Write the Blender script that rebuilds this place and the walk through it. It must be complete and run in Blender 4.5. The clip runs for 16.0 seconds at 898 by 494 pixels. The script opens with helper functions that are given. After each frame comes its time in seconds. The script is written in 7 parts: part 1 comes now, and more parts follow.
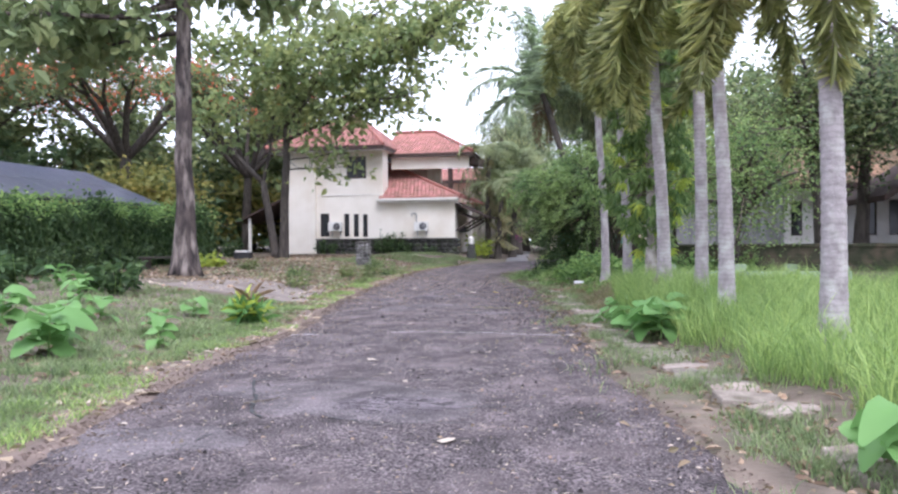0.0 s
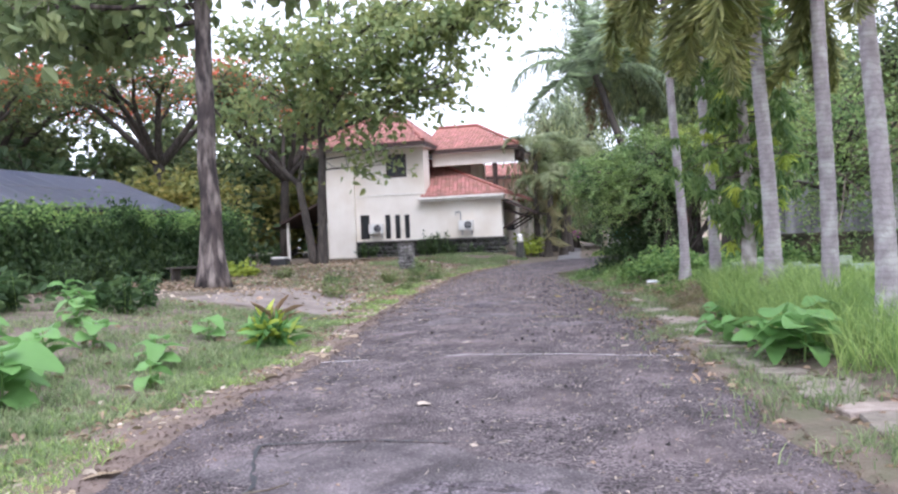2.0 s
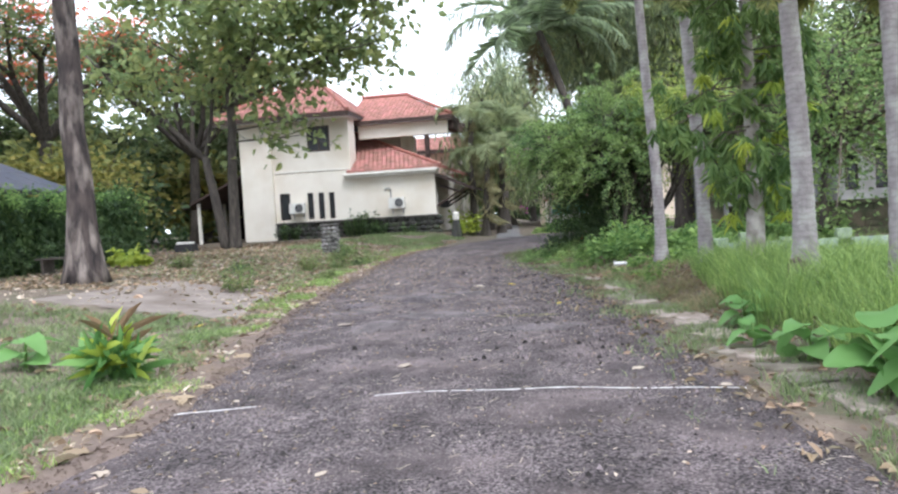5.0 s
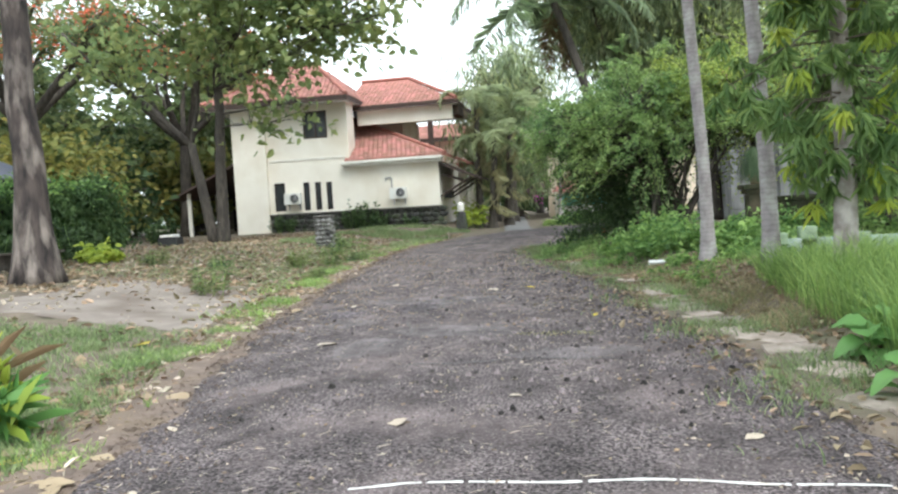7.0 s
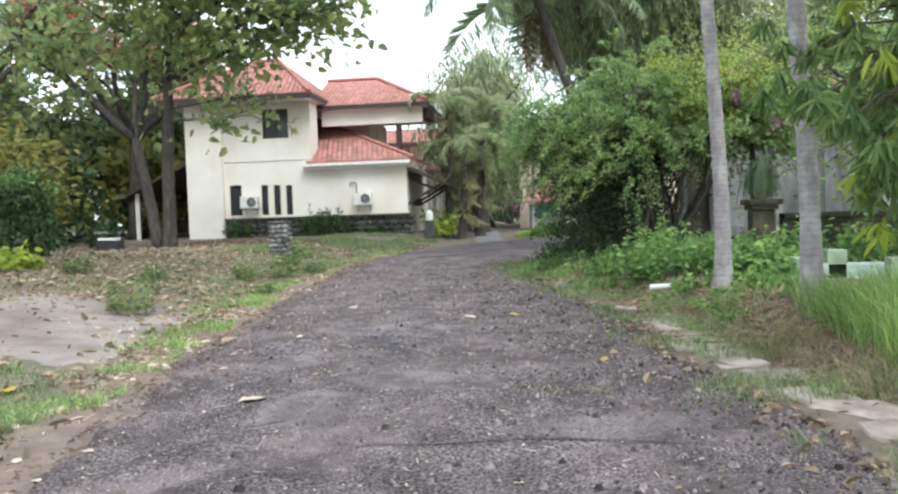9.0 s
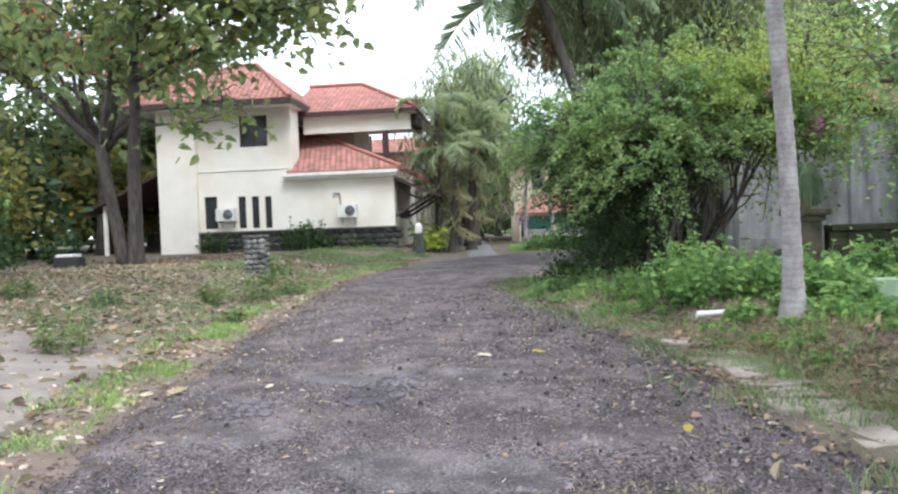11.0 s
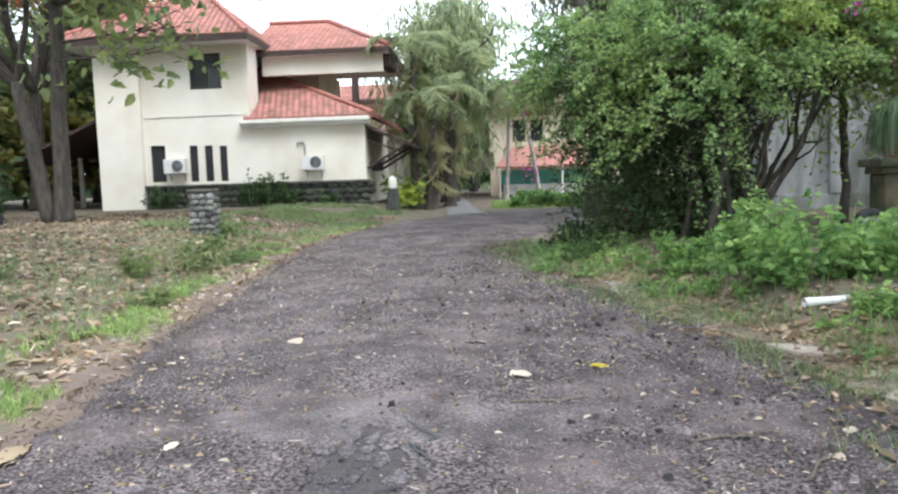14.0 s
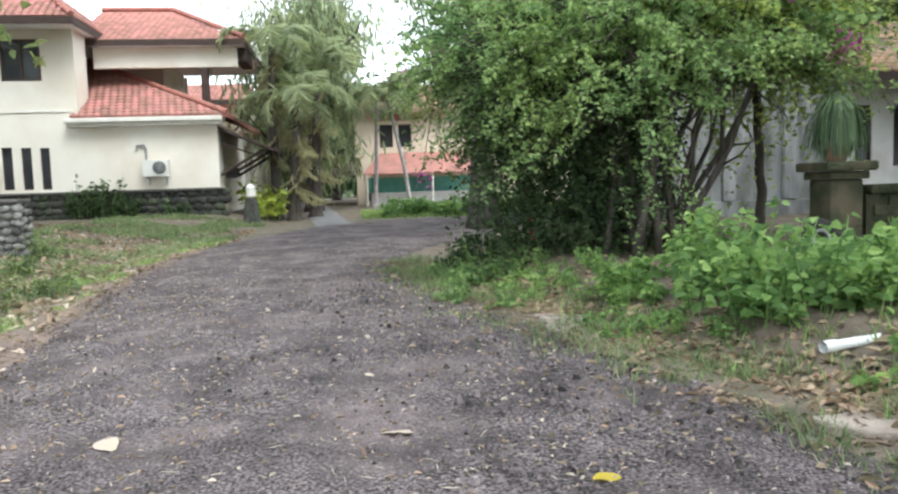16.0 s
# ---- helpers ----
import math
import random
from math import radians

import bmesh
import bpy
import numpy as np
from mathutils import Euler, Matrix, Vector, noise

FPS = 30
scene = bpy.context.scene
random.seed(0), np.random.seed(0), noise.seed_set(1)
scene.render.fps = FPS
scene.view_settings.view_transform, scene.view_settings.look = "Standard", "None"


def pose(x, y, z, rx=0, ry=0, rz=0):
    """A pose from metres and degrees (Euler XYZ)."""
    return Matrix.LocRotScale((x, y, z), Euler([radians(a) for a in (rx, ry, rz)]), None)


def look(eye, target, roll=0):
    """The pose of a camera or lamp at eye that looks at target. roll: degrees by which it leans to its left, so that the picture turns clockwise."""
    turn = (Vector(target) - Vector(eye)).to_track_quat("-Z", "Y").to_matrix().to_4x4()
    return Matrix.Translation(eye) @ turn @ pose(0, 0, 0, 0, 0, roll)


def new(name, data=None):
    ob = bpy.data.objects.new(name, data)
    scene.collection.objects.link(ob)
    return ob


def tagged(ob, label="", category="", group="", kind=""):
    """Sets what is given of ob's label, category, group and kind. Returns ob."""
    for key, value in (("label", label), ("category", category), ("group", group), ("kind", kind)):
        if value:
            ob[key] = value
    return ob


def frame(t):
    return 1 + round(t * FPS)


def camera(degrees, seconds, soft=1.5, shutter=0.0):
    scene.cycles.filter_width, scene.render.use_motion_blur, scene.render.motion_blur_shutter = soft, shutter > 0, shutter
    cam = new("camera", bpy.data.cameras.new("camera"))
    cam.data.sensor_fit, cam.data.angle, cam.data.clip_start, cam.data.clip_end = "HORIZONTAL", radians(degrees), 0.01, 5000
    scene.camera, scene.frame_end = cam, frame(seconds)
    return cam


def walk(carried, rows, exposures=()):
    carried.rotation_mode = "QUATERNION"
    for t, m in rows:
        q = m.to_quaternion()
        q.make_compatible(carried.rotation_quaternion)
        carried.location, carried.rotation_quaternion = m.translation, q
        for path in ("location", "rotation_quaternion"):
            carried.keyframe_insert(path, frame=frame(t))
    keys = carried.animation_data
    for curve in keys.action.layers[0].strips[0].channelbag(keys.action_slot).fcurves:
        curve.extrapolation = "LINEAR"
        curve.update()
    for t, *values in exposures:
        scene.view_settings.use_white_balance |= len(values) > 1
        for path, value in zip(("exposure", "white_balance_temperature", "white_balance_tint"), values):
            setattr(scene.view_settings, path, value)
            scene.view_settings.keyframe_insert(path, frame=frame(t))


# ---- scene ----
cam = camera(62.4, 16.0, soft=2.35)
METRES, EYE, TILT, LEAN, TURN = 17.6, 1.5, -1.2, 0.0, 11.7
ROWS = [
    (0.0, 0.0, 0.0, 0.0, 0.01, 0.72, 0.45),
    (0.5, -0.0026, 0.0356, 0.0003, 0.81, 0.43, 0.78),
    (1.0, -0.0037, 0.0689, -0.0005, 2.1, 0.15, 0.96),
    (1.5, -0.0081, 0.1015, -0.0003, 3.89, 0.12, 1.43),
    (2.0, -0.0162, 0.1378, 0.0029, 3.3, 0.77, 2.29),
    (2.5, -0.0174, 0.1712, 0.0018, 2.07, 0.62, 2.94),
    (3.0, -0.0231, 0.2024, 0.001, 0.72, 0.43, 3.22),
    (3.5, -0.0273, 0.2352, 0.0036, -1.08, 0.46, 3.23),
    (4.0, -0.0259, 0.2651, 0.0044, -1.75, 0.0, 3.22),
    (6.5, -0.0253, 0.4262, 0.0077, -2.23, -1.95, 3.65),
    (7.0, -0.0242, 0.4581, 0.0077, -1.81, -1.75, 3.4),
    (7.5, -0.0238, 0.4881, 0.0108, -3.0, -1.7, 2.97),
    (8.0, -0.0191, 0.5156, 0.012, -3.72, -1.85, 2.45),
    (8.5, -0.0214, 0.5459, 0.0107, -3.67, -1.75, 2.11),
    (9.0, -0.0231, 0.576, 0.0119, -4.42, -1.24, 1.98),
    (11.5, -0.0292, 0.7219, 0.0166, -5.79, -0.34, 2.13),
    (12.0, -0.027, 0.7509, 0.015, -5.77, -1.25, 1.82),
    (12.5, -0.0278, 0.7793, 0.0152, -5.71, -2.43, 1.61),
    (13.0, -0.0309, 0.8095, 0.0186, -6.07, -2.81, 1.87),
    (13.5, -0.0301, 0.8371, 0.0186, -6.77, -3.29, 2.09),
    (14.0, -0.0327, 0.8661, 0.0175, -8.12, -3.86, 1.99),
    (14.5, -0.0334, 0.8991, 0.0189, -10.52, -3.8, 2.09),
    (15.0, -0.0335, 0.9298, 0.0207, -10.98, -3.64, 2.6),
    (15.5, -0.0342, 0.9668, 0.0205, -15.0, -3.58, 2.37),
    (16.0, -0.0289, 0.9948, 0.0203, -18.91, -3.64, 2.29),
]
walk(cam, [(t, pose(0, 0, EYE, TILT, LEAN, TURN) @ pose(METRES * x, METRES * y, METRES * z, 90 + pitch, roll, yaw)) for t, x, y, z, yaw, pitch, roll in ROWS],
     exposures=[(0.0, 1.05, 5720, 19), (4.2, 1.06, 5780, 15), (6.4, 1.1, 6130, 1), (9.0, 1.15, 5960, 4), (12.0, 1.18, 5830, 7), (16.0, 1.27, 6050, 3)])

# ---- light ----
world = bpy.data.worlds.new("world")
scene.world = world
world.use_nodes = True
wn, wl = world.node_tree.nodes, world.node_tree.links
sky = wn.new("ShaderNodeTexSky")
sky.sky_type, sky.sun_disc = "NISHITA", False
sky.sun_elevation, sky.sun_rotation, sky.dust_density = radians(58), radians(150), 4.0
cloud = wn.new("ShaderNodeMix")
cloud.data_type = "RGBA"
cloud.inputs[0].default_value = 0.8
wl.new(sky.outputs[0], cloud.inputs[6])
cloud.inputs[7].default_value = (9.6, 9.8, 10.2, 1)
wl.new(cloud.outputs[2], wn["Background"].inputs[0])
wn["Background"].inputs[1].default_value = 0.13
sun = new("sun", bpy.data.lights.new("sun", "SUN"))
sun.data.energy, sun.data.angle, sun.data.color = 1.3, radians(25), (1.0, 0.97, 0.93)
sun.matrix_world = look((0, 0, 0), (-0.28, 0.45, -0.85))

R = np.random.default_rng(7)


# ---- materials ----
def mat(name, base, second=None, scale=4.0, rough=0.85, bump=0.25, bscale=None, third=None, tscale=0.6, island=0.0, objrand=0.0, metal=0.0, trans=0.0, stretch=(1, 1, 1), hard=0.15, thard=0.09):
    m = bpy.data.materials.new(name)
    m.use_nodes = True
    n, l = m.node_tree.nodes, m.node_tree.links
    p = n["Principled BSDF"]
    p.inputs["Roughness"].default_value, p.inputs["Metallic"].default_value = rough, metal
    p.inputs["Specular IOR Level"].default_value = 0.3
    geo = n.new("ShaderNodeNewGeometry")
    mp = n.new("ShaderNodeMapping")
    mp.inputs["Scale"].default_value = stretch
    l.new(geo.outputs["Position"], mp.inputs[0])

    def mixer(a, b, fac):
        x = n.new("ShaderNodeMix")
        x.data_type = "RGBA"
        for sock, val in ((x.inputs[6], a), (x.inputs[7], b), (x.inputs[0], fac)):
            if isinstance(val, tuple):
                sock.default_value = (*val, 1)
            elif isinstance(val, float):
                sock.default_value = val
            else:
                l.new(val, sock)
        return x.outputs[2]

    def noisy(s, detail=5.0, lo=0.35, hi=0.65):
        t = n.new("ShaderNodeTexNoise")
        t.inputs["Scale"].default_value, t.inputs["Detail"].default_value = s, detail
        l.new(mp.outputs[0], t.inputs["Vector"])
        r = n.new("ShaderNodeMapRange")
        r.inputs[1].default_value, r.inputs[2].default_value = lo, hi
        l.new(t.outputs[0], r.inputs[0])
        return r.outputs[0], t.outputs[0]

    second = second or tuple(c * 0.75 for c in base)
    fac, raw = noisy(scale, 5.0, 0.5 - hard, 0.5 + hard)
    col = mixer(base, second, fac)
    if third:
        fac2, _ = noisy(tscale, 4.0, 0.57 - thard, 0.57 + thard)
        col = mixer(col, third, fac2)
    if island or objrand:
        src = geo.outputs["Random Per Island"]
        if objrand:
            src = n.new("ShaderNodeObjectInfo").outputs["Random"]
        hsv = n.new("ShaderNodeHueSaturation")
        amount = island or objrand
        r = n.new("ShaderNodeMapRange")
        r.inputs[3].default_value, r.inputs[4].default_value = 1 - amount, 1 + amount
        l.new(src, r.inputs[0])
        l.new(r.outputs[0], hsv.inputs["Value"])
        h = n.new("ShaderNodeMapRange")
        h.inputs[3].default_value, h.inputs[4].default_value = 0.5 + amount * 0.04, 0.5 - amount * 0.05
        l.new(src, h.inputs[0])
        l.new(h.outputs[0], hsv.inputs["Hue"])
        l.new(col, hsv.inputs["Color"])
        col = hsv.outputs[0]
    l.new(col, p.inputs["Base Color"])
    if bump:
        _, raw2 = noisy(bscale or scale * 6, 6.0)
        b = n.new("ShaderNodeBump")
        b.inputs["Strength"].default_value, b.inputs["Distance"].default_value = bump, 0.03
        l.new(raw2, b.inputs["Height"])
        l.new(b.outputs[0], p.inputs["Normal"])
    if trans:
        tr = n.new("ShaderNodeBsdfTranslucent")
        l.new(col, tr.inputs[0])
        ms = n.new("ShaderNodeMixShader")
        ms.inputs[0].default_value = trans
        l.new(p.outputs[0], ms.inputs[1])
        l.new(tr.outputs[0], ms.inputs[2])
        l.new(ms.outputs[0], n["Material Output"].inputs[0])
    return m


def leafmat(name, a, b, vary=0.45, trans=0.48):
    return mat(name, a, b, scale=0.9, rough=0.5, bump=0.0, island=vary, trans=trans)


def asphalt_material(name, dark, light, dust):
    m = mat(name, dark, light, scale=44.0, rough=0.92, bump=0.75, bscale=95.0, third=dust, tscale=0.9, hard=0.09)
    n, l = m.node_tree.nodes, m.node_tree.links
    p = n["Principled BSDF"]
    col = p.inputs["Base Color"].links[0].from_socket
    pos = n.new("ShaderNodeNewGeometry").outputs["Position"]
    # pale stone chips worn out of the binder
    v = n.new("ShaderNodeTexVoronoi")
    v.inputs["Scale"].default_value = 46.0
    l.new(pos, v.inputs["Vector"])
    chip = n.new("ShaderNodeMapRange")
    chip.inputs[1].default_value, chip.inputs[2].default_value = 0.42, 0.8
    l.new(v.outputs["Color"], chip.inputs[0])
    near = n.new("ShaderNodeMapRange")
    near.inputs[1].default_value, near.inputs[2].default_value, near.inputs[3].default_value, near.inputs[4].default_value = 0.2, 0.45, 1.0, 0.0
    l.new(v.outputs["Distance"], near.inputs[0])
    mul = n.new("ShaderNodeMath")
    mul.operation = "MULTIPLY"
    l.new(chip.outputs[0], mul.inputs[0])
    l.new(near.outputs[0], mul.inputs[1])
    mul2 = n.new("ShaderNodeMath")
    mul2.operation = "MULTIPLY"
    mul2.inputs[1].default_value = 0.55
    l.new(mul.outputs[0], mul2.inputs[0])
    x = n.new("ShaderNodeMix")
    x.data_type = "RGBA"
    l.new(mul2.outputs[0], x.inputs[0])
    l.new(col, x.inputs[6])
    x.inputs[7].default_value = (0.45, 0.4, 0.38, 1)
    # cracks
    warp = n.new("ShaderNodeTexNoise")
    warp.inputs["Scale"].default_value = 2.2
    l.new(pos, warp.inputs["Vector"])
    add = n.new("ShaderNodeMix")
    add.data_type = "VECTOR"
    add.inputs[0].default_value = 0.22
    l.new(pos, add.inputs[4])
    l.new(warp.outputs["Color"], add.inputs[5])
    c = n.new("ShaderNodeTexVoronoi")
    c.feature = "DISTANCE_TO_EDGE"
    c.inputs["Scale"].default_value = 1.9
    l.new(add.outputs[1], c.inputs["Vector"])
    thin = n.new("ShaderNodeMapRange")
    thin.inputs[1].default_value, thin.inputs[2].default_value, thin.inputs[3].default_value, thin.inputs[4].default_value = 0.004, 0.02, 0.6, 0.0
    l.new(c.outputs["Distance"], thin.inputs[0])
    where = n.new("ShaderNodeTexNoise")
    where.inputs["Scale"].default_value = 0.5
    l.new(pos, where.inputs["Vector"])
    wr = n.new("ShaderNodeMapRange")
    wr.inputs[1].default_value, wr.inputs[2].default_value = 0.6, 0.66
    l.new(where.outputs[0], wr.inputs[0])
    both = n.new("ShaderNodeMath")
    both.operation = "MULTIPLY"
    l.new(thin.outputs[0], both.inputs[0])
    l.new(wr.outputs[0], both.inputs[1])
    y = n.new("ShaderNodeMix")
    y.data_type = "RGBA"
    l.new(both.outputs[0], y.inputs[0])
    l.new(x.outputs[2], y.inputs[6])
    y.inputs[7].default_value = (0.02, 0.018, 0.018, 1)
    # dull worn streaks and damp blotches, a few decimetres across
    worn = n.new("ShaderNodeTexNoise")
    worn.inputs["Scale"].default_value, worn.inputs["Detail"].default_value, worn.inputs["Roughness"].default_value = 1.5, 9.0, 0.7
    sq = n.new("ShaderNodeMapping")
    sq.inputs["Scale"].default_value = (1.1, 0.9, 1.0)
    l.new(pos, sq.inputs[0])
    l.new(sq.outputs[0], worn.inputs["Vector"])
    wv = n.new("ShaderNodeMapRange")
    wv.inputs[1].default_value, wv.inputs[2].default_value, wv.inputs[3].default_value, wv.inputs[4].default_value = 0.38, 0.62, 0.56, 1.4
    l.new(worn.outputs[0], wv.inputs[0])
    tone = n.new("ShaderNodeHueSaturation")
    l.new(wv.outputs[0], tone.inputs["Value"])
    l.new(y.outputs[2], tone.inputs["Color"])
    l.new(tone.outputs[0], p.inputs["Base Color"])
    # fist-sized unevenness under the grain
    lump = n.new("ShaderNodeTexNoise")
    lump.inputs["Scale"].default_value, lump.inputs["Detail"].default_value, lump.inputs["Roughness"].default_value = 9.0, 6.0, 0.65
    l.new(pos, lump.inputs["Vector"])
    fine = p.inputs["Normal"].links[0].from_node
    coarse = n.new("ShaderNodeBump")
    coarse.inputs["Strength"].default_value, coarse.inputs["Distance"].default_value = 0.75, 0.06
    l.new(lump.outputs[0], coarse.inputs["Height"])
    stone = n.new("ShaderNodeBump")
    stone.invert = True
    stone.inputs["Strength"].default_value, stone.inputs["Distance"].default_value = 0.85, 0.014
    l.new(v.outputs["Distance"], stone.inputs["Height"])
    l.new(coarse.outputs[0], stone.inputs["Normal"])
    l.new(stone.outputs[0], fine.inputs["Normal"])
    return m


def ring_scars(m, dark):
    """Fine level rings, as leaf scars leave on a palm's trunk."""
    n, l = m.node_tree.nodes, m.node_tree.links
    p = n["Principled BSDF"]
    col = p.inputs["Base Color"].links[0].from_socket
    w = n.new("ShaderNodeTexWave")
    w.bands_direction = "Z"
    w.inputs["Scale"].default_value, w.inputs["Distortion"].default_value, w.inputs["Detail"].default_value, w.inputs["Detail Scale"].default_value = 4.2, 4.5, 4.0, 2.5
    l.new(n.new("ShaderNodeNewGeometry").outputs["Position"], w.inputs["Vector"])
    r = n.new("ShaderNodeMapRange")
    r.inputs[1].default_value, r.inputs[2].default_value, r.inputs[3].default_value, r.inputs[4].default_value = 0.02, 0.4, 0.24, 0.0
    l.new(w.outputs[1], r.inputs[0])
    x = n.new("ShaderNodeMix")
    x.data_type = "RGBA"
    l.new(r.outputs[0], x.inputs[0])
    l.new(col, x.inputs[6])
    x.inputs[7].default_value = (*dark, 1)
    l.new(x.outputs[2], p.inputs["Base Color"])
    return m


M_ROAD = asphalt_material("asphalt", (0.032, 0.025, 0.026), (0.178, 0.146, 0.149), (0.148, 0.118, 0.118))
M_PATCH = asphalt_material("asphalt_patch", (0.1, 0.085, 0.088), (0.185, 0.158, 0.162), (0.15, 0.126, 0.128))
M_SOIL = mat("soil", (0.1, 0.078, 0.06), (0.19, 0.148, 0.115), scale=3.0, bump=0.8, third=(0.105, 0.1, 0.06), tscale=1.6)
M_EDGE = mat("edge_dirt", (0.12, 0.09, 0.075), (0.185, 0.138, 0.113), scale=5.0, bump=0.7, third=(0.16, 0.12, 0.09), tscale=2.0)
M_PAD = mat("worn_concrete", (0.18, 0.148, 0.13), (0.235, 0.2, 0.175), scale=3.0, bump=0.3, third=(0.14, 0.11, 0.092), tscale=0.9)
M_SLAB = mat("path_slab", (0.36, 0.305, 0.26), (0.25, 0.21, 0.175), scale=7.0, bump=0.8, objrand=0.35, third=(0.14, 0.115, 0.085), tscale=2.6)
M_LINE = mat("old_white_paint", (0.74, 0.71, 0.69), (0.5, 0.47, 0.46), scale=22.0, bump=0.2)
M_LANE = mat("pale_lane", (0.2, 0.19, 0.19), (0.15, 0.145, 0.145), scale=2.0, bump=0.3)
M_GRASS = leafmat("lush_grass", (0.33, 0.46, 0.15), (0.22, 0.34, 0.1))
M_LAWN = leafmat("thin_lawn", (0.27, 0.34, 0.165), (0.19, 0.26, 0.115))
M_DRY = leafmat("dry_grass", (0.36, 0.33, 0.18), (0.26, 0.27, 0.12))
M_STRAW = leafmat("dry_straw", (0.4, 0.34, 0.2), (0.28, 0.25, 0.13), vary=0.45)
M_TEAK = leafmat("teak_leaf", (0.2, 0.27, 0.13), (0.28, 0.32, 0.14), vary=0.25, trans=0.55)
M_SHADE = leafmat("shade_leaf", (0.21, 0.29, 0.13), (0.32, 0.35, 0.13), vary=0.25, trans=0.55)
M_FINE = leafmat("fine_leaf", (0.155, 0.215, 0.105), (0.21, 0.25, 0.1))
M_SOFT = leafmat("hanging_leaf", (0.28, 0.35, 0.22), (0.34, 0.38, 0.18), trans=0.55)
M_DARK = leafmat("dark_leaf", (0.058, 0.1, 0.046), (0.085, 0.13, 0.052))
M_YEL = leafmat("yellowing_leaf", (0.32, 0.29, 0.075), (0.16, 0.2, 0.07))
M_FLAME = leafmat("flame_blossom", (0.72, 0.22, 0.1), (0.62, 0.16, 0.08), vary=0.35, trans=0.45)
M_PINK = leafmat("pink_blossom", (0.55, 0.13, 0.38), (0.45, 0.1, 0.35), vary=0.3)
M_BOUG = leafmat("shrub_leaf", (0.31, 0.42, 0.15), (0.18, 0.29, 0.115), vary=0.4, trans=0.52)
M_YELLOWGREEN = leafmat("yellow_green_leaf", (0.4, 0.47, 0.12), (0.25, 0.34, 0.1), vary=0.4, trans=0.55)
M_PONY = leafmat("ponytail_leaf", (0.13, 0.19, 0.1), (0.08, 0.13, 0.06), trans=0.3)
M_PLATE = asphalt_material("broken_plate", (0.085, 0.071, 0.079), (0.2, 0.171, 0.183), (0.17, 0.144, 0.154))
M_TAR = mat("open_joint", (0.05, 0.043, 0.044), (0.085, 0.073, 0.074), scale=30.0, bump=0.5)
M_WEED = leafmat("weed_leaf", (0.28, 0.42, 0.135), (0.16, 0.28, 0.09), vary=0.45, trans=0.5)
M_BROAD = leafmat("broad_leaf", (0.2, 0.37, 0.12), (0.14, 0.29, 0.085), vary=0.3, trans=0.4)
M_HEDGE = leafmat("vine_leaf", (0.1, 0.165, 0.06), (0.055, 0.1, 0.04))
M_MANGO = leafmat("long_leaf", (0.23, 0.33, 0.11), (0.14, 0.23, 0.08), vary=0.35, trans=0.5)
M_YOUNG = leafmat("young_leaf", (0.46, 0.52, 0.09), (0.36, 0.46, 0.08), vary=0.2)
M_FROND = leafmat("palm_frond", (0.46, 0.47, 0.2), (0.32, 0.36, 0.15), vary=0.35, trans=0.58)
M_COCO = leafmat("coconut_frond", (0.52, 0.6, 0.43), (0.42, 0.5, 0.34), trans=0.7)
M_FAN = leafmat("drooping_frond", (0.46, 0.5, 0.31), (0.38, 0.44, 0.27), vary=0.3, trans=0.62)
M_SKIRT = leafmat("hanging_dry_frond", (0.5, 0.46, 0.27), (0.4, 0.39, 0.22), vary=0.3, trans=0.5)
M_DEADF = leafmat("dead_frond", (0.3, 0.22, 0.12), (0.2, 0.14, 0.08))
M_LITTER = leafmat("dead_leaf", (0.33, 0.26, 0.165), (0.19, 0.14, 0.09), vary=0.5, trans=0.1)
M_PALE = leafmat("pale_dead_leaf", (0.5, 0.43, 0.34), (0.4, 0.33, 0.26), vary=0.3, trans=0.1)
M_YLEAF = leafmat("yellow_fallen_leaf", (0.65, 0.5, 0.06), (0.55, 0.45, 0.08), vary=0.2)
M_TEAKBARK = mat("teak_bark", (0.08, 0.062, 0.056), (0.022, 0.018, 0.018), scale=4.0, bump=1.0, bscale=12.0, third=(0.25, 0.21, 0.185), tscale=2.4, stretch=(1.6, 1.6, 0.5), thard=0.1)
M_BARK = mat("bark", (0.1, 0.085, 0.07), (0.045, 0.038, 0.034), scale=6.0, bump=0.8, bscale=16.0, stretch=(1.5, 1.5, 0.4))
M_TWIG = mat("twig", (0.17, 0.14, 0.11), (0.1, 0.08, 0.06), scale=8.0, bump=0.3)
M_PALMBARK = mat("palm_bark", (0.35, 0.31, 0.31), (0.25, 0.22, 0.22), scale=5.0, bump=0.6, bscale=18.0, third=(0.42, 0.4, 0.375), tscale=2.6, stretch=(2.0, 2.0, 1.4))
ring_scars(M_PALMBARK, (0.13, 0.11, 0.105))
M_WHITEBARK = mat("spotted_bark", (0.5, 0.45, 0.42), (0.26, 0.22, 0.2), scale=7.0, bump=0.5)
M_WALL = mat("cream_plaster", (0.8, 0.75, 0.67), (0.75, 0.695, 0.61), scale=1.2, rough=0.9, bump=0.08, bscale=40, third=(0.7, 0.63, 0.53), tscale=0.5)
M_TRIM = mat("white_trim", (0.8, 0.77, 0.71), (0.72, 0.68, 0.62), scale=3.0, bump=0.05)
M_SOFFIT = mat("soffit", (0.86, 0.87, 0.88), (0.82, 0.83, 0.84), scale=2.0, bump=0.05)
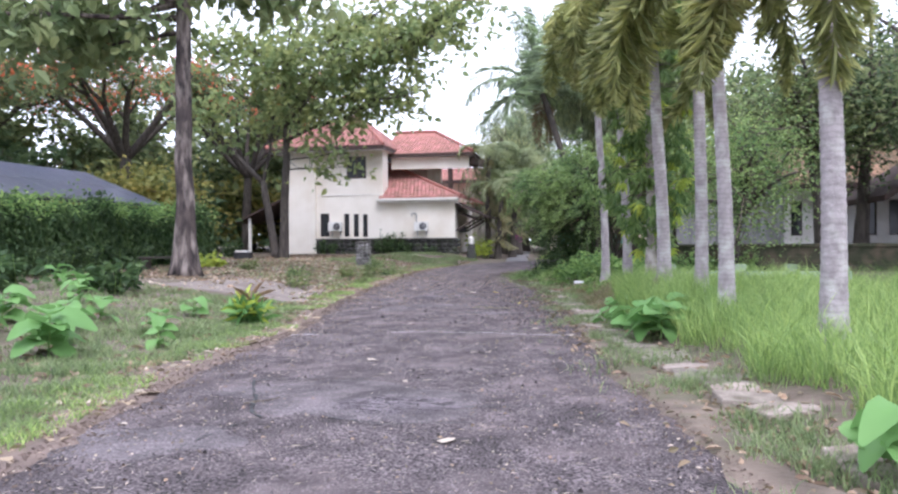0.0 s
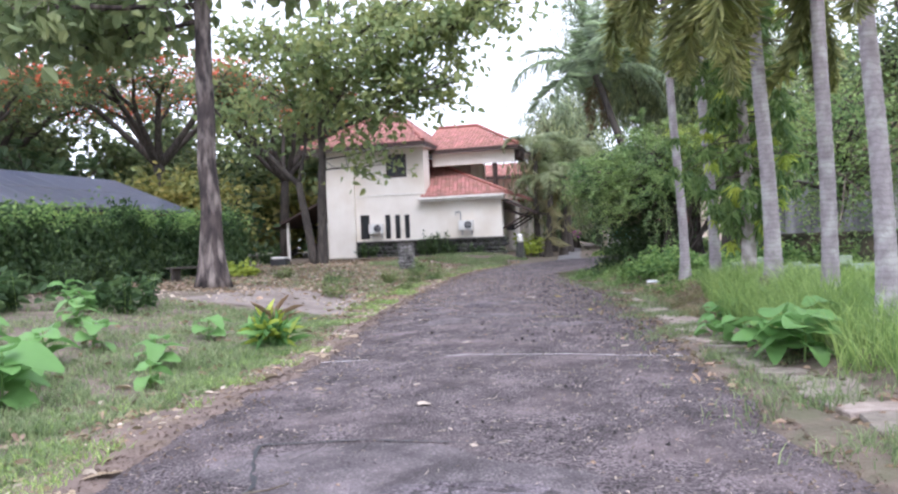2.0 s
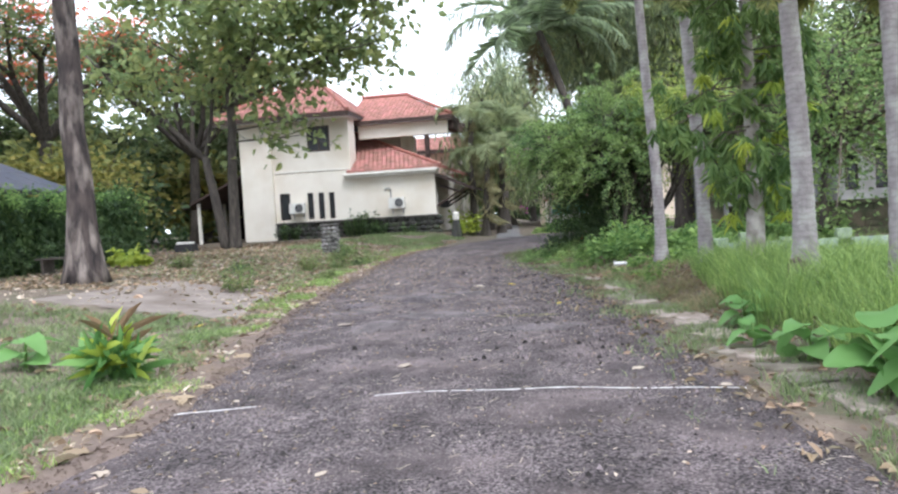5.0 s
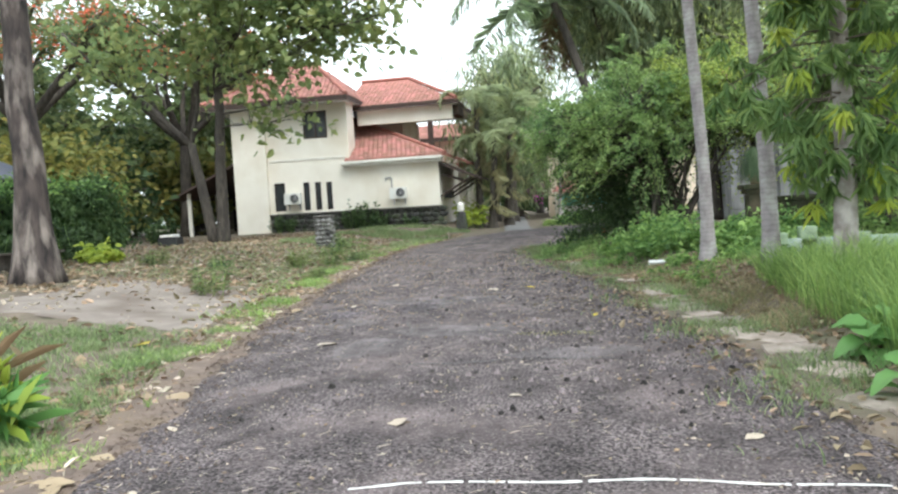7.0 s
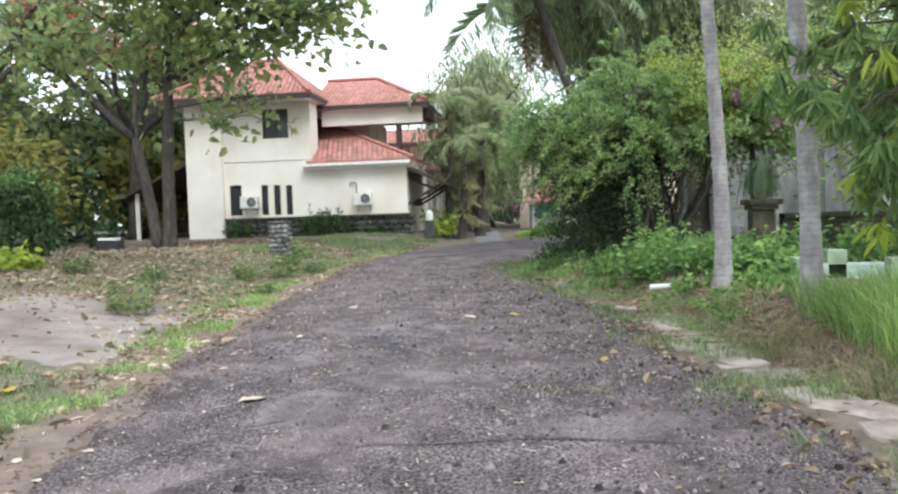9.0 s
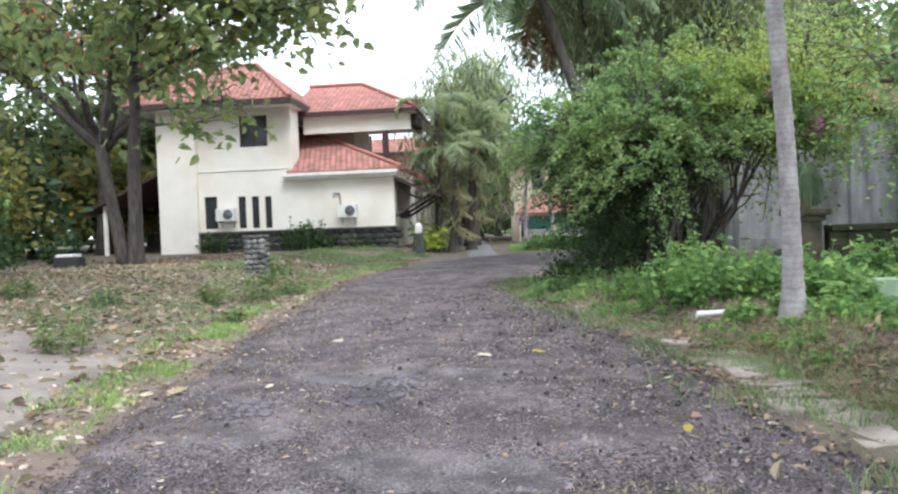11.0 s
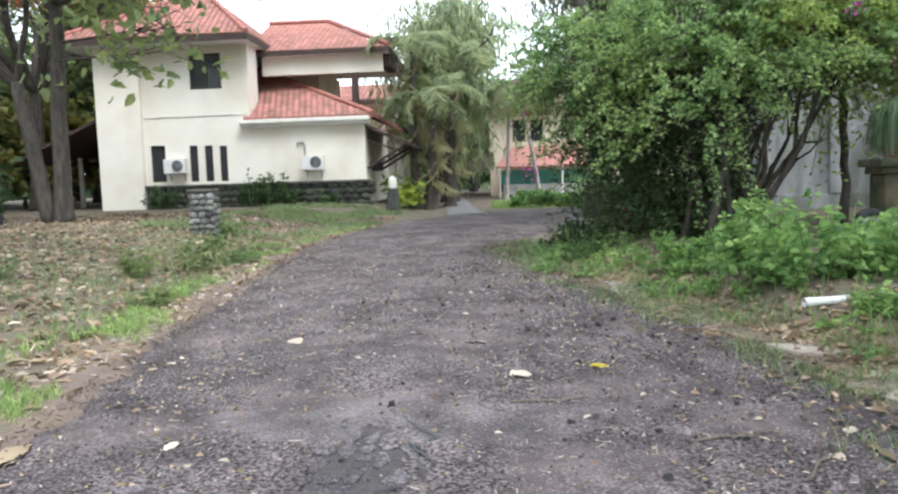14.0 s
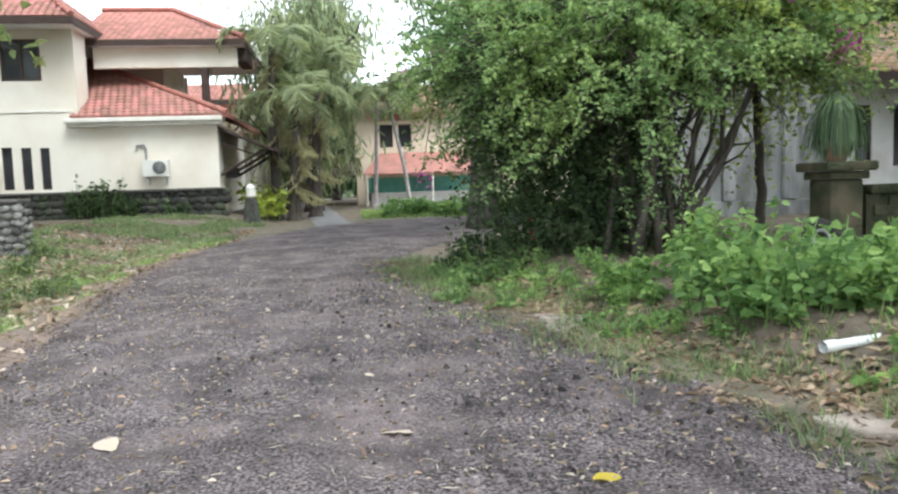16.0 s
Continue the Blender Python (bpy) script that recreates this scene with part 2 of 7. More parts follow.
M_TILE = mat("clay_tile", (0.4, 0.19, 0.155), (0.29, 0.15, 0.125), scale=2.0, rough=0.8, bump=0.2, objrand=0.24)
M_TILES = mat("clay_tiles", (0.4, 0.19, 0.155), (0.29, 0.15, 0.125), scale=2.0, rough=0.8, bump=0.2, island=0.24)
M_OLDTILES = mat("faded_tiles", (0.3, 0.2, 0.12), (0.2, 0.13, 0.085), scale=2.0, rough=0.85, bump=0.25, island=0.3, third=(0.13, 0.11, 0.075), tscale=1.2)
M_RIDGE = mat("ridge_tile", (0.4, 0.165, 0.13), (0.3, 0.135, 0.11), scale=4.0, bump=0.3)
M_BROWN = mat("dark_brown_paint", (0.075, 0.05, 0.042), (0.05, 0.036, 0.032), scale=6.0, bump=0.1)
# near-black for black parts and for painted shade in rooms and sheds
M_BLACK = mat("black_and_painted_shade", (0.02, 0.019, 0.02), (0.03, 0.028, 0.028), scale=3.0, bump=0.1)
M_STONE = mat("plinth_stone", (0.075, 0.072, 0.068), (0.03, 0.03, 0.028), scale=9.0, bump=0.7, objrand=0.4, third=(0.05, 0.065, 0.035), tscale=3)
M_STONE2 = mat("post_stone", (0.25, 0.24, 0.23), (0.07, 0.068, 0.064), scale=6.0, bump=0.6, objrand=0.4, third=(0.12, 0.12, 0.1), tscale=4)
M_MORTAR = mat("mortar", (0.13, 0.12, 0.11), (0.08, 0.075, 0.07), scale=8.0, bump=0.6)
M_PLASTIC = mat("off_white_casing", (0.72, 0.71, 0.68), (0.66, 0.64, 0.6), scale=3.0, rough=0.5, bump=0.03)
M_GRILLE = mat("grille", (0.035, 0.035, 0.038), (0.05, 0.05, 0.05), scale=8.0, rough=0.5, bump=0.1)
M_MOSS = mat("mossy_masonry", (0.075, 0.07, 0.045), (0.035, 0.045, 0.02), scale=3.5, bump=0.8, third=(0.12, 0.098, 0.066), tscale=2.2)
M_GREYWALL = mat("weathered_render", (0.34, 0.34, 0.34), (0.2, 0.2, 0.205), scale=2.4, bump=0.3, third=(0.11, 0.115, 0.1), tscale=0.9, stretch=(1.5, 1.5, 0.4))
M_WHITEWALL = mat("whitewash", (0.75, 0.74, 0.72), (0.68, 0.66, 0.64), scale=1.6, bump=0.1, third=(0.58, 0.56, 0.53), tscale=0.8)
M_PINKWALL = mat("beige_render", (0.74, 0.63, 0.5), (0.68, 0.57, 0.45), scale=1.5, bump=0.08)
M_MINT = mat("mint_paint", (0.37, 0.45, 0.41), (0.27, 0.34, 0.3), scale=4.0, bump=0.15, third=(0.46, 0.5, 0.47), tscale=2.0)
M_GREENBLOCK = mat("green_block_paint", (0.29, 0.36, 0.25), (0.19, 0.25, 0.16), scale=5.0, bump=0.2)
M_TEAL = mat("teal_shop_front", (0.2, 0.5, 0.42), (0.15, 0.42, 0.36), scale=3.0, bump=0.05)
M_PVC = mat("white_pvc", (0.78, 0.78, 0.77), (0.7, 0.7, 0.68), scale=6.0, rough=0.4, bump=0.0)
M_RED = mat("red_plastic", (0.65, 0.03, 0.03), (0.55, 0.02, 0.02), scale=6.0, rough=0.4, bump=0.0)
M_RUBBER = mat("tyre_rubber", (0.025, 0.025, 0.026), (0.04, 0.038, 0.036), scale=9.0, bump=0.2)
M_METAL = mat("dull_metal", (0.4, 0.4, 0.41), (0.3, 0.3, 0.31), scale=8.0, rough=0.4, metal=0.7, bump=0.05)
M_PANEL = mat("solar_cell", (0.04, 0.048, 0.082), (0.055, 0.063, 0.1), scale=2.0, rough=0.28, bump=0.0)
M_ALU = mat("panel_frame", (0.3, 0.31, 0.33), (0.22, 0.23, 0.25), scale=5.0, rough=0.4, metal=0.5, bump=0.0)
M_TERRA = mat("terracotta", (0.36, 0.22, 0.15), (0.25, 0.17, 0.11), scale=5.0, bump=0.3)
M_WOOD = mat("weathered_wood", (0.12, 0.1, 0.085), (0.07, 0.06, 0.05), scale=5.0, bump=0.3, stretch=(0.3, 3, 3))
M_CHIP = mat("loose_chip", (0.165, 0.14, 0.137), (0.095, 0.078, 0.077), scale=30.0, bump=0.2, island=0.85)
M_GLASS = mat("dark_glass", (0.03, 0.032, 0.035), (0.045, 0.048, 0.05), scale=2.0, rough=0.08, bump=0.0)


# ---- building helpers ----
class Buf:
    """Vertices and faces that become one mesh."""

    def __init__(self):
        self.v, self.q, self.t, self.n = [], [], [], 0

    def add(self, v, quads=None, tris=None):
        v = np.asarray(v, dtype=float).reshape(-1, 3)
        if quads is not None and len(quads):
            self.q.append(np.asarray(quads, dtype=np.int64) + self.n)
        if tris is not None and len(tris):
            self.t.append(np.asarray(tris, dtype=np.int64) + self.n)
        self.v.append(v)
        self.n += len(v)
        return self

    def box(self, x0, x1, y0, y1, z0, z1, m=None):
        v = np.array([(x, y, z) for z in (z0, z1) for x, y in ((x0, y0), (x1, y0), (x1, y1), (x0, y1))])
        if m is not None:
            v = np.array([m @ Vector(p) for p in v])
        return self.add(v, [(3, 2, 1, 0), (4, 5, 6, 7), (0, 1, 5, 4), (1, 2, 6, 5), (2, 3, 7, 6), (3, 0, 4, 7)])

    def bevelbox(self, x0, x1, y0, y1, z0, z1, b=0.02, m=None):
        bm = bmesh.new()
        bmesh.ops.create_cube(bm, size=1)
        for w in bm.verts:
            w.co = ((x0 + x1) / 2 + w.co.x * (x1 - x0), (y0 + y1) / 2 + w.co.y * (y1 - y0), (z0 + z1) / 2 + w.co.z * (z1 - z0))
        bmesh.ops.bevel(bm, geom=bm.edges[:], offset=b, segments=2, affect="EDGES", profile=0.6)
        if m is not None:
            bmesh.ops.transform(bm, matrix=m, verts=bm.verts[:])
        return self.bm(bm)

    def bm(self, bm):
        bm.verts.index_update()
        v = [w.co[:] for w in bm.verts]
        q = [[w.index for w in f.verts] for f in bm.faces if len(f.verts) == 4]
        t = []
        for f in bm.faces:
            if len(f.verts) != 4:
                i = [w.index for w in f.verts]
                t += [(i[0], i[k], i[k + 1]) for k in range(1, len(i) - 1)]
        bm.free()
        return self.add(v, q, t)

    def tube(self, pts, radii, seg=10, cap=True):
        pts = np.asarray(pts, dtype=float)
        k = len(pts)
        radii = np.broadcast_to(np.asarray(radii, dtype=float), (k,))
        d = np.gradient(pts, axis=0)
        d /= np.linalg.norm(d, axis=1)[:, None] + 1e-9
        ref = np.where(np.abs(d[:, 2:3]) > 0.9, np.array([[1.0, 0, 0]]), np.array([[0, 0, 1.0]]))
        if np.abs(d[:, 2]).max() > 0.9 and np.abs(d[:, 0]).max() < 0.8:
            ref = np.tile([[1.0, 0, 0]], (k, 1))
        a = np.cross(ref, d)
        a /= np.linalg.norm(a, axis=1)[:, None] + 1e-9
        b = np.cross(d, a)
        th = np.linspace(0, 2 * np.pi, seg, endpoint=False)
        ring = pts[:, None, :] + radii[:, None, None] * (np.cos(th)[None, :, None] * a[:, None, :] + np.sin(th)[None, :, None] * b[:, None, :])
        i = np.arange(k - 1)[:, None] * seg
        j = np.arange(seg)[None, :]
        jn = (j + 1) % seg
        quads = np.stack([i + j, i + jn, i + seg + jn, i + seg + j], -1).reshape(-1, 4)
        tris = []
        if cap:
            o = (k - 1) * seg
            tris = [(0, s + 1, s) for s in range(1, seg - 1)] + [(o, o + s, o + s + 1) for s in range(1, seg - 1)]
        return self.add(ring.reshape(-1, 3), quads, tris)

    def leaves(self, c, d, up, length, width, fold=0.12, droop=0.12):
        c, d, up = (np.asarray(a, dtype=float) for a in (c, d, up))
        k = len(c)
        if not k:
            return self
        length, width = (np.broadcast_to(np.asarray(a, dtype=float), (k,))[:, None] for a in (length, width))
        d = d / (np.linalg.norm(d, axis=1)[:, None] + 1e-9)
        s = np.cross(d, up)
        s /= np.linalg.norm(s, axis=1)[:, None] + 1e-9
        u = np.cross(s, d)
        tip = c + d * length - u * length * droop
        l1, r1 = (c + d * length * 0.32 + g * s * width * 0.5 + u * width * fold for g in (1, -1))
        l2, r2 = (c + d * length * 0.72 + g * s * width * 0.36 + u * (width * fold - length * droop * 0.4) for g in (1, -1))
        v = np.stack([c, l1, l2, tip, r2, r1], 1).reshape(-1, 3)
        o = np.arange(k)[:, None] * 6
        return self.add(v, np.concatenate([o + [0, 1, 2, 3], o + [0, 3, 4, 5]]))

    def blades(self, c, lean, height, width, face):
        """Grass blades of two bent pieces."""
        k = len(c)
        side = np.stack([np.cos(face), np.sin(face), np.zeros(k)], 1) * np.asarray(width)[:, None] * 0.5
        h = np.asarray(height)[:, None]
        z = np.array([[0, 0, 1.0]])
        m = c + z * h * 0.55 + lean * h * 0.3
        t = c + z * h * 0.92 + lean * h
        v = np.stack([c - side, c + side, m + side * 0.8, m - side * 0.8, t], 1).reshape(-1, 3)
        o = np.arange(k)[:, None] * 5
        return self.add(v, o + [0, 1, 2, 3], o + [3, 2, 4])

    def mesh(self, name, material, smooth=False):
        me = bpy.data.meshes.new(name)
        v = np.concatenate(self.v)
        q = np.concatenate(self.q) if self.q else np.zeros((0, 4), dtype=np.int64)
        t = np.concatenate(self.t) if self.t else np.zeros((0, 3), dtype=np.int64)
        me.vertices.add(len(v))
        me.vertices.foreach_set("co", v.ravel().astype(np.float32))
        me.loops.add(q.size + t.size)
        me.loops.foreach_set("vertex_index", np.concatenate([q.ravel(), t.ravel()]).astype(np.int32))
        me.polygons.add(len(q) + len(t))
        start = np.concatenate([np.arange(len(q)) * 4, q.size + np.arange(len(t)) * 3])
        me.polygons.foreach_set("loop_start", start.astype(np.int32))
        me.update(calc_edges=True)
        me.validate()
        me.polygons.foreach_set("use_smooth", [smooth] * len(me.polygons))
        me.materials.append(material)
        return me


def part(name, buf, material, parent=None, label="", smooth=False):
    me = buf if isinstance(buf, bpy.types.Mesh) else buf.mesh(name, material, smooth)
    ob = new(name, me)
    ob.parent = parent
    if name in ("crown", "foliage", "inner_foliage", "young_foliage", "branchwork", "stem_growth", "shoot_growth"):
        ob["kind"] = "stuff"
    return tagged(ob, label)


def thing(name, label, category, at=(0, 0, 0), group="", kind=""):
    ob = new(name)
    ob.empty_display_size = 0.2
    ob.location = at
    return tagged(ob, label, category, group, kind)


def vec(*p):
    return np.array(p, dtype=float)


def unit(v):
    return v / (np.linalg.norm(v) + 1e-9)


# ---- lie of the land ----
LEFT_EDGE = [(-16, -1.35), (0, -3.05), (4.5, -4.0), (7.7, -4.75), (11.8, -5.1), (14, -5.68), (17.8, -6.5), (21, -6.92), (25, -7.4), (29, -7.7), (31, -7.75), (33, -7.7), (35, -7.35), (37, -6.85), (39, -6.2), (41, -5.2), (42.2, -4.3), (43, -2.6), (43.5, 2), (44.3, 12), (46, 60)]
RIGHT_EDGE = [(-16, 4.2), (0, 1.9), (4.7, 0.95), (8.6, 0.2), (12.4, -0.4), (15, -0.65), (17.8, -1.15), (20.4, -1.4), (22.6, -1.95), (25, -2.6), (28.8, -3.35), (30.5, -3.3), (32.5, -2.6), (34.5, -1), (36, 1.8), (37, 5), (38, 14), (39.5, 60)]


def left_x(y):
    return np.interp(y, [p[0] for p in LEFT_EDGE], [p[1] for p in LEFT_EDGE])


def right_x(y):
    return np.interp(y, [p[0] for p in RIGHT_EDGE], [p[1] for p in RIGHT_EDGE])


def smooth01(t):
    t = np.clip(t, 0, 1)
    return t * t * (3 - 2 * t)


def ground_z(x, y):
    x, y = np.asarray(x, dtype=float), np.asarray(y, dtype=float)
    z = 0.0145 * np.clip(y - 19, 0, 40)
    out = left_x(y) - x
    side = np.where(y < 34, 1.0, np.clip((42 - y) / 8, 0, 1))
    z = z + 0.46 * smooth01((out - 0.3) / 6.0) * np.where(out > 0, 1, 0) * np.clip(1.1 - np.clip(y - 30, 0, 10) * 0.02, 0, 1) * (1 - smooth01((y - 38) / 4) * smooth01((x + 9) / 2.5))
    out = x - right_x(y)
    z = z + (0.2 + 0.14 * smooth01((y - 7) / 8)) * smooth01((out - 0.55) / 1.3) * np.where(out > 0, 1, 0) * side
    return z


def on_ground(x, y, dz=0.0):
    return vec(float(x), float(y), float(ground_z(x, y)) + dz)


def build_ground():
    xs = np.concatenate([[-900, -400, -200, -110, -70, -52], np.arange(-42, -14, 1.0), np.arange(-14, 6, 0.25), np.arange(6, 42, 1.0), [52, 70, 110, 200, 400, 900]])
    ys = np.concatenate([[-900, -400, -150, -60, -30], np.arange(-16, 3, 1.0), np.arange(3, 34, 0.25), np.arange(34, 76, 1.0), [90, 120, 200, 400, 900]])
    gx, gy = np.meshgrid(xs, ys)
    gz = ground_z(gx, gy)
    near = (gx > -14) & (gx < 6) & (gy > 3) & (gy < 34)
    road = (gx > left_x(gy) - 0.1) & (gx < right_x(gy) + 0.1)
    gz = gz + np.where(near & ~road, R.normal(0, 0.012, gz.shape), 0) - np.where(road, 0.03, 0)
    w, h = len(xs), len(ys)
    i, j = np.meshgrid(np.arange(w - 1), np.arange(h - 1))
    o = (j * w + i).ravel()
    b = Buf().add(np.stack([gx, gy, gz], -1), np.stack([o, o + 1, o + w + 1, o + w], -1))
    tagged(part("ground", b, M_SOIL, None, smooth=True), "bare soil with leaf litter and thin grass", "ground", kind="structure")


def strip(edge_a, edge_b, n, across, lift, name, material, label, category, jitter=0.0):
    """A ribbon of surface between two curves given as functions of a running number from 0 to 1."""
    b = Buf()
    rows = []
    for k in range(n + 1):
        a, c = edge_a(k / n), edge_b(k / n)
        a = a + vec(noise.noise((a[0] * 1.7, a[1] * 1.7, 3)), noise.noise((a[0] * 1.7, a[1] * 1.7, 9)) * 0.3) * jitter
        c = c + vec(noise.noise((c[0] * 1.7, c[1] * 1.7, 5)), noise.noise((c[0] * 1.7, c[1] * 1.7, 7)) * 0.3) * jitter
        a = a + vec(noise.noise((a[0] * 7, a[1] * 7, 3)), 0) * jitter * 0.45
        c = c + vec(noise.noise((c[0] * 7, c[1] * 7, 5)), 0) * jitter * 0.45
        u = np.linspace(0, 1, across + 1)[:, None]
        p = a + (c - a) * u
        crown = 0.03 * (1 - (2 * u[:, 0] - 1) ** 2)
        rough = np.array([noise.noise((q[0] * 0.9, q[1] * 0.9, 1)) * 0.012 for q in p])
        sink = np.where((u[:, 0] < 1e-6) | (u[:, 0] > 1 - 1e-6) | (k in (0, n)), 0.03, 0.0)
        rows.append(np.column_stack([p, ground_z(p[:, 0], p[:, 1]) + lift + crown + rough - sink]))
    v = np.concatenate(rows)
    w = across + 1
    i, j = np.meshgrid(np.arange(across), np.arange(n))
    o = (j * w + i).ravel()
    b.add(v, np.stack([o, o + 1, o + w + 1, o + w], -1))
    return tagged(part(name, b, material, None, smooth=True), label, category, kind="structure")


def edge_curve(pts):
    p = np.array([(x, y) for y, x in pts], dtype=float)
    s = np.concatenate([[0], np.cumsum(np.linalg.norm(np.diff(p, axis=0), axis=1))])

    def f(t):
        return vec(np.interp(t * s[-1], s, p[:, 0]), np.interp(t * s[-1], s, p[:, 1]))
    return f


def by_y(fn, y0, y1, dx=0.0):
    def f(t):
        y = y0 + (y1 - y0) * t
        return vec(float(fn(y)) + dx, y)
    return f


build_ground()
# the road to the bend, then round it
strip(by_y(left_x, -16, 31), by_y(right_x, -16, 31), 380, 30, 0.012, "road", M_ROAD, "worn dark asphalt lane with cracks and chips", "road", jitter=0.22)
strip(edge_curve(LEFT_EDGE[10:]), edge_curve([(31, -3.2), *RIGHT_EDGE[12:]]), 120, 16, 0.012, "road_bend", M_ROAD, "worn dark asphalt lane bending away", "road", jitter=0.2)
strip(by_y(left_x, -16, 34, -0.62), by_y(left_x, -16, 34, 0.3), 320, 6, 0.008, "dirt_edge", M_EDGE, "reddish dirt edge beside the asphalt", "dirt edge", jitter=0.35)
strip(by_y(right_x, -16, 29, -0.15), by_y(right_x, -16, 29, 0.45), 300, 4, 0.006, "dirt_edge", M_SOIL, "dry dirt edge beside the asphalt", "dirt edge", jitter=0.3)
strip(lambda t: vec(-5.5 - t * 3.0, 41.0 + t * 30), lambda t: vec(-4.0 - t * 2.4, 41.6 + t * 30), 30, 4, 0.004, "side_lane", M_LANE, "pale worn concrete side lane past the palms", "lane")
strip(lambda t: vec(-11.8 + t * 0.3, 17.6 + t * 4.4), lambda t: vec(-6.95 - t * 1.0, 17.0 + t * 4.1), 14, 14, 0.008, "concrete_pad", M_PAD, "worn brown concrete pad with dirt", "concrete pad", jitter=0.3)


# ---- the cream house ----
HY = 43.3


def wall_with_holes(b, x0, x1, z0, z1, y, thick, holes):
    """A wall facing -y with rectangular holes (x0, x1, z0, z1) cut through it."""
    xs = sorted({x0, x1, *[h[0] for h in holes], *[h[1] for h in holes]})
    zs = sorted({z0, z1, *[h[2] for h in holes], *[h[3] for h in holes]})
    w, h = len(xs), len(zs)

    def solid(i, k):
        if not (0 <= i < w - 1 and 0 <= k < h - 1):
            return False
        cx, cz = (xs[i] + xs[i + 1]) / 2, (zs[k] + zs[k + 1]) / 2
        return not any(o[0] < cx < o[1] and o[2] < cz < o[3] for o in holes)

    v = [(x, yy, z) for yy in (y, y + thick) for z in zs for x in xs]
    q, s = [], w * h
    for i in range(w - 1):
        for k in range(h - 1):
            if solid(i, k):
                a, c, d, e = k * w + i, k * w + i + 1, (k + 1) * w + i + 1, (k + 1) * w + i
                q += [(a, c, d, e), (e + s, d + s, c + s, a + s)]
                for near, p, r in ((solid(i - 1, k), e, a), (solid(i + 1, k), c, d), (solid(i, k - 1), a, c), (solid(i, k + 1), d, e)):
                    if not near:
                        q.append((r, p, p + s, r + s))
    b.add(v, q)


def tile_bm(w=0.24, l=0.32):
    """One wavy interlocking tile, with its length along y, lying in xy."""
    b = Buf()
    n = 5
    x = np.linspace(0, w, n)
    wave = 0.022 * np.sin(x / w * 2 * np.pi) + 0.012
    top = [(x[i], yy, wave[i] + (0.03 if yy == 0 else 0.0)) for yy in (0, l) for i in range(n)]
    low = [(x[i], 0, wave[i] - 0.005) for i in range(n)]
    b.add(top + low, [(i, i + 1, n + i + 1, n + i) for i in range(n - 1)] + [(2 * n + i, 2 * n + i + 1, i + 1, i) for i in range(n - 1)])
    return b


def tiled(parent, origin, along, upslope, rows, width_at, single, name="tile", w=0.24, l=0.27, field=None):
    """Courses of tiles on a slope: width_at(row) gives start and end along the eave."""
    along, upslope = unit(along), unit(upslope)
    nrm = np.cross(along, upslope)
    rot = Matrix(((along[0], upslope[0], nrm[0]), (along[1], upslope[1], nrm[1]), (along[2], upslope[2], nrm[2])))
    base = tile_bm(w, l + 0.05)
    spots = []
    for r in range(rows):
        a, c = width_at(r)
        k = int((c - a) / w)
        for i in range(max(k, 0)):
            spots.append(origin + along * (a + i * w) + upslope * r * l + nrm * 0.012)
    if single:
        me = base.mesh(name, M_TILE, True)
        for p in spots:
            ob = part(name, me, None, parent)
            ob.matrix_local = Matrix.LocRotScale(Vector(p), rot.to_quaternion(), None)
    else:
        b = Buf()
        bv, bq = np.concatenate(base.v), np.concatenate(base.q)
        rn = np.array(rot)
        for p in spots:
            b.add(bv @ rn.T + p, bq)
        tagged(part("tile_field", b, field or M_TILES, parent, smooth=True), kind="stuff")


def ridge(b, p, q, r=0.1):
    """A run of half-round ridge tiles."""
    p, q = vec(*p), vec(*q)
    n = max(2, int(np.linalg.norm(q - p) / 0.3))
    for i in range(n):
        a, c = p + (q - p) * i / n, p + (q - p) * (i + 1.08) / n
        b.tube([a, c], [r, r * 0.85], 8)


def slab_quad(b, pts, thick):
    """A sloping slab with the corners pts on top."""
    p = np.array(pts, dtype=float)
    n = len(p)
    v = np.concatenate([p, p - [0, 0, thick]])
    if n == 4:
        b.add(v, [(0, 1, 2, 3), (7, 6, 5, 4)] + [(i, i + 4, (i + 1) % 4 + 4, (i + 1) % 4) for i in range(4)])
    else:
        b.add(v, [(i, i + 3, (i + 1) % 3 + 3, (i + 1) % 3) for i in range(3)], [(0, 1, 2), (5, 4, 3)])


def stones(parent, x0, x1, y, z0, z1, size, material, name="stone", axis="x"):
    """Courses of rounded rubble, each stone an object of its own on a few shared meshes."""
    kinds = []
    for k in range(5):
        bm = bmesh.new()
        bmesh.ops.create_icosphere(bm, subdivisions=1, radius=0.5)
        for w in bm.verts:
            w.co *= 0.85 + 0.3 * R.random()
        kinds.append(Buf().bm(bm).mesh(name, material, True))
    z = z0
    while z < z1 - size * 0.3:
        h = size * R.uniform(0.75, 1.1)
        x = x0 + R.uniform(-0.1, 0) * size
        while x < x1:
            w = size * R.uniform(0.9, 1.7)
            ob = part(name, kinds[int(R.integers(5))], None, parent)
            c = (x + w / 2, y, z + h / 2) if axis == "x" else (y, x + w / 2, z + h / 2)
            s = (w * 1.08, size * 0.55, h * 1.1) if axis == "x" else (size * 0.55, w * 1.08, h * 1.1)
            ob.matrix_local = Matrix.LocRotScale(Vector(c), Euler((0, R.uniform(-0.25, 0.25), 0)), Vector(s))
            x += w
        z += h


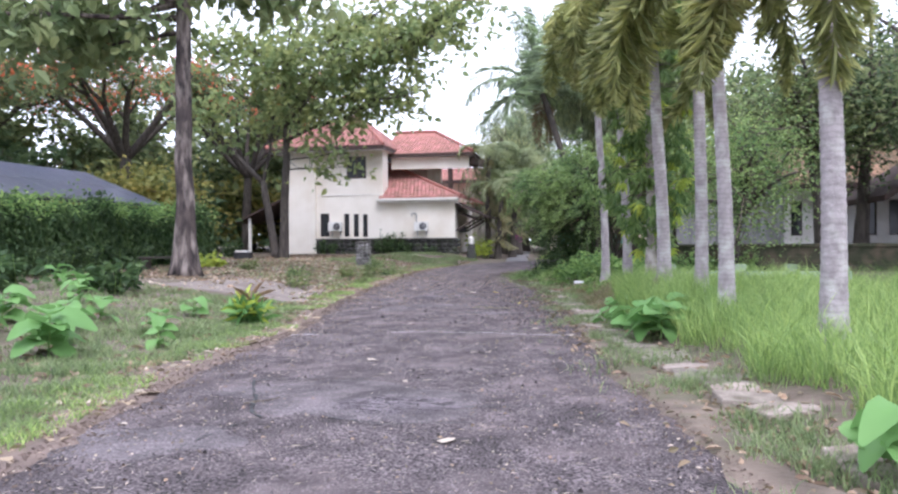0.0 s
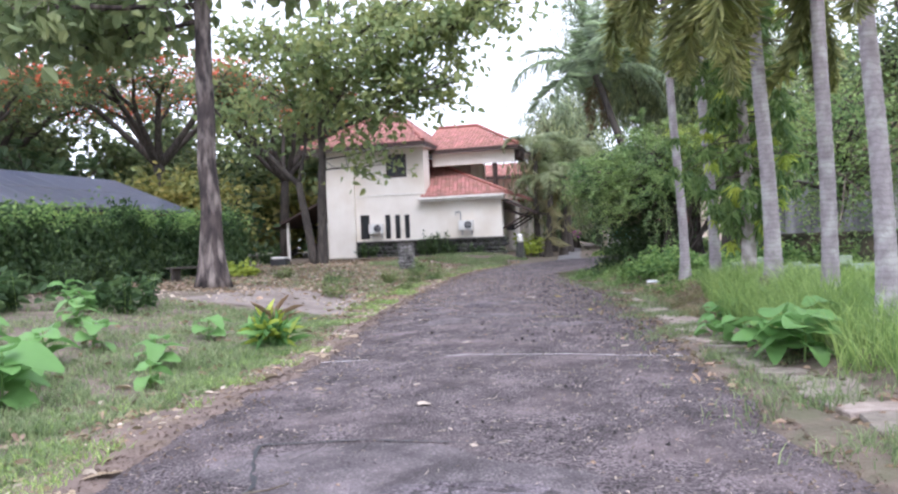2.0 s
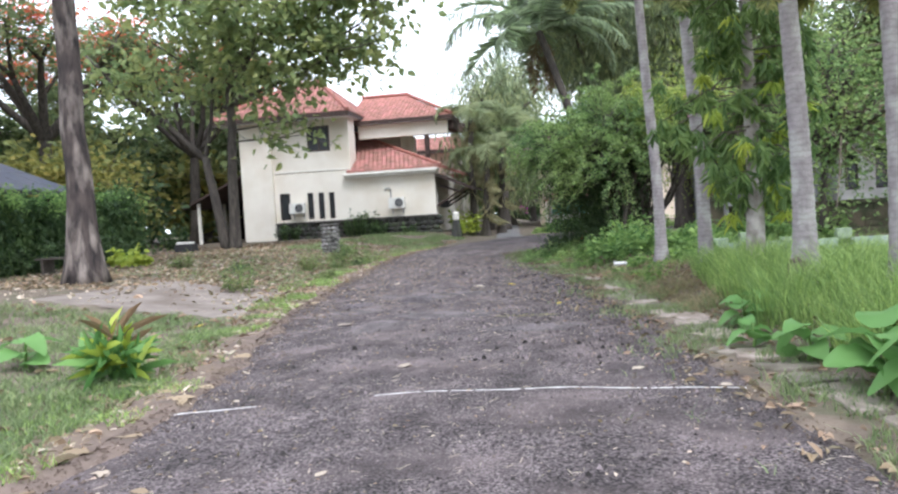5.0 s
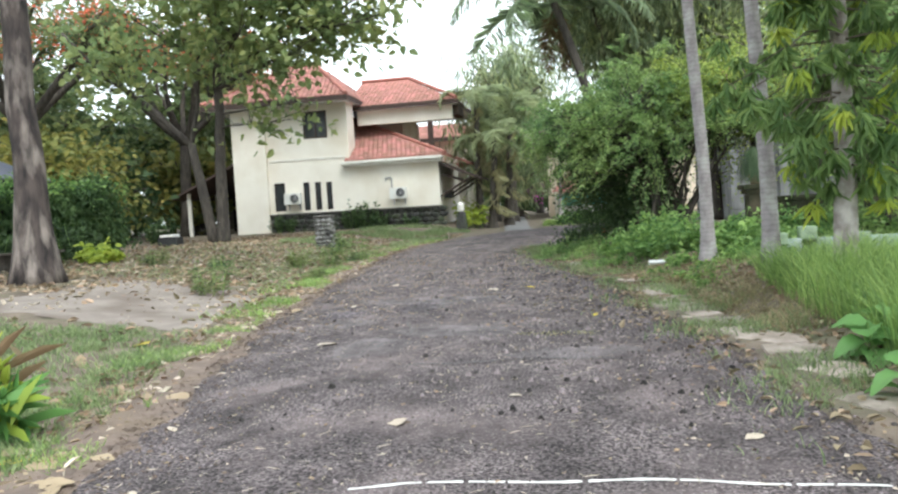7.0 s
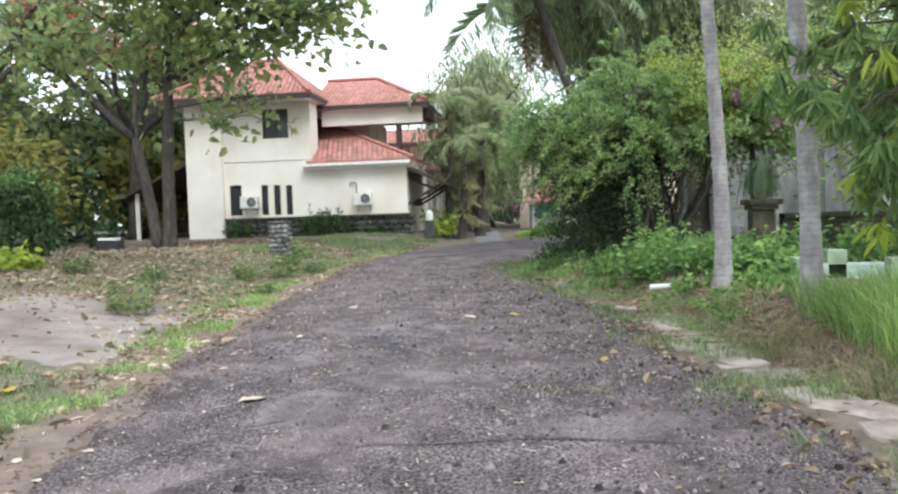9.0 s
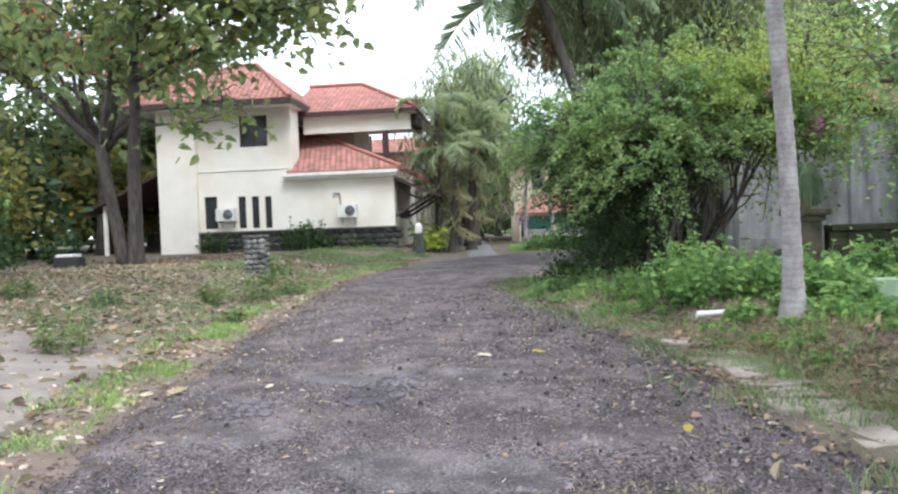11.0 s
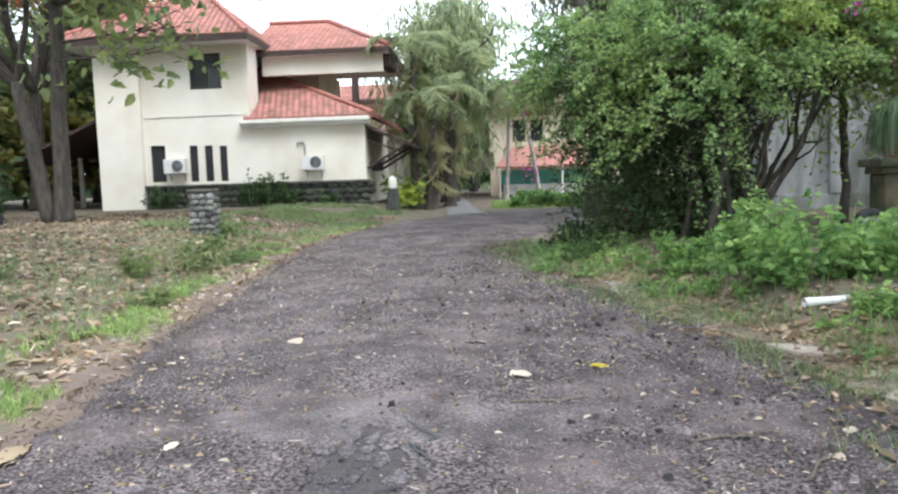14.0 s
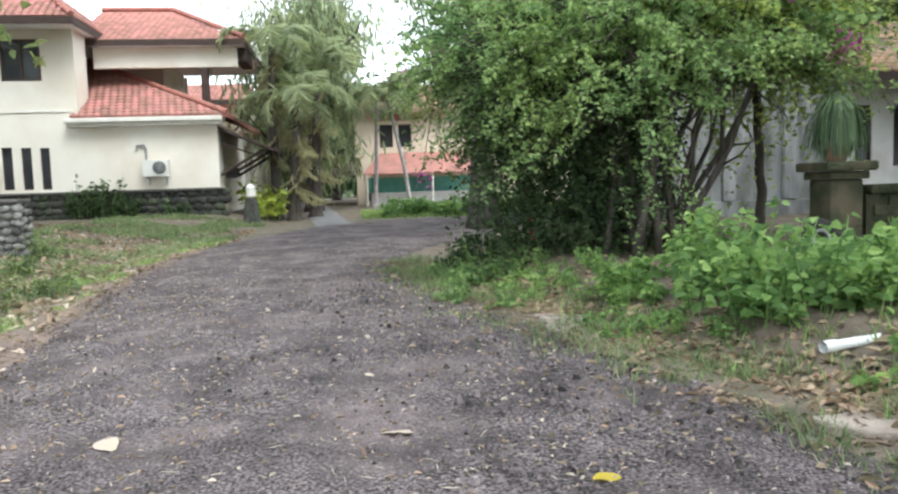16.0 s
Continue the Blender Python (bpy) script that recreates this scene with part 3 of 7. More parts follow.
def slit_window(parent, x0, x1, z0, z1, y, name="window"):
    b = Buf()
    f = 0.045
    for q in ((x0, x0 + f, z0, z1), (x1 - f, x1, z0, z1), (x0 + f, x1 - f, z1 - f, z1), (x0 + f, x1 - f, z0, z0 + f)):
        b.box(q[0], q[1], y + 0.05, y + 0.13, q[2], q[3])
    w = part(name, b, M_BROWN, parent, "dark brown framed narrow window")
    part("pane", Buf().box(x0 + f, x1 - f, y + 0.09, y + 0.1, z0 + f, z1 - f), M_GLASS, w)
    return w


def air_conditioner(x, z, y):
    ac = thing("air_conditioner", "off-white outdoor air conditioning unit on wall brackets", "air conditioner", (x, y, z), group="outdoor units on the house")
    part("casing", Buf().bevelbox(0, 0.84, -0.36, -0.06, 0, 0.56, 0.02), M_PLASTIC, ac)
    g = Buf()
    for r in (0.06, 0.11, 0.16, 0.21):
        th = np.linspace(0, 2 * np.pi, 21)
        g.tube(np.stack([0.55 + r * np.cos(th), np.full(21, -0.375), 0.29 + r * np.sin(th)], 1), 0.007, 5, cap=False)
    for k in range(10):
        a = k * math.pi / 5
        g.tube([(0.55, -0.375, 0.29), (0.55 + 0.22 * math.cos(a), -0.375, 0.29 + 0.22 * math.sin(a))], 0.005, 4)
    part("fan_grille", g, M_METAL, ac)
    bm = bmesh.new()
    bmesh.ops.create_circle(bm, cap_ends=True, radius=0.22, segments=24)
    bmesh.ops.transform(bm, matrix=pose(0.55, -0.364, 0.29, 90, 0, 0), verts=bm.verts[:])
    part("fan_opening", Buf().bm(bm), M_GRILLE, ac)
    for xx in (0.12, 0.68):
        part("bracket", Buf().box(xx, xx + 0.04, -0.36, 0, -0.04, -0.002).box(xx, xx + 0.04, -0.04, 0, -0.28, -0.04), M_METAL, ac)
    return ac


def house():
    h = thing("house", "cream two-storey house with orange clay tile roofs", "house")
    wins = [(-17.08, -16.5, 1.82, 3.24), (-15.53, -15.2, 1.8, 3.2), (-14.92, -14.6, 1.79, 3.18), (-14.33, -14.03, 1.78, 3.16)]
    up = (-15.35, -14.1, 5.35, 6.7)
    b = Buf()
    wall_with_holes(b, -17.32, -13.2, 1.66, 4.2, HY, 0.22, wins)
    wall_with_holes(b, -17.32, -13.05, 4.2, 7.25, HY, 0.22, [up])
    wall_with_holes(b, -13.2, -8.6, 1.58, 3.8, HY, 0.22, [])
    part("wall", b, M_WALL, h, "cream plastered wall")
    # the bay that stands proud and runs down to the ground
    part("bay_wall", Buf().bevelbox(-19.08, -17.32, HY - 0.22, HY + 0.6, 0.3, 7.25, 0.02), M_WALL, h)
    s = Buf()
    s.box(-13.27, -13.05, HY + 0.22, HY + 1.0, 4.2, 7.25)
    s.box(-14.62, -14.4, HY + 1.0, HY + 8.8, 4.2, 7.25)
    s.box(-14.4, -13.05, HY + 1.0, HY + 1.15, 4.2, 7.25)
    s.box(-8.82, -8.6, HY + 0.22, HY + 6, 0.4, 3.86)
    s.box(-19.15, -18.9, HY + 0.6, HY + 9, 0.3, 7.25)
    s.box(-18.9, -11.31, HY + 8.8, HY + 9, 0.3, 6.7)
    s.box(-11.31, -8.82, HY + 8.8, HY + 9, 0.3, 3.9)
    part("side_wall", s, M_WALL, h)
    u = Buf()
    u.box(-14.39, -11.3, 47.8, 48.0, 4.5, 6.72)
    u.box(-11.5, -11.3, 48.0, 51.5, 4.5, 6.72)
    part("upper_wall", u, M_WALL, h)
    part("floor_slab", Buf().box(-19.0, -8.83, HY + 0.23, HY + 8.7, 1.3, 1.55), M_TRIM, h)
    part("upper_floor", Buf().box(-13.04, -8.83, HY + 0.23, HY + 8.7, 3.55, 3.8), M_TRIM, h)
    part("wall_band", Buf().box(-17.3, -13.22, HY - 0.03, HY - 0.002, 4.32, 4.4), M_TRIM, h)
    c = Buf()
    c.bevelbox(-13.35, -8.42, HY - 0.24, HY + 0.3, 3.8, 3.93, 0.02)
    c.bevelbox(-13.4, -8.36, HY - 0.36, HY + 0.3, 3.933, 4.08, 0.02)
    part("cornice", c, M_TRIM, h, "white moulded cornice")
    for w in wins:
        slit_window(h, *w, HY)
    w = part("window", Buf().box(up[0], up[0] + 0.08, HY + 0.02, HY + 0.12, up[2], up[3]).box(up[1] - 0.08, up[1], HY + 0.02, HY + 0.12, up[2], up[3])
             .box(up[0] + 0.08, up[1] - 0.08, HY + 0.02, HY + 0.12, up[3] - 0.08, up[3]).box(up[0] + 0.08, up[1] - 0.08, HY + 0.02, HY + 0.12, up[2], up[2] + 0.08)
             .box(-14.75, -14.68, HY + 0.02, HY + 0.12, up[2] + 0.08, up[3] - 0.08), M_BROWN, h, "brown framed upper window")
    part("pane", Buf().box(up[0] + 0.08, -14.75, HY + 0.06, HY + 0.07, up[2] + 0.08, up[3] - 0.08), M_GLASS, w)
    part("pane", Buf().box(-14.68, up[1] - 0.08, HY + 0.06, HY + 0.07, up[2] + 0.08, up[3] - 0.08), M_GLASS, w)
    # black sheet added for the unlit rooms behind the panes
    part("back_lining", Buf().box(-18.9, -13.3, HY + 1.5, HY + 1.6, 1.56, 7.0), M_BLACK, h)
    # upright band added to catch sky light in place of the pale ceiling
    part("lintel_beam", Buf().bevelbox(-13.0, -8.05, 45.0, 45.25, 6.0, 6.715, 0.02), M_WALL, h, "pale upright band standing in for the bright veranda ceiling")
    # rubble plinth
    pl = part("plinth", Buf().box(-17.3, -8.5, HY - 0.1, HY + 0.2, 0.2, 1.6), M_MORTAR, h, "dark rubble stone plinth")
    stones(pl, -17.25, -8.55, HY - 0.13, 0.42, 1.5, 0.26, M_STONE)
    part("plinth_cap", Buf().bevelbox(-17.31, -8.45, HY - 0.24, HY - 0.002, 1.601, 1.68, 0.015), M_MORTAR, h)
    # low wing roof: a front slope hipped at its open end
    lr = Buf()
    e0, e1 = (-13.25, HY - 0.2, 4.12), (-8.2, HY - 0.2, 4.12)
    slab_quad(lr, [e0, e1, (-14.0, 47.65, 6.65), (-14.3, 47.65, 6.65)], 0.08)
    slab_quad(lr, [e1, (-8.2, 52.0, 4.12), (-14.0, 52.0, 6.65), (-14.0, 47.65, 6.65)], 0.08)
    lo = part("low_roof", lr, M_RIDGE, h, "orange clay tiles on the low wing")
    up_v = vec(0, 4.55, 2.53)
    rows = int(np.linalg.norm(up_v) / 0.27)
    tiled(lo, vec(*e0), vec(1, 0, 0), up_v, rows, lambda r: (-1.0 * r / rows, 5.05 - 5.8 * r / rows), True)
    tiled(lo, vec(*e1), vec(0, 1, 0), vec(-5.8, 0, 2.53), rows, lambda r: (4.55 * r / rows, 8.7), False)
    rb = Buf()
    ridge(rb, (-8.2, HY - 0.2, 4.2), (-14.0, 47.65, 6.73))
    part("hip_tiles", rb, M_RIDGE, lo)
    # main roof over the tall block
    mr = Buf()
    ea, eb = (-20.3, HY - 0.85, 7.25), (-12.75, HY - 0.85, 7.25)
    slab_quad(mr, [ea, eb, (-15.6, 46.6, 9.6), (-16.8, 46.6, 9.6)], 0.1)
    slab_quad(mr, [eb, (-12.75, 51, 7.25), (-15.6, 48, 9.6), (-15.6, 46.6, 9.6)], 0.1)
    slab_quad(mr, [(-20.3, 51, 7.25), ea, (-16.8, 46.6, 9.6), (-16.8, 48, 9.6)], 0.1)
    slab_quad(mr, [(-12.75, 51, 7.25), (-20.3, 51, 7.25), (-16.8, 48, 9.6), (-15.6, 48, 9.6)], 0.1)
    ro = part("main_roof", mr, M_RIDGE, h, "orange clay tile hipped roof")
    uv = vec(0, 4.15, 2.35)
    rows = int(np.linalg.norm(uv) / 0.27)
    tiled(ro, vec(*ea), vec(1, 0, 0), uv, rows, lambda r: (3.5 * r / rows, 7.55 - 2.85 * r / rows), False)
    tiled(ro, vec(*eb), vec(0, 1, 0), vec(-2.85, 0, 2.35), 13, lambda r: (4.15 * r / 13, 8.5 - 3 * r / 13), False)
    rb = Buf()
    ridge(rb, (-12.75, HY - 0.85, 7.32), (-15.6, 46.6, 9.68))
    ridge(rb, (-20.3, HY - 0.85, 7.32), (-16.8, 46.6, 9.68))
    ridge(rb, (-16.8, 46.6, 9.68), (-15.6, 46.6, 9.68))
    part("hip_tiles", rb, M_RIDGE, ro)
    part("fascia", Buf().box(-20.3, -12.75, HY - 0.88, HY - 0.855, 7.0, 7.24).box(-12.748, -12.72, HY - 0.85, 51, 7.0, 7.24).box(-20.33, -20.302, HY - 0.85, 51, 7.0, 7.24), M_BROWN, ro, "dark brown eaves board")
    part("soffit", Buf().box(-20.28, -12.77, HY - 0.84, 51, 7.02, 7.06), M_SOFFIT, ro)
    # roof over the open upper veranda, further back
    vr = Buf()
    va, vb = (-13.6, 44.7, 6.9), (-7.85, 44.7, 6.9)
    slab_quad(vr, [va, vb, (-10.9, 48.4, 8.75), (-13.6, 48.4, 8.75)], 0.1)
    slab_quad(vr, [vb, (-7.75, 52, 6.95), (-10.9, 48.6, 8.75), (-10.9, 48.4, 8.75)], 0.1)
    slab_quad(vr, [(-7.75, 52, 6.95), (-13.6, 52, 6.95), (-13.6, 48.6, 8.75), (-10.9, 48.6, 8.75)], 0.1)
    vo = part("veranda_roof", vr, M_RIDGE, h, "orange clay tile roof over the veranda")
    uv = vec(0, 3.7, 1.8)
    rows = int(np.linalg.norm(uv) / 0.27)
    tiled(vo, vec(*va), vec(1, 0, 0), uv, rows, lambda r: (0, 5.85 - 3.15 * r / rows), False)
    rb = Buf()
    ridge(rb, (-7.75, 44.7, 7.02), (-10.9, 48.4, 8.83))
    ridge(rb, (-13.6, 48.4, 8.83), (-10.9, 48.4, 8.83))
    part("hip_tiles", rb, M_RIDGE, vo)
    part("fascia", Buf().box(-13.6, -7.75, 44.67, 44.695, 6.72, 6.94).box(-7.748, -7.72, 44.7, 52, 6.72, 6.94), M_BROWN, vo, "dark brown eaves board")
    part("soffit", Buf().box(-13.0, -7.77, 44.71, 51.9, 6.73, 6.76), M_SOFFIT, vo)
    part("gutter_box", Buf().bevelbox(-8.15, -7.75, 45.2, 47, 6.2, 6.72, 0.06), M_BROWN, vo, "dark gutter end")
    part("veranda_post", Buf().bevelbox(-9.35, -9.1, 44.97, 45.28, 3.8, 5.99, 0.02), M_BROWN, h, "dark brown timber post")
    # dark canopy on the lane side
    ca = Buf()
    slab_quad(ca, [(-8.58, 43.4, 3.75), (-6.7, 43.4, 2.95), (-6.7, 48, 2.95), (-8.58, 48, 3.75)], 0.09)
    slab_quad(ca, [(-8.5, 43.6, 3.2), (-7.3, 43.6, 2.75), (-7.3, 47, 2.75), (-8.5, 47, 3.2)], 0.06)
    can = part("canopy", ca, M_BROWN, h, "dark brown timber canopy")
    for yy in (43.6, 45.4, 47.2):
        part("brace", Buf().tube([(-8.6, yy, 2.1), (-7.1, yy, 2.95)], 0.06, 6), M_BROWN, can)
    part("fallen_gutter", Buf().bevelbox(-8.45, -8.1, 43.7, 44.5, 2.0, 2.35, 0.05), M_BLACK, h)
    # conduit and outlet pipe
    pts = [(-11.25, HY - 0.03, 3.0), (-11.25, HY - 0.05, 3.15), (-11.0, HY - 0.05, 3.16), (-10.95, HY - 0.05, 3.05), (-10.95, HY - 0.05, 2.3)]
    part("pipe", Buf().tube(pts, 0.035, 8), M_GREYWALL, h)
    # lean-to on the garden side
    lt = Buf()
    slab_quad(lt, [(-22.9, 43.6, 2.85), (-19.16, 43.6, 4.5), (-19.16, 50, 4.5), (-22.9, 50, 2.85)], 0.12)
    le = part("lean_to_roof", lt, M_BROWN, h, "dark lean-to roof")
    for yy in (43.9, 47, 49.8):
        part("post", Buf().box(-22.2, -22.05, yy, yy + 0.15, 0.3, 3.05), M_TRIM, le, "white post")
    # black sheet added in place of the deep shade under the lean-to
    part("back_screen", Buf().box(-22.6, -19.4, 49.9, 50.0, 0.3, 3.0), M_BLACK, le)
    return h


house()
air_conditioner(-16.45, 2.13, HY)
air_conditioner(-11.03, 2.1, HY)


def back_house():
    h = thing("back_house", "neighbouring cream house with an orange tile roof", "house")
    part("wall", Buf().box(-14, -9.3, 57.5, 66, 0.5, 6.3), M_WALL, h)
    b = Buf()
    slab_quad(b, [(-15.5, 56.5, 6.2), (-8.6, 56.5, 6.2), (-9.6, 59.5, 7.4), (-15.5, 59.5, 7.4)], 0.12)
    slab_quad(b, [(-8.6, 56.5, 6.2), (-8.6, 67, 6.2), (-9.6, 66, 7.4), (-9.6, 59.5, 7.4)], 0.12)
    r = part("roof", b, M_RIDGE, h, "orange clay tiles")
    tiled(r, vec(-15.5, 56.5, 6.2), vec(1, 0, 0), vec(0, 3, 1.2), 11, lambda k: (0, 6.9 - k * 0.09), False)
    part("fascia", Buf().box(-15.5, -8.6, 56.46, 56.49, 5.95, 6.19), M_BROWN, r)
    part("drum", Buf().tube([(-8.9, 57.0, 5.4), (-8.1, 57.0, 5.4)], 0.3, 14), M_BROWN, h)
    part("low_roof", Buf().box(-12, -8.4, 54.6, 57.4, 4.2, 4.35), M_RIDGE, h)


back_house()


def stone_post():
    p = thing("stone_post", "short square gate post clad in pale rubble", "stone post", (-10.75, 32.5, 0))
    z = float(ground_z(-10.75, 32.5))
    core = part("core", Buf().box(-0.24, 0.24, -0.24, 0.24, z - 0.1, 1.42), M_MORTAR, p)
    stones(core, -0.28, 0.24, -0.25, z - 0.02, 1.42, 0.16, M_STONE2)
    stones(core, -0.24, 0.24, 0.25, z - 0.02, 1.42, 0.16, M_STONE2, axis="y")
    stones(core, -0.24, 0.24, -0.25, z - 0.02, 1.42, 0.16, M_STONE2, axis="y")
    part("cap", Buf().bevelbox(-0.3, 0.3, -0.3, 0.3, 1.421, 1.5, 0.03), M_MORTAR, p)


stone_post()


def corner_post():
    p = thing("lamp_post", "black stone post with a white lamp head", "lamp post", (-7.5, 42.6, float(ground_z(-7.5, 42.6))))
    part("shaft", Buf().tube([(0, 0, -0.1), (0, 0, 0.85)], [0.3, 0.2], 10), M_STONE, p)
    part("lamp_head", Buf().tube([(0, 0, 0.85), (0, 0, 0.9), (0, 0, 1.2), (0, 0, 1.3)], [0.1, 0.16, 0.16, 0.05], 12), M_TRIM, p)


corner_post()


# ---- solar shed, hedge and bench ----
def solar_shed():
    s = thing("solar_shed", "long shed roofed with dark solar panels", "solar shed")
    ex, ez, rx, rz, y0, y1 = -19.4, 3.15, -23.4, 4.75, 10.0, 30.2
    d = unit(vec(rx - ex, 0, rz - ez))
    L = math.hypot(rx - ex, rz - ez)
    b = Buf()
    slab_quad(b, [(ex, y0, ez), (ex, y1, ez), (rx, y1, rz), (rx, y0, rz)], 0.1)
    slab_quad(b, [(rx, y0, rz), (rx, y1, rz), (rx - 4, y1, ez), (rx - 4, y0, ez)], 0.1)
    part("roof_deck", b, M_GRILLE, s)
    n = np.cross(vec(0, 1, 0), d)
    n = n if n[2] > 0 else -n
    for i in range(20):
        for k in range(2):
            a = vec(ex, y0 + i * 1.01 + 0.03, ez) + d * (0.06 + k * L / 2) + n * 0.03
            q = [a, a + vec(0, 0.96, 0), a + vec(0, 0.96, 0) + d * (L / 2 - 0.08), a + d * (L / 2 - 0.08)]
            v = np.concatenate([np.array(q) + n * 0.03, np.array(q)])
            fr = Buf().add(v, [(0, 1, 2, 3), (7, 6, 5, 4)] + [(j, j + 4, (j + 1) % 4 + 4, (j + 1) % 4) for j in range(4)])
            f = part("panel", fr, M_ALU, s)
            q2 = [a + vec(0, 0.03, 0) + d * 0.03, a + vec(0, 0.93, 0) + d * 0.03, a + vec(0, 0.93, 0) + d * (L / 2 - 0.11), a + vec(0, 0.03, 0) + d * (L / 2 - 0.11)]
            part("cell_sheet", Buf().add(np.array(q2) + n * 0.034, [(0, 1, 2, 3)]), M_PANEL, f)
    # near-black walls: the dark under the roof is put into their colour
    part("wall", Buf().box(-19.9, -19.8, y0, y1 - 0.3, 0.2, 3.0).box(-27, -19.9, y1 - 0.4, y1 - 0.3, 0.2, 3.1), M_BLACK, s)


solar_shed()


def rand_dirs(k, up=0.0, flat=1.0):
    d = R.normal(size=(k, 3)) * [1, 1, flat] + [0, 0, up]
    return d / np.linalg.norm(d, axis=1)[:, None]


def leaf_cloud(b, centres, spread, per, length, width, droop=0.3, flat=0.5, jitter=0.3, upbias=1.0):
    c = np.repeat(np.asarray(centres), per, axis=0)
    c = c + R.normal(size=c.shape) * np.asarray(spread)
    k = len(c)
    d = rand_dirs(k, -droop, flat)
    up = rand_dirs(k, upbias, 0.6)
    size = R.uniform(1 - jitter, 1 + jitter, k)
    return b.leaves(c, d, up, length * size, width * size)


def vine_hedge():
    h = thing("vine_hedge", "dense dark green vine hedge hanging over a fence", "hedge")
    n = 2600
    y = R.uniform(11, 31.5, n)
    z = 0.4 + (2.3 + 0.35 * np.sin(y * 1.1) + 0.25 * np.sin(y * 2.9 + 1)) * R.random(n) ** 0.75
    x = -18.1 + 0.5 * np.sin(y * 0.9) * 0.4 + R.normal(0, 0.22, n) + 0.25 * (2.4 - z) * 0.3
    b = leaf_cloud(Buf(), np.stack([x, y, z], 1), 0.16, 11, 0.17, 0.085, droop=1.4)
    part("foliage", b, M_HEDGE, h)
    y = R.uniform(11, 31.5, 500)
    top = np.stack([-17.9 + R.normal(0, 0.25, 500), y, 2.75 + R.normal(0, 0.18, 500)], 1)
    part("shoot_growth", leaf_cloud(Buf(), top, 0.15, 8, 0.15, 0.07, droop=-0.2), M_WEED, h, "brighter young shoots")
    f = Buf()
    for yy in np.arange(11, 32, 2.0):
        f.box(-18.35, -18.25, yy, yy + 0.1, 0.1, 2.3)
    f.box(-18.32, -18.28, 11, 31.5, 0.3, 2.2)
    part("fence", f, M_BLACK, h)


vine_hedge()


def bench():
    z = float(ground_z(-15.6, 24.2))
    t = thing("bench", "dark weathered wooden garden bench", "bench", (-15.6, 24.2, z))
    for k in range(3):
        part("slat", Buf().bevelbox(-0.85, 0.85, -0.25 + k * 0.18, -0.1 + k * 0.18, 0.42, 0.47, 0.008), M_WOOD, t)
    for x in (-0.7, 0.65):
        part("leg", Buf().box(x, x + 0.08, -0.22, 0.24, -0.03, 0.419), M_WOOD, t)


bench()


# ---- trees ----
def tapered(p, q, n, wob, rng):
    t = np.linspace(0, 1, n)[:, None]
    pts = vec(*p) + (vec(*q) - vec(*p)) * t
    off = np.cumsum(rng.normal(size=(n, 3)), axis=0) * wob / math.sqrt(n)
    return pts + (off - off[0]) * np.sin(t * np.pi) ** 0.5


def limb_tree(name, label, base, limbs, tips_per, leaf, bark, leafmaterial, seed, twig=1.6, category="tree", spread=0.35, per=14, flat=0.5, droop=0.3, trunk_seg=14, flare=1.5, blossoms=None, twig_up=0.2, group="", thin=0.0):
    """limbs: (from, to, radius at start, radius at end, leafy share). Twigs with leaves grow on the leafy end of each limb."""
    rng = np.random.default_rng(seed)
    t = thing(name, label, category, tuple(base), group=group)
    o = vec(*base)
    wood, twigs, tips = Buf(), Buf(), []
    for i, (p, q, r0, r1, leafy) in enumerate(limbs):
        n = 26 if i == 0 else 10
        pts = tapered(p, q, n, (0.05 if r0 > 0.19 else 0.2) * np.linalg.norm(vec(*q) - vec(*p)) / 6, rng)
        pts[0], pts[-1] = p, q
        rad = np.linspace(r0, r1, n)
        if i == 0:
            rad = rad * (1 + (flare - 1) * np.exp(-np.linspace(0, 1, n) * 12))
        wood.tube(pts - o, rad, trunk_seg if r0 > 0.12 else 8)
        if leafy:
            for k in range(int(tips_per * np.linalg.norm(pts[-1] - pts[0]))):
                u = rng.uniform(1 - leafy, 1)
                s = pts[min(int(u * (n - 1)), n - 1)]
                d = unit(rng.normal(size=3) * [1, 1, 0.7] + [0, 0, twig_up])
                ln = twig * rng.uniform(0.5, 1.3)
                e = s + d * ln - vec(0, 0, 0.12 * ln * ln)
                m = (s + e) / 2 + rng.normal(size=3) * 0.1 * ln + vec(0, 0, 0.08 * ln)
                twigs.tube(np.array([s, m, e]) - o, [max(r1 * 0.45, 0.018), 0.014, 0.007], 4, cap=False)
                for f in (0.45, 0.75, 1.0):
                    tips.append(s + (e - s) * f + vec(0, 0, 0.05))
    part("trunk", wood, bark, t, smooth=True)
    if twigs.n:
        part("branchwork", twigs, M_TWIG if leafmaterial not in (M_TEAK, M_SHADE) else bark, t)
    if tips:
        tips = np.array(tips)
        tips = tips[(tips[:, 2] > thin) | (rng.random(len(tips)) < 0.45)] - o
        part("crown", leaf_cloud(Buf(), tips, spread, per, leaf[0], leaf[1], droop=droop, flat=flat), leafmaterial, t)
        if blossoms:
            pick = tips[rng.random(len(tips)) < blossoms[1]]
            if len(pick):
                part("blossoms", leaf_cloud(Buf(), pick + [0, 0, 0.25], blossoms[3], blossoms[2], blossoms[4], blossoms[4] * 0.8, flat=0.4), blossoms[0], t)
    return t


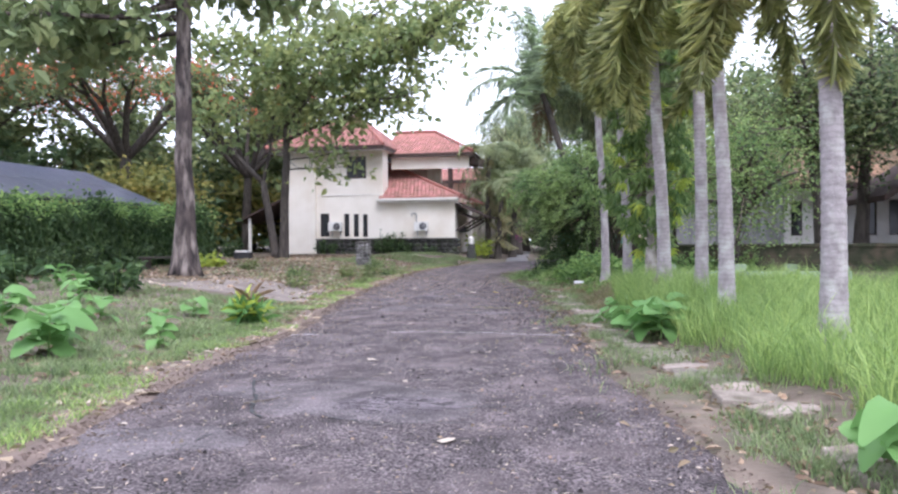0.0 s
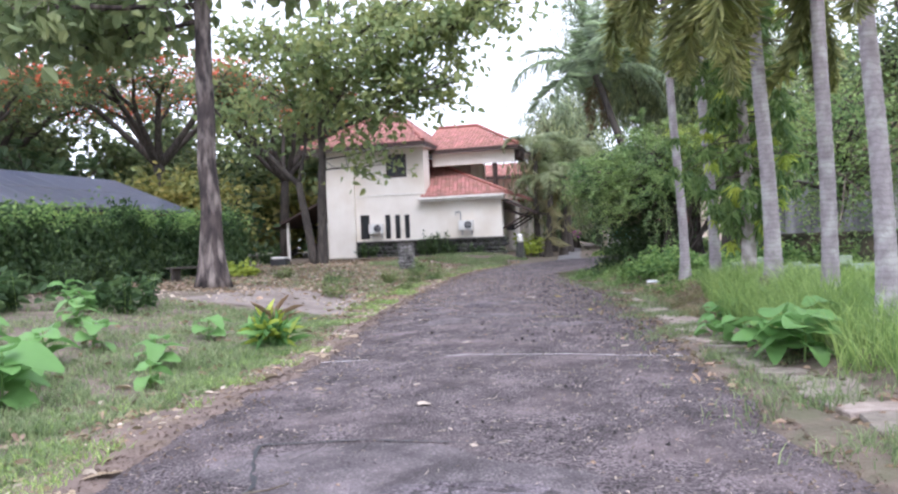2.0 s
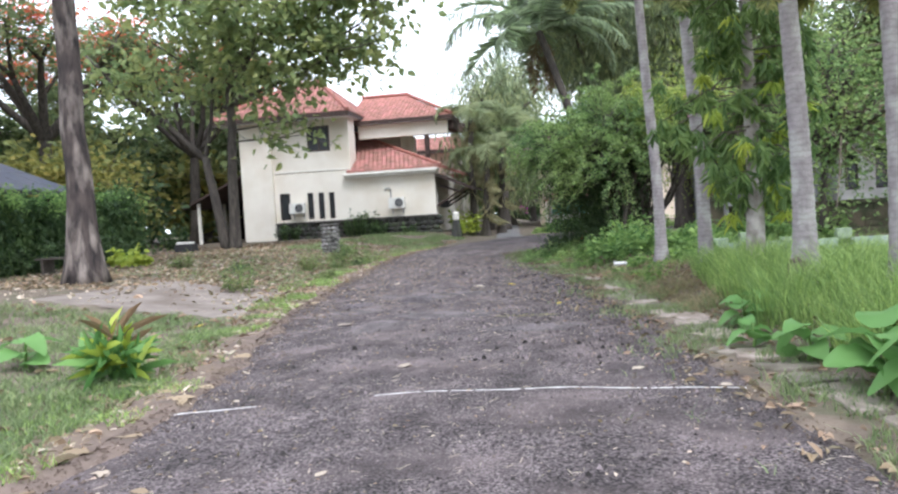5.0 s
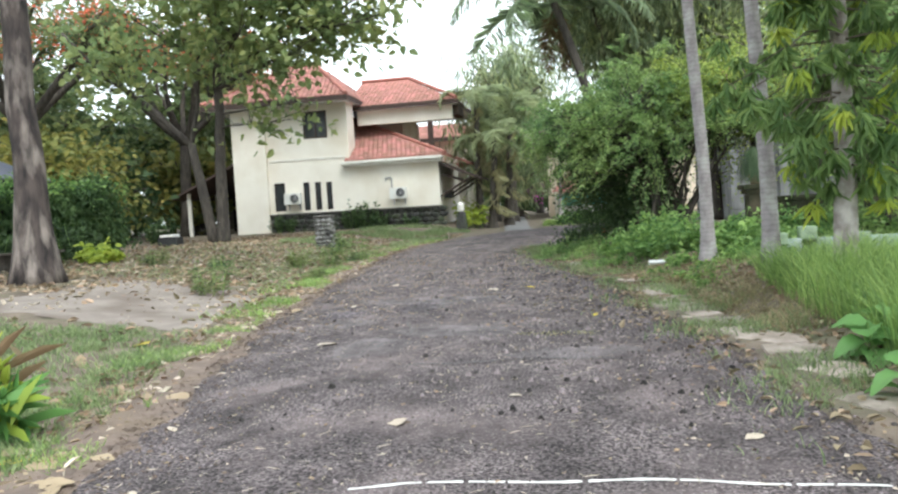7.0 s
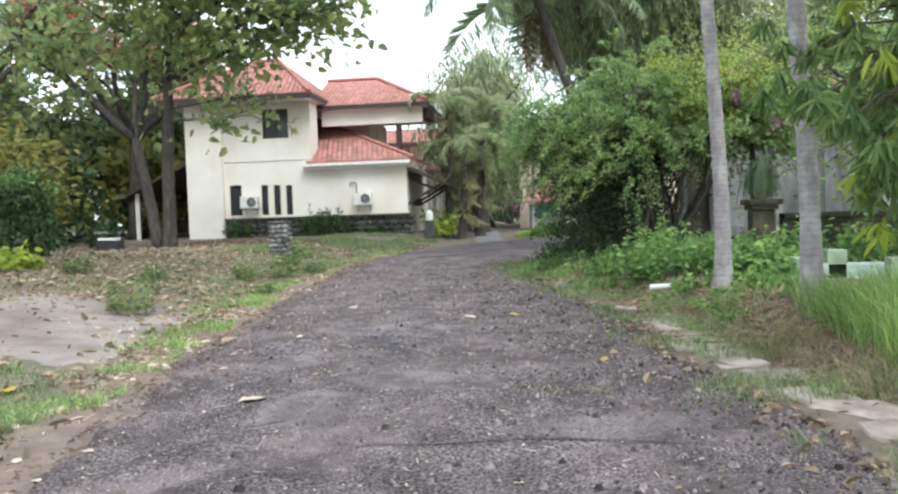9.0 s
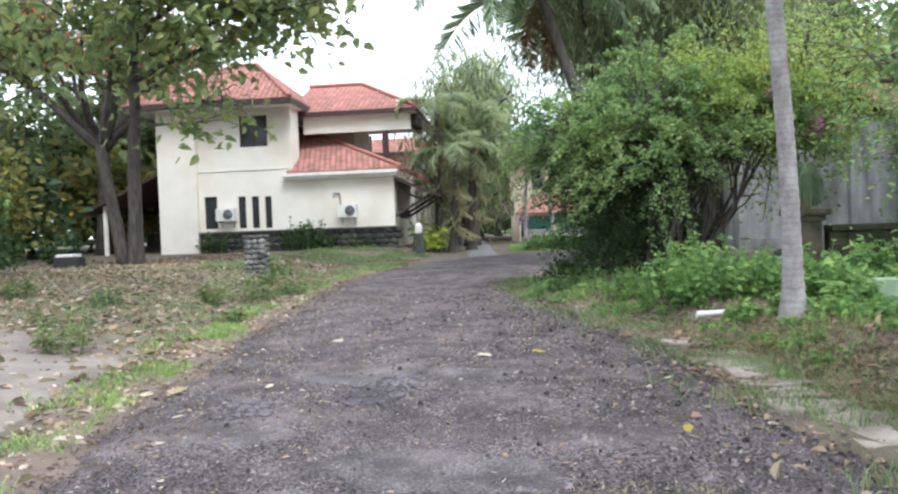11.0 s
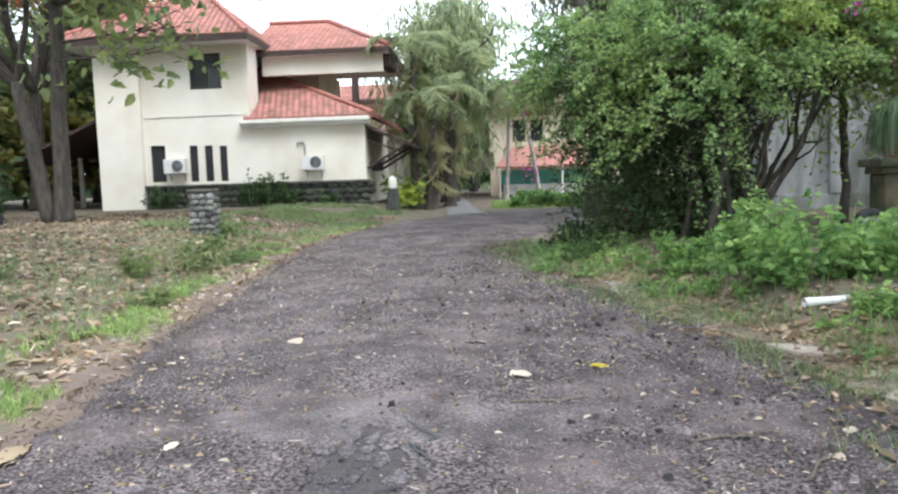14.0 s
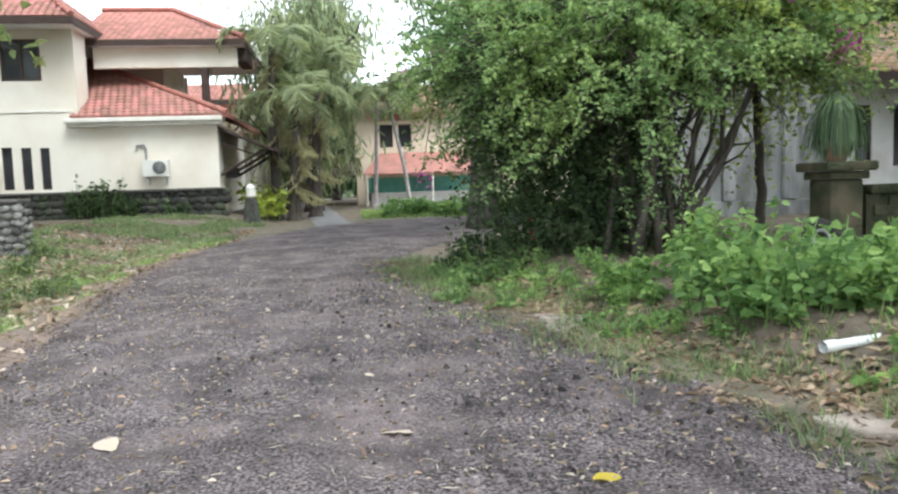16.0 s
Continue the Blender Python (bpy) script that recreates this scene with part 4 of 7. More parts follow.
# tall teak beside the lawn
B = on_ground(-12.7, 20.9, -0.1)
limb_tree("teak_tree", "tall teak with flaking grey bark and large leaves", B, [
    (tuple(B), (-12.55, 20.8, 10.5), 0.29, 0.2, 0), ((-12.55, 20.8, 10.4), (-12.2, 20.5, 14), 0.17, 0.07, 0.8),
    ((-12.55, 20.8, 8.8), (-15.2, 19.0, 9.9), 0.09, 0.03, 0.6), ((-12.55, 20.8, 9.0), (-10.6, 22.4, 9.9), 0.09, 0.03, 0.6),
    ((-12.55, 20.8, 9.8), (-10.2, 19.2, 11.5), 0.09, 0.03, 0.6), ((-12.55, 20.8, 9.4), (-14.2, 22.8, 11.6), 0.09, 0.03, 0.7),
    ((-12.55, 20.8, 8.3), (-13.5, 20.6, 8.5), 0.05, 0.02, 0.8), ((-12.55, 20.8, 9.6), (-17.8, 19.6, 10.4), 0.1, 0.03, 0.6),
    ((-12.4, 20.7, 12), (-9.6, 21.6, 12.6), 0.08, 0.03, 0.7), ((-12.55, 20.8, 8.9), (-21.5, 21.5, 8.9), 0.11, 0.03, 0.45),
    ((-12.55, 20.8, 8.4), (-19.0, 18.6, 8.5), 0.1, 0.03, 0.45), ((-12.5, 20.8, 9.8), (-8.2, 22.6, 9.9), 0.09, 0.03, 0.6),
    ((-12.5, 20.8, 10), (-9.4, 24.4, 10.8), 0.09, 0.03, 0.6), ((-12.5, 20.8, 10.2), (-16.4, 20.2, 11.8), 0.09, 0.03, 0.7),
    ((-12.5, 20.8, 10.3), (-13.4, 25.4, 11.4), 0.09, 0.03, 0.7),
    ((-12.6, 20.8, 8.0), (-17.5, 21.4, 7.6), 0.08, 0.03, 0.55), ((-12.5, 20.8, 9.0), (-20.0, 23.8, 9.8), 0.1, 0.03, 0.5),
], 4.2, (0.44, 0.28), M_TEAKBARK, M_TEAK, 11, twig=1.3, per=4, spread=0.34, flare=2.0, droop=0.9)

# pair of trunks in front of the house
B = on_ground(-16.1, 34.9, -0.1)
limb_tree("shade_tree", "broad leafy shade tree with forked dark trunks", B, [
    ((-15.75, 34.9, B[2]), (-15.5, 34.8, 7.2), 0.24, 0.16, 0), ((-15.5, 34.8, 7.1), (-14.6, 34.2, 13), 0.15, 0.06, 0.8),
    ((-16.15, 34.9, B[2]), (-16.8, 34.9, 4.6), 0.22, 0.16, 0), ((-16.8, 34.9, 4.5), (-21.6, 34.3, 9.2), 0.14, 0.05, 0.6),
    ((-16.8, 34.9, 4.5), (-16.3, 35.2, 8.2), 0.1, 0.05, 0.25), ((-15.5, 34.8, 5.1), (-12.9, 34.4, 5.1), 0.045, 0.015, 0.4),
    ((-15.55, 34.8, 5.6), (-12.0, 34.8, 5.9), 0.045, 0.015, 0.35), ((-15.5, 34.8, 6.6), (-10.6, 33.6, 8.0), 0.09, 0.03, 0.65),
    ((-15.45, 34.8, 7.2), (-9.0, 34.2, 9.8), 0.1, 0.03, 0.7), ((-15.3, 34.7, 8.2), (-7.4, 33.4, 11.6), 0.1, 0.03, 0.65),
    ((-15.3, 34.7, 8.4), (-11.2, 32.0, 10.6), 0.09, 0.03, 0.7), ((-15.2, 34.6, 9.0), (-11.0, 35.5, 13.0), 0.09, 0.03, 0.7),
    ((-15.2, 34.6, 9.0), (-17.6, 33.2, 12.0), 0.09, 0.03, 0.7), ((-16.4, 34.9, 8.0), (-18.5, 33.5, 9.6), 0.06, 0.02, 0.7),
    ((-15.4, 34.7, 7.6), (-13.2, 32.4, 8.2), 0.06, 0.02, 0.7), ((-15.0, 34.5, 10.4), (-8.6, 34.6, 13.6), 0.08, 0.03, 0.7),
    ((-12.0, 34.0, 9.6), (-5.4, 32.8, 11.2), 0.07, 0.02, 0.8), ((-12.4, 34.2, 8.4), (-8.4, 33.0, 8.3), 0.06, 0.02, 0.7), ((-10.4, 34.0, 10.6), (-4.6, 32.2, 12.8), 0.06, 0.02, 0.8), ((-10.6, 34.4, 11), (-5.6, 35.2, 13.2), 0.06, 0.02, 0.8), ((-15.2, 34.6, 9.4), (-19.6, 32.6, 11.4), 0.08, 0.03, 0.7),
    ((-15.3, 34.7, 8.2), (-13.6, 31.2, 11.2), 0.07, 0.03, 0.7), 
], 4.4, (0.36, 0.22), M_BARK, M_SHADE, 12, twig=1.7, per=6, spread=0.34, flare=1.3, thin=7.4, droop=0.6)


def flame_tree(x, y, seed, s=1.0, h=0.0):
    rng = np.random.default_rng(seed)
    b = on_ground(x, y, -0.1)
    limbs = [(tuple(b), (x + 0.3, y, 4.2 + h), 0.36 * s, 0.26 * s, 0)]
    for k in range(9):
        a = k * 0.7 + rng.uniform(-0.2, 0.2)
        r = rng.uniform(3.5, 6.5) * s
        mid = (x + 0.3 + r * 0.5 * math.cos(a), y + r * 0.5 * math.sin(a), 6.6 + h + rng.uniform(-0.6, 0.6))
        limbs.append(((x + 0.3, y, 3.4 + h), mid, 0.2 * s, 0.12 * s, 0))
        for j in (-0.35, 0.3):
            limbs.append((mid, (x + r * math.cos(a + j), y + r * math.sin(a + j), 8.4 + h + rng.uniform(-0.4, 1.2)), 0.11 * s, 0.03, 0.6))
    limb_tree("flame_tree", "spreading flame tree with dark limbs and orange-red blossom", b, limbs, 3.8, (0.34, 0.1), M_BARK, M_FINE, seed, twig=1.7, per=12, spread=(0.6, 0.6, 0.18), flat=0.25, blossoms=(M_FLAME, 0.13, 26, (0.75, 0.75, 0.14), 0.2), group="flame trees", twig_up=0.35)


flame_tree(-28.5, 40, 21, 1.15, 3.2)
flame_tree(-37, 36, 22, 1.15, 2.8)
flame_tree(-23.5, 46, 23, 0.95, 2.4)
flame_tree(-33, 28.5, 24, 1.0, 1.6)


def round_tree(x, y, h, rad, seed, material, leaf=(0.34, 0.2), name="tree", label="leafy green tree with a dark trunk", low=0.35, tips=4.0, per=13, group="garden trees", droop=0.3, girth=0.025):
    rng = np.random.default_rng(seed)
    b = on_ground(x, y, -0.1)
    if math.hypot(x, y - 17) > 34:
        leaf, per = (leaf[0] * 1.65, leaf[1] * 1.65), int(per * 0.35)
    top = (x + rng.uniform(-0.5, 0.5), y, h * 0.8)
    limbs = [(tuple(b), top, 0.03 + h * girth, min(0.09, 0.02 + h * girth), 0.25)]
    for k in range(13):
        a = rng.uniform(0, 2 * math.pi)
        u = rng.uniform(low, 0.8)
        r = rad * math.sin(min(1.0, (1 - u) * 1.6 + 0.25) * math.pi / 2) * rng.uniform(0.7, 1.1)
        s = (b[0] + (top[0] - b[0]) * u, y, h * 0.8 * u)
        limbs.append((s, (s[0] + r * math.cos(a), y + r * math.sin(a), s[2] + rng.uniform(0.05, 0.3) * h), 0.1, 0.03, 0.8))
    return limb_tree(name, label, b, limbs, tips, leaf, M_BARK, material, seed, twig=1.5, per=per, spread=0.5, group=group, droop=droop)


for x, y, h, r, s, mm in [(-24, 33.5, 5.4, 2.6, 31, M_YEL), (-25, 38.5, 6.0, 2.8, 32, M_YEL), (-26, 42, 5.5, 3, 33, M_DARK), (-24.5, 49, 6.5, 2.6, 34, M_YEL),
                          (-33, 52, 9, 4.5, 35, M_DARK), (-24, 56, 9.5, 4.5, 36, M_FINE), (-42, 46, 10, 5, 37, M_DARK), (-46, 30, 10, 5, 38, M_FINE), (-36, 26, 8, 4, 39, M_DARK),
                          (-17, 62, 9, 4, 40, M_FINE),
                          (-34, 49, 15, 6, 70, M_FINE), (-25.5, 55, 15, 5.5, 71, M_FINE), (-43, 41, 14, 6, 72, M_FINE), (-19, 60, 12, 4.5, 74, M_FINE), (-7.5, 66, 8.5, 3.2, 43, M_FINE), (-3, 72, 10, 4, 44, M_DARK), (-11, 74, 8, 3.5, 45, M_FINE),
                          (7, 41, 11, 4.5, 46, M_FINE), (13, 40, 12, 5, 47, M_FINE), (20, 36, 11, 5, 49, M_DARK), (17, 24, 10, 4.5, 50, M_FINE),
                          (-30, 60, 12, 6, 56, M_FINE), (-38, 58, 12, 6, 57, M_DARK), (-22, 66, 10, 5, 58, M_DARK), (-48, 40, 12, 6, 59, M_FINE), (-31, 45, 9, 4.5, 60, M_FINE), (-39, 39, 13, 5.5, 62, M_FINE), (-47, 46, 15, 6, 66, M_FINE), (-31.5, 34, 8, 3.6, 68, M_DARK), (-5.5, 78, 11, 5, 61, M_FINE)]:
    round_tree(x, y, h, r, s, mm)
for x, y, h, r, s, mm in [(7.3, 27.0, 9.0, 2.3, 53, M_FINE), (8.9, 28.6, 9.5, 3.2, 51, M_DARK), (12.5, 25.5, 10, 3.4, 54, M_FINE), (9.5, 20.5, 9.5, 2.8, 63, M_FINE)]:
    round_tree(x, y, h, r, s, mm, leaf=(0.2, 0.09), low=0.58, per=12, tips=3.6)


for x, y, h, r, s in [(-7.0, 53, 9.5, 2.4, 64), (-6.2, 61, 11.5, 3.0, 65), (1.6, 41.5, 11, 2.6, 67)]:
    round_tree(x, y, h, r, s, M_SOFT, leaf=(0.4, 0.06), name="weeping_tree", label="tall tree with soft hanging grey-green foliage", low=0.3, per=22, group="weeping trees", droop=2.2)


for x, y, h, r, s in [(-0.6, 37.0, 13.0, 4.0, 69), (2.6, 35.0, 12.0, 3.4, 75), (-5.9, 51.5, 13.0, 2.8, 76)]:
    round_tree(x, y, h, r, s, M_SOFT, leaf=(0.3, 0.05), name="weeping_tree", label="tall tree with high soft hanging foliage", low=0.56, per=22, tips=4.6, group="weeping trees", droop=2.0)


def mango_tree():
    x, y = 1.05, 17.3
    b = on_ground(x, y, -0.08)
    t = thing("mast_tree", "young tree with a pale spotted trunk and long hanging leaves", "tree", tuple(b))
    part("trunk", Buf().tube([(0, 0, 0), (0.02, 0, 0.5), (0.05, 0.02, 1.6), (0.0, 0, 3.6), (0.05, 0, 7.5)], [0.19, 0.14, 0.12, 0.09, 0.05], 12), M_WHITEBARK, t, smooth=True)
    def whorls(k, z0, z1, per, wide):
        """Tufts of long leaves that hang from the ends of short twigs."""
        z = R.uniform(z0, z1, k)
        a = R.uniform(0, 2 * np.pi, k)
        lobe = 0.75 + 0.3 * np.sin(z * 3.1 + a * 2) + 0.15 * np.sin(z * 7.3 - a)
        r = wide * lobe * np.sqrt(R.uniform(0.12, 1, k)) * np.clip((z - 0.5) / 1.5, 0.3, 1) * np.clip((9.5 - z) / 4, 0.3, 1)
        end = np.stack([r * np.cos(a), r * np.sin(a), z], 1)
        for q in end[::3]:
            twigs.tube([(0.03, 0, q[2] + 0.25), (q[0] * 0.6, q[1] * 0.6, q[2] + 0.22), tuple(q)], [0.014, 0.01, 0.006], 4, cap=False)
        c = np.repeat(end, per, axis=0) + R.normal(0, 0.03, (k * per, 3))
        d = np.concatenate([R.normal(0, 0.5, (k * per, 2)), -np.abs(R.normal(0.8, 0.35, (k * per, 1)))], 1)
        return Buf().leaves(c, d, rand_dirs(k * per, 0.8, 0.4), R.uniform(0.17, 0.3, k * per), R.uniform(0.04, 0.06, k * per), droop=0.2)

    twigs = Buf()
    part("crown", whorls(540, 1.2, 8.2, 15, 1.25), M_MANGO, t)
    part("young_leaves", whorls(44, 0.95, 5.5, 14, 1.35), M_YOUNG, t, "yellow-green young leaves")
    part("branchwork", twigs, M_TWIG, t)


mango_tree()


# ---- palms ----
def frond_mesh(name, length, sag, leaflet, density, material, plume=0.5, seed=0, twist=0.0, width=0.03, early=1.5):
    """A feather frond that leaves the crown along +x and bends down; plume spreads the leaflets round the rib."""
    rng = np.random.default_rng(seed)
    n = 14
    t = np.linspace(0, 1, n)
    bend = t ** early * sag
    ang = 0.9 - bend
    p = np.zeros((n, 3))
    for i in range(1, n):
        p[i] = p[i - 1] + length / (n - 1) * vec(math.cos(ang[i]), twist * t[i] * 0.3, math.sin(ang[i]))
    b = Buf().tube(p, np.linspace(0.032, 0.006, n), 5)
    k = int(density * length)
    u = rng.uniform(0.14, 1.0, k)
    pos = np.stack([np.interp(u, t, p[:, i]) for i in range(3)], 1)
    tan = np.gradient(p, axis=0)
    tan = np.stack([np.interp(u, t, tan[:, i]) for i in range(3)], 1)
    tan /= np.linalg.norm(tan, axis=1)[:, None]
    side = np.where(np.arange(k) % 2 == 0, 1.0, -1.0)[:, None] * np.array([[0, 1.0, 0]])
    d = side + tan * 0.65 + rng.normal(size=(k, 3)) * plume + np.array([[0, 0, -0.55]]) * (1 - plume * 0.6)
    L = leaflet * np.sin(np.clip(u * 0.85 + 0.15, 0, 1) * np.pi) ** 0.55 * rng.uniform(0.75, 1.1, k)
    b.leaves(pos, d, np.cross(d, tan) + rng.normal(size=(k, 3)) * 0.3, L, width, droop=0.25)
    return b.mesh(name, material)


FOX = [frond_mesh("frond", 3.2, s, 0.62, 120, M_FROND, 0.42, 60 + i, tw, early=0.7, width=0.034) for i, (s, tw) in enumerate([(2.1, 0), (2.4, 0.3), (1.8, -0.3), (2.6, 0.1)])]
COCO = [frond_mesh("frond", 4.2, s, 0.85, 40, M_COCO, 0.1, 70 + i, tw, 0.018) for i, (s, tw) in enumerate([(1.2, 0), (1.6, 0.3), (0.9, -0.2), (2.0, 0.2)])]
SKIRT = [frond_mesh("dry_frond", 3.0, 3.3, 0.7, 30, M_SKIRT, 0.16, 95 + i, tw, 0.03, early=0.35) for i, tw in enumerate((0.1, -0.2))]
FANF = [frond_mesh("frond", 2.8, s, 0.75, 36, M_FAN, 0.2, 80 + i, tw, 0.03) for i, (s, tw) in enumerate([(2.7, 0), (3.1, 0.3), (2.2, -0.2)])]
DEAD = [frond_mesh("dead_frond", 2.2, 2.2, 0.4, 70, M_DEADF, 0.3, 90, 0.2, 0.03, early=0.5)]


def ringed_trunk(h, r0, r1, flare, lean):
    n = int(h / 0.045)
    z = np.linspace(-0.12, h, n)
    u = np.clip(z / h, 0, 1)
    rad = r0 + (r1 - r0) * u + flare * np.exp(-np.clip(z, 0, None) * 3.6)
    rad = rad * (1 - 0.05 * (np.arange(n) % 3 == 0)) * (1 + R.normal(0, 0.006, n))
    pts = np.stack([lean[0] * u ** 1.3 + 0.02 * np.sin(z * 1.1), lean[1] * u ** 1.3, z], 1)
    return Buf().tube(pts, rad, 16)


def palm(x, y, h, r, lean, fronds, count, seed, name, label, flare=0.07, material=M_PALMBARK, dead=0, up=(-0.45, 0.5), scale=1.0, shaft=True, group=""):
    rng = np.random.default_rng(seed)
    b = on_ground(x, y)
    p = thing(name, label, "palm tree", tuple(b), group=group)
    part("trunk", ringed_trunk(h, r, r * 0.72, flare, lean), material, p, smooth=True)
    top = vec(lean[0], lean[1], h)
    if shaft:
        part("crownshaft", Buf().tube([top - [0, 0, 0.05], top + [0, 0, 0.35], top + [0, 0, 0.95]], [r * 0.74, r * 0.9, r * 0.35], 14), M_WEED, p, "smooth green crownshaft", smooth=True)
        top = top + [0, 0, 0.75]
    for k in range(count):
        a = 360 * k / count * 2.39 + rng.uniform(-15, 15)
        f = part("frond", fronds[k % len(fronds)], None, p)
        f.matrix_local = Matrix.Translation(top) @ Euler((rng.uniform(-0.2, 0.2), -rng.uniform(*up) + 0.55, radians(a))).to_matrix().to_4x4() @ Matrix.Scale(scale * rng.uniform(0.85, 1.1), 4)
    for k in range(dead):
        f = part("dead_frond", DEAD[0], None, p, "dry brown hanging frond")
        f.matrix_local = Matrix.Translation(top - vec(0, 0, 0.2)) @ Euler((0, 0.6, rng.uniform(0, 6.28))).to_matrix().to_4x4()
    return p


ROWP = "palms along the lane"
FOXL = "foxtail palm with a ringed grey trunk and bushy fronds"
palm(2.55, 9.1, 4.6, 0.15, (0.0, 0.1), FOX, 7, 101, "foxtail_palm", FOXL, group=ROWP)
palm(1.78, 11.5, 4.9, 0.118, (-0.1, 0.2), FOX, 7, 102, "foxtail_palm", FOXL, group=ROWP)
palm(1.72, 13.9, 6.6, 0.118, (0.0, 0.1), FOX, 7, 103, "foxtail_palm", FOXL, group=ROWP)
palm(1.2, 15.35, 5.0, 0.135, (-0.2, -0.3), FOX, 7, 104, "foxtail_palm", FOXL, flare=0.16, group=ROWP)
palm(0.6, 18.85, 6.9, 0.115, (-0.25, 0.2), FOX, 7, 105, "foxtail_palm", FOXL, group=ROWP)
palm(0.08, 20.85, 6.9, 0.11, (-0.28, 0.0), FOX, 7, 106, "foxtail_palm", FOXL, group=ROWP)
palm(-0.5, 31.7, 7.2, 0.17, (-2.0, 0.1), COCO, 24, 107, "coconut_palm", "coconut palm with long feathery arching fronds", material=M_BARK, up=(-0.3, 1.4), shaft=False, dead=3)
for i, (x, y, h, ln) in enumerate([(-7.0, 45.6, 6.4, (0.15, 0)), (-6.3, 45.0, 4.4, (0.35, 0.1)), (-5.6, 46.8, 5.6, (0.3, 0.3))]):
    p = palm(x, y, h, 0.2, ln, FANF, 9, 110 + i, "drooping_palm", "stout palm with pale drooping fronds and a dry skirt", flare=0.14, material=M_BARK, up=(-0.2, 1.2), shaft=False, group="palms by the bend")
    for k in range(10):
        f = part("dry_frond", SKIRT[k % 2], None, p, "dry straw-coloured hanging frond")
        u = 1 - (k % 5) * 0.13
        f.matrix_local = Matrix.Translation((ln[0] * u, ln[1] * u, h * u)) @ Euler((0, R.uniform(0.3, 0.6), k * 2.4 + R.uniform(-0.3, 0.3))).to_matrix().to_4x4() @ Matrix.Scale(R.uniform(0.55, 0.85), 4)
palm(-3.1, 52, 5.0, 0.1, (0.3, 0), FANF, 10, 115, "slim_palm", "slim pale-stemmed palm before the beige building", up=(0.0, 1.0), shaft=False)
palm(-1.5, 51.5, 5.2, 0.1, (-0.9, 0), FANF, 9, 116, "slim_palm", "slim leaning palm before the beige building", up=(0.0, 1.0), shaft=False)
palm(-6.2, 57, 7.5, 0.13, (-0.4, 0), COCO, 12, 117, "coconut_palm", "distant coconut palm behind the house", up=(0.0, 1.4), scale=0.7, shaft=False)


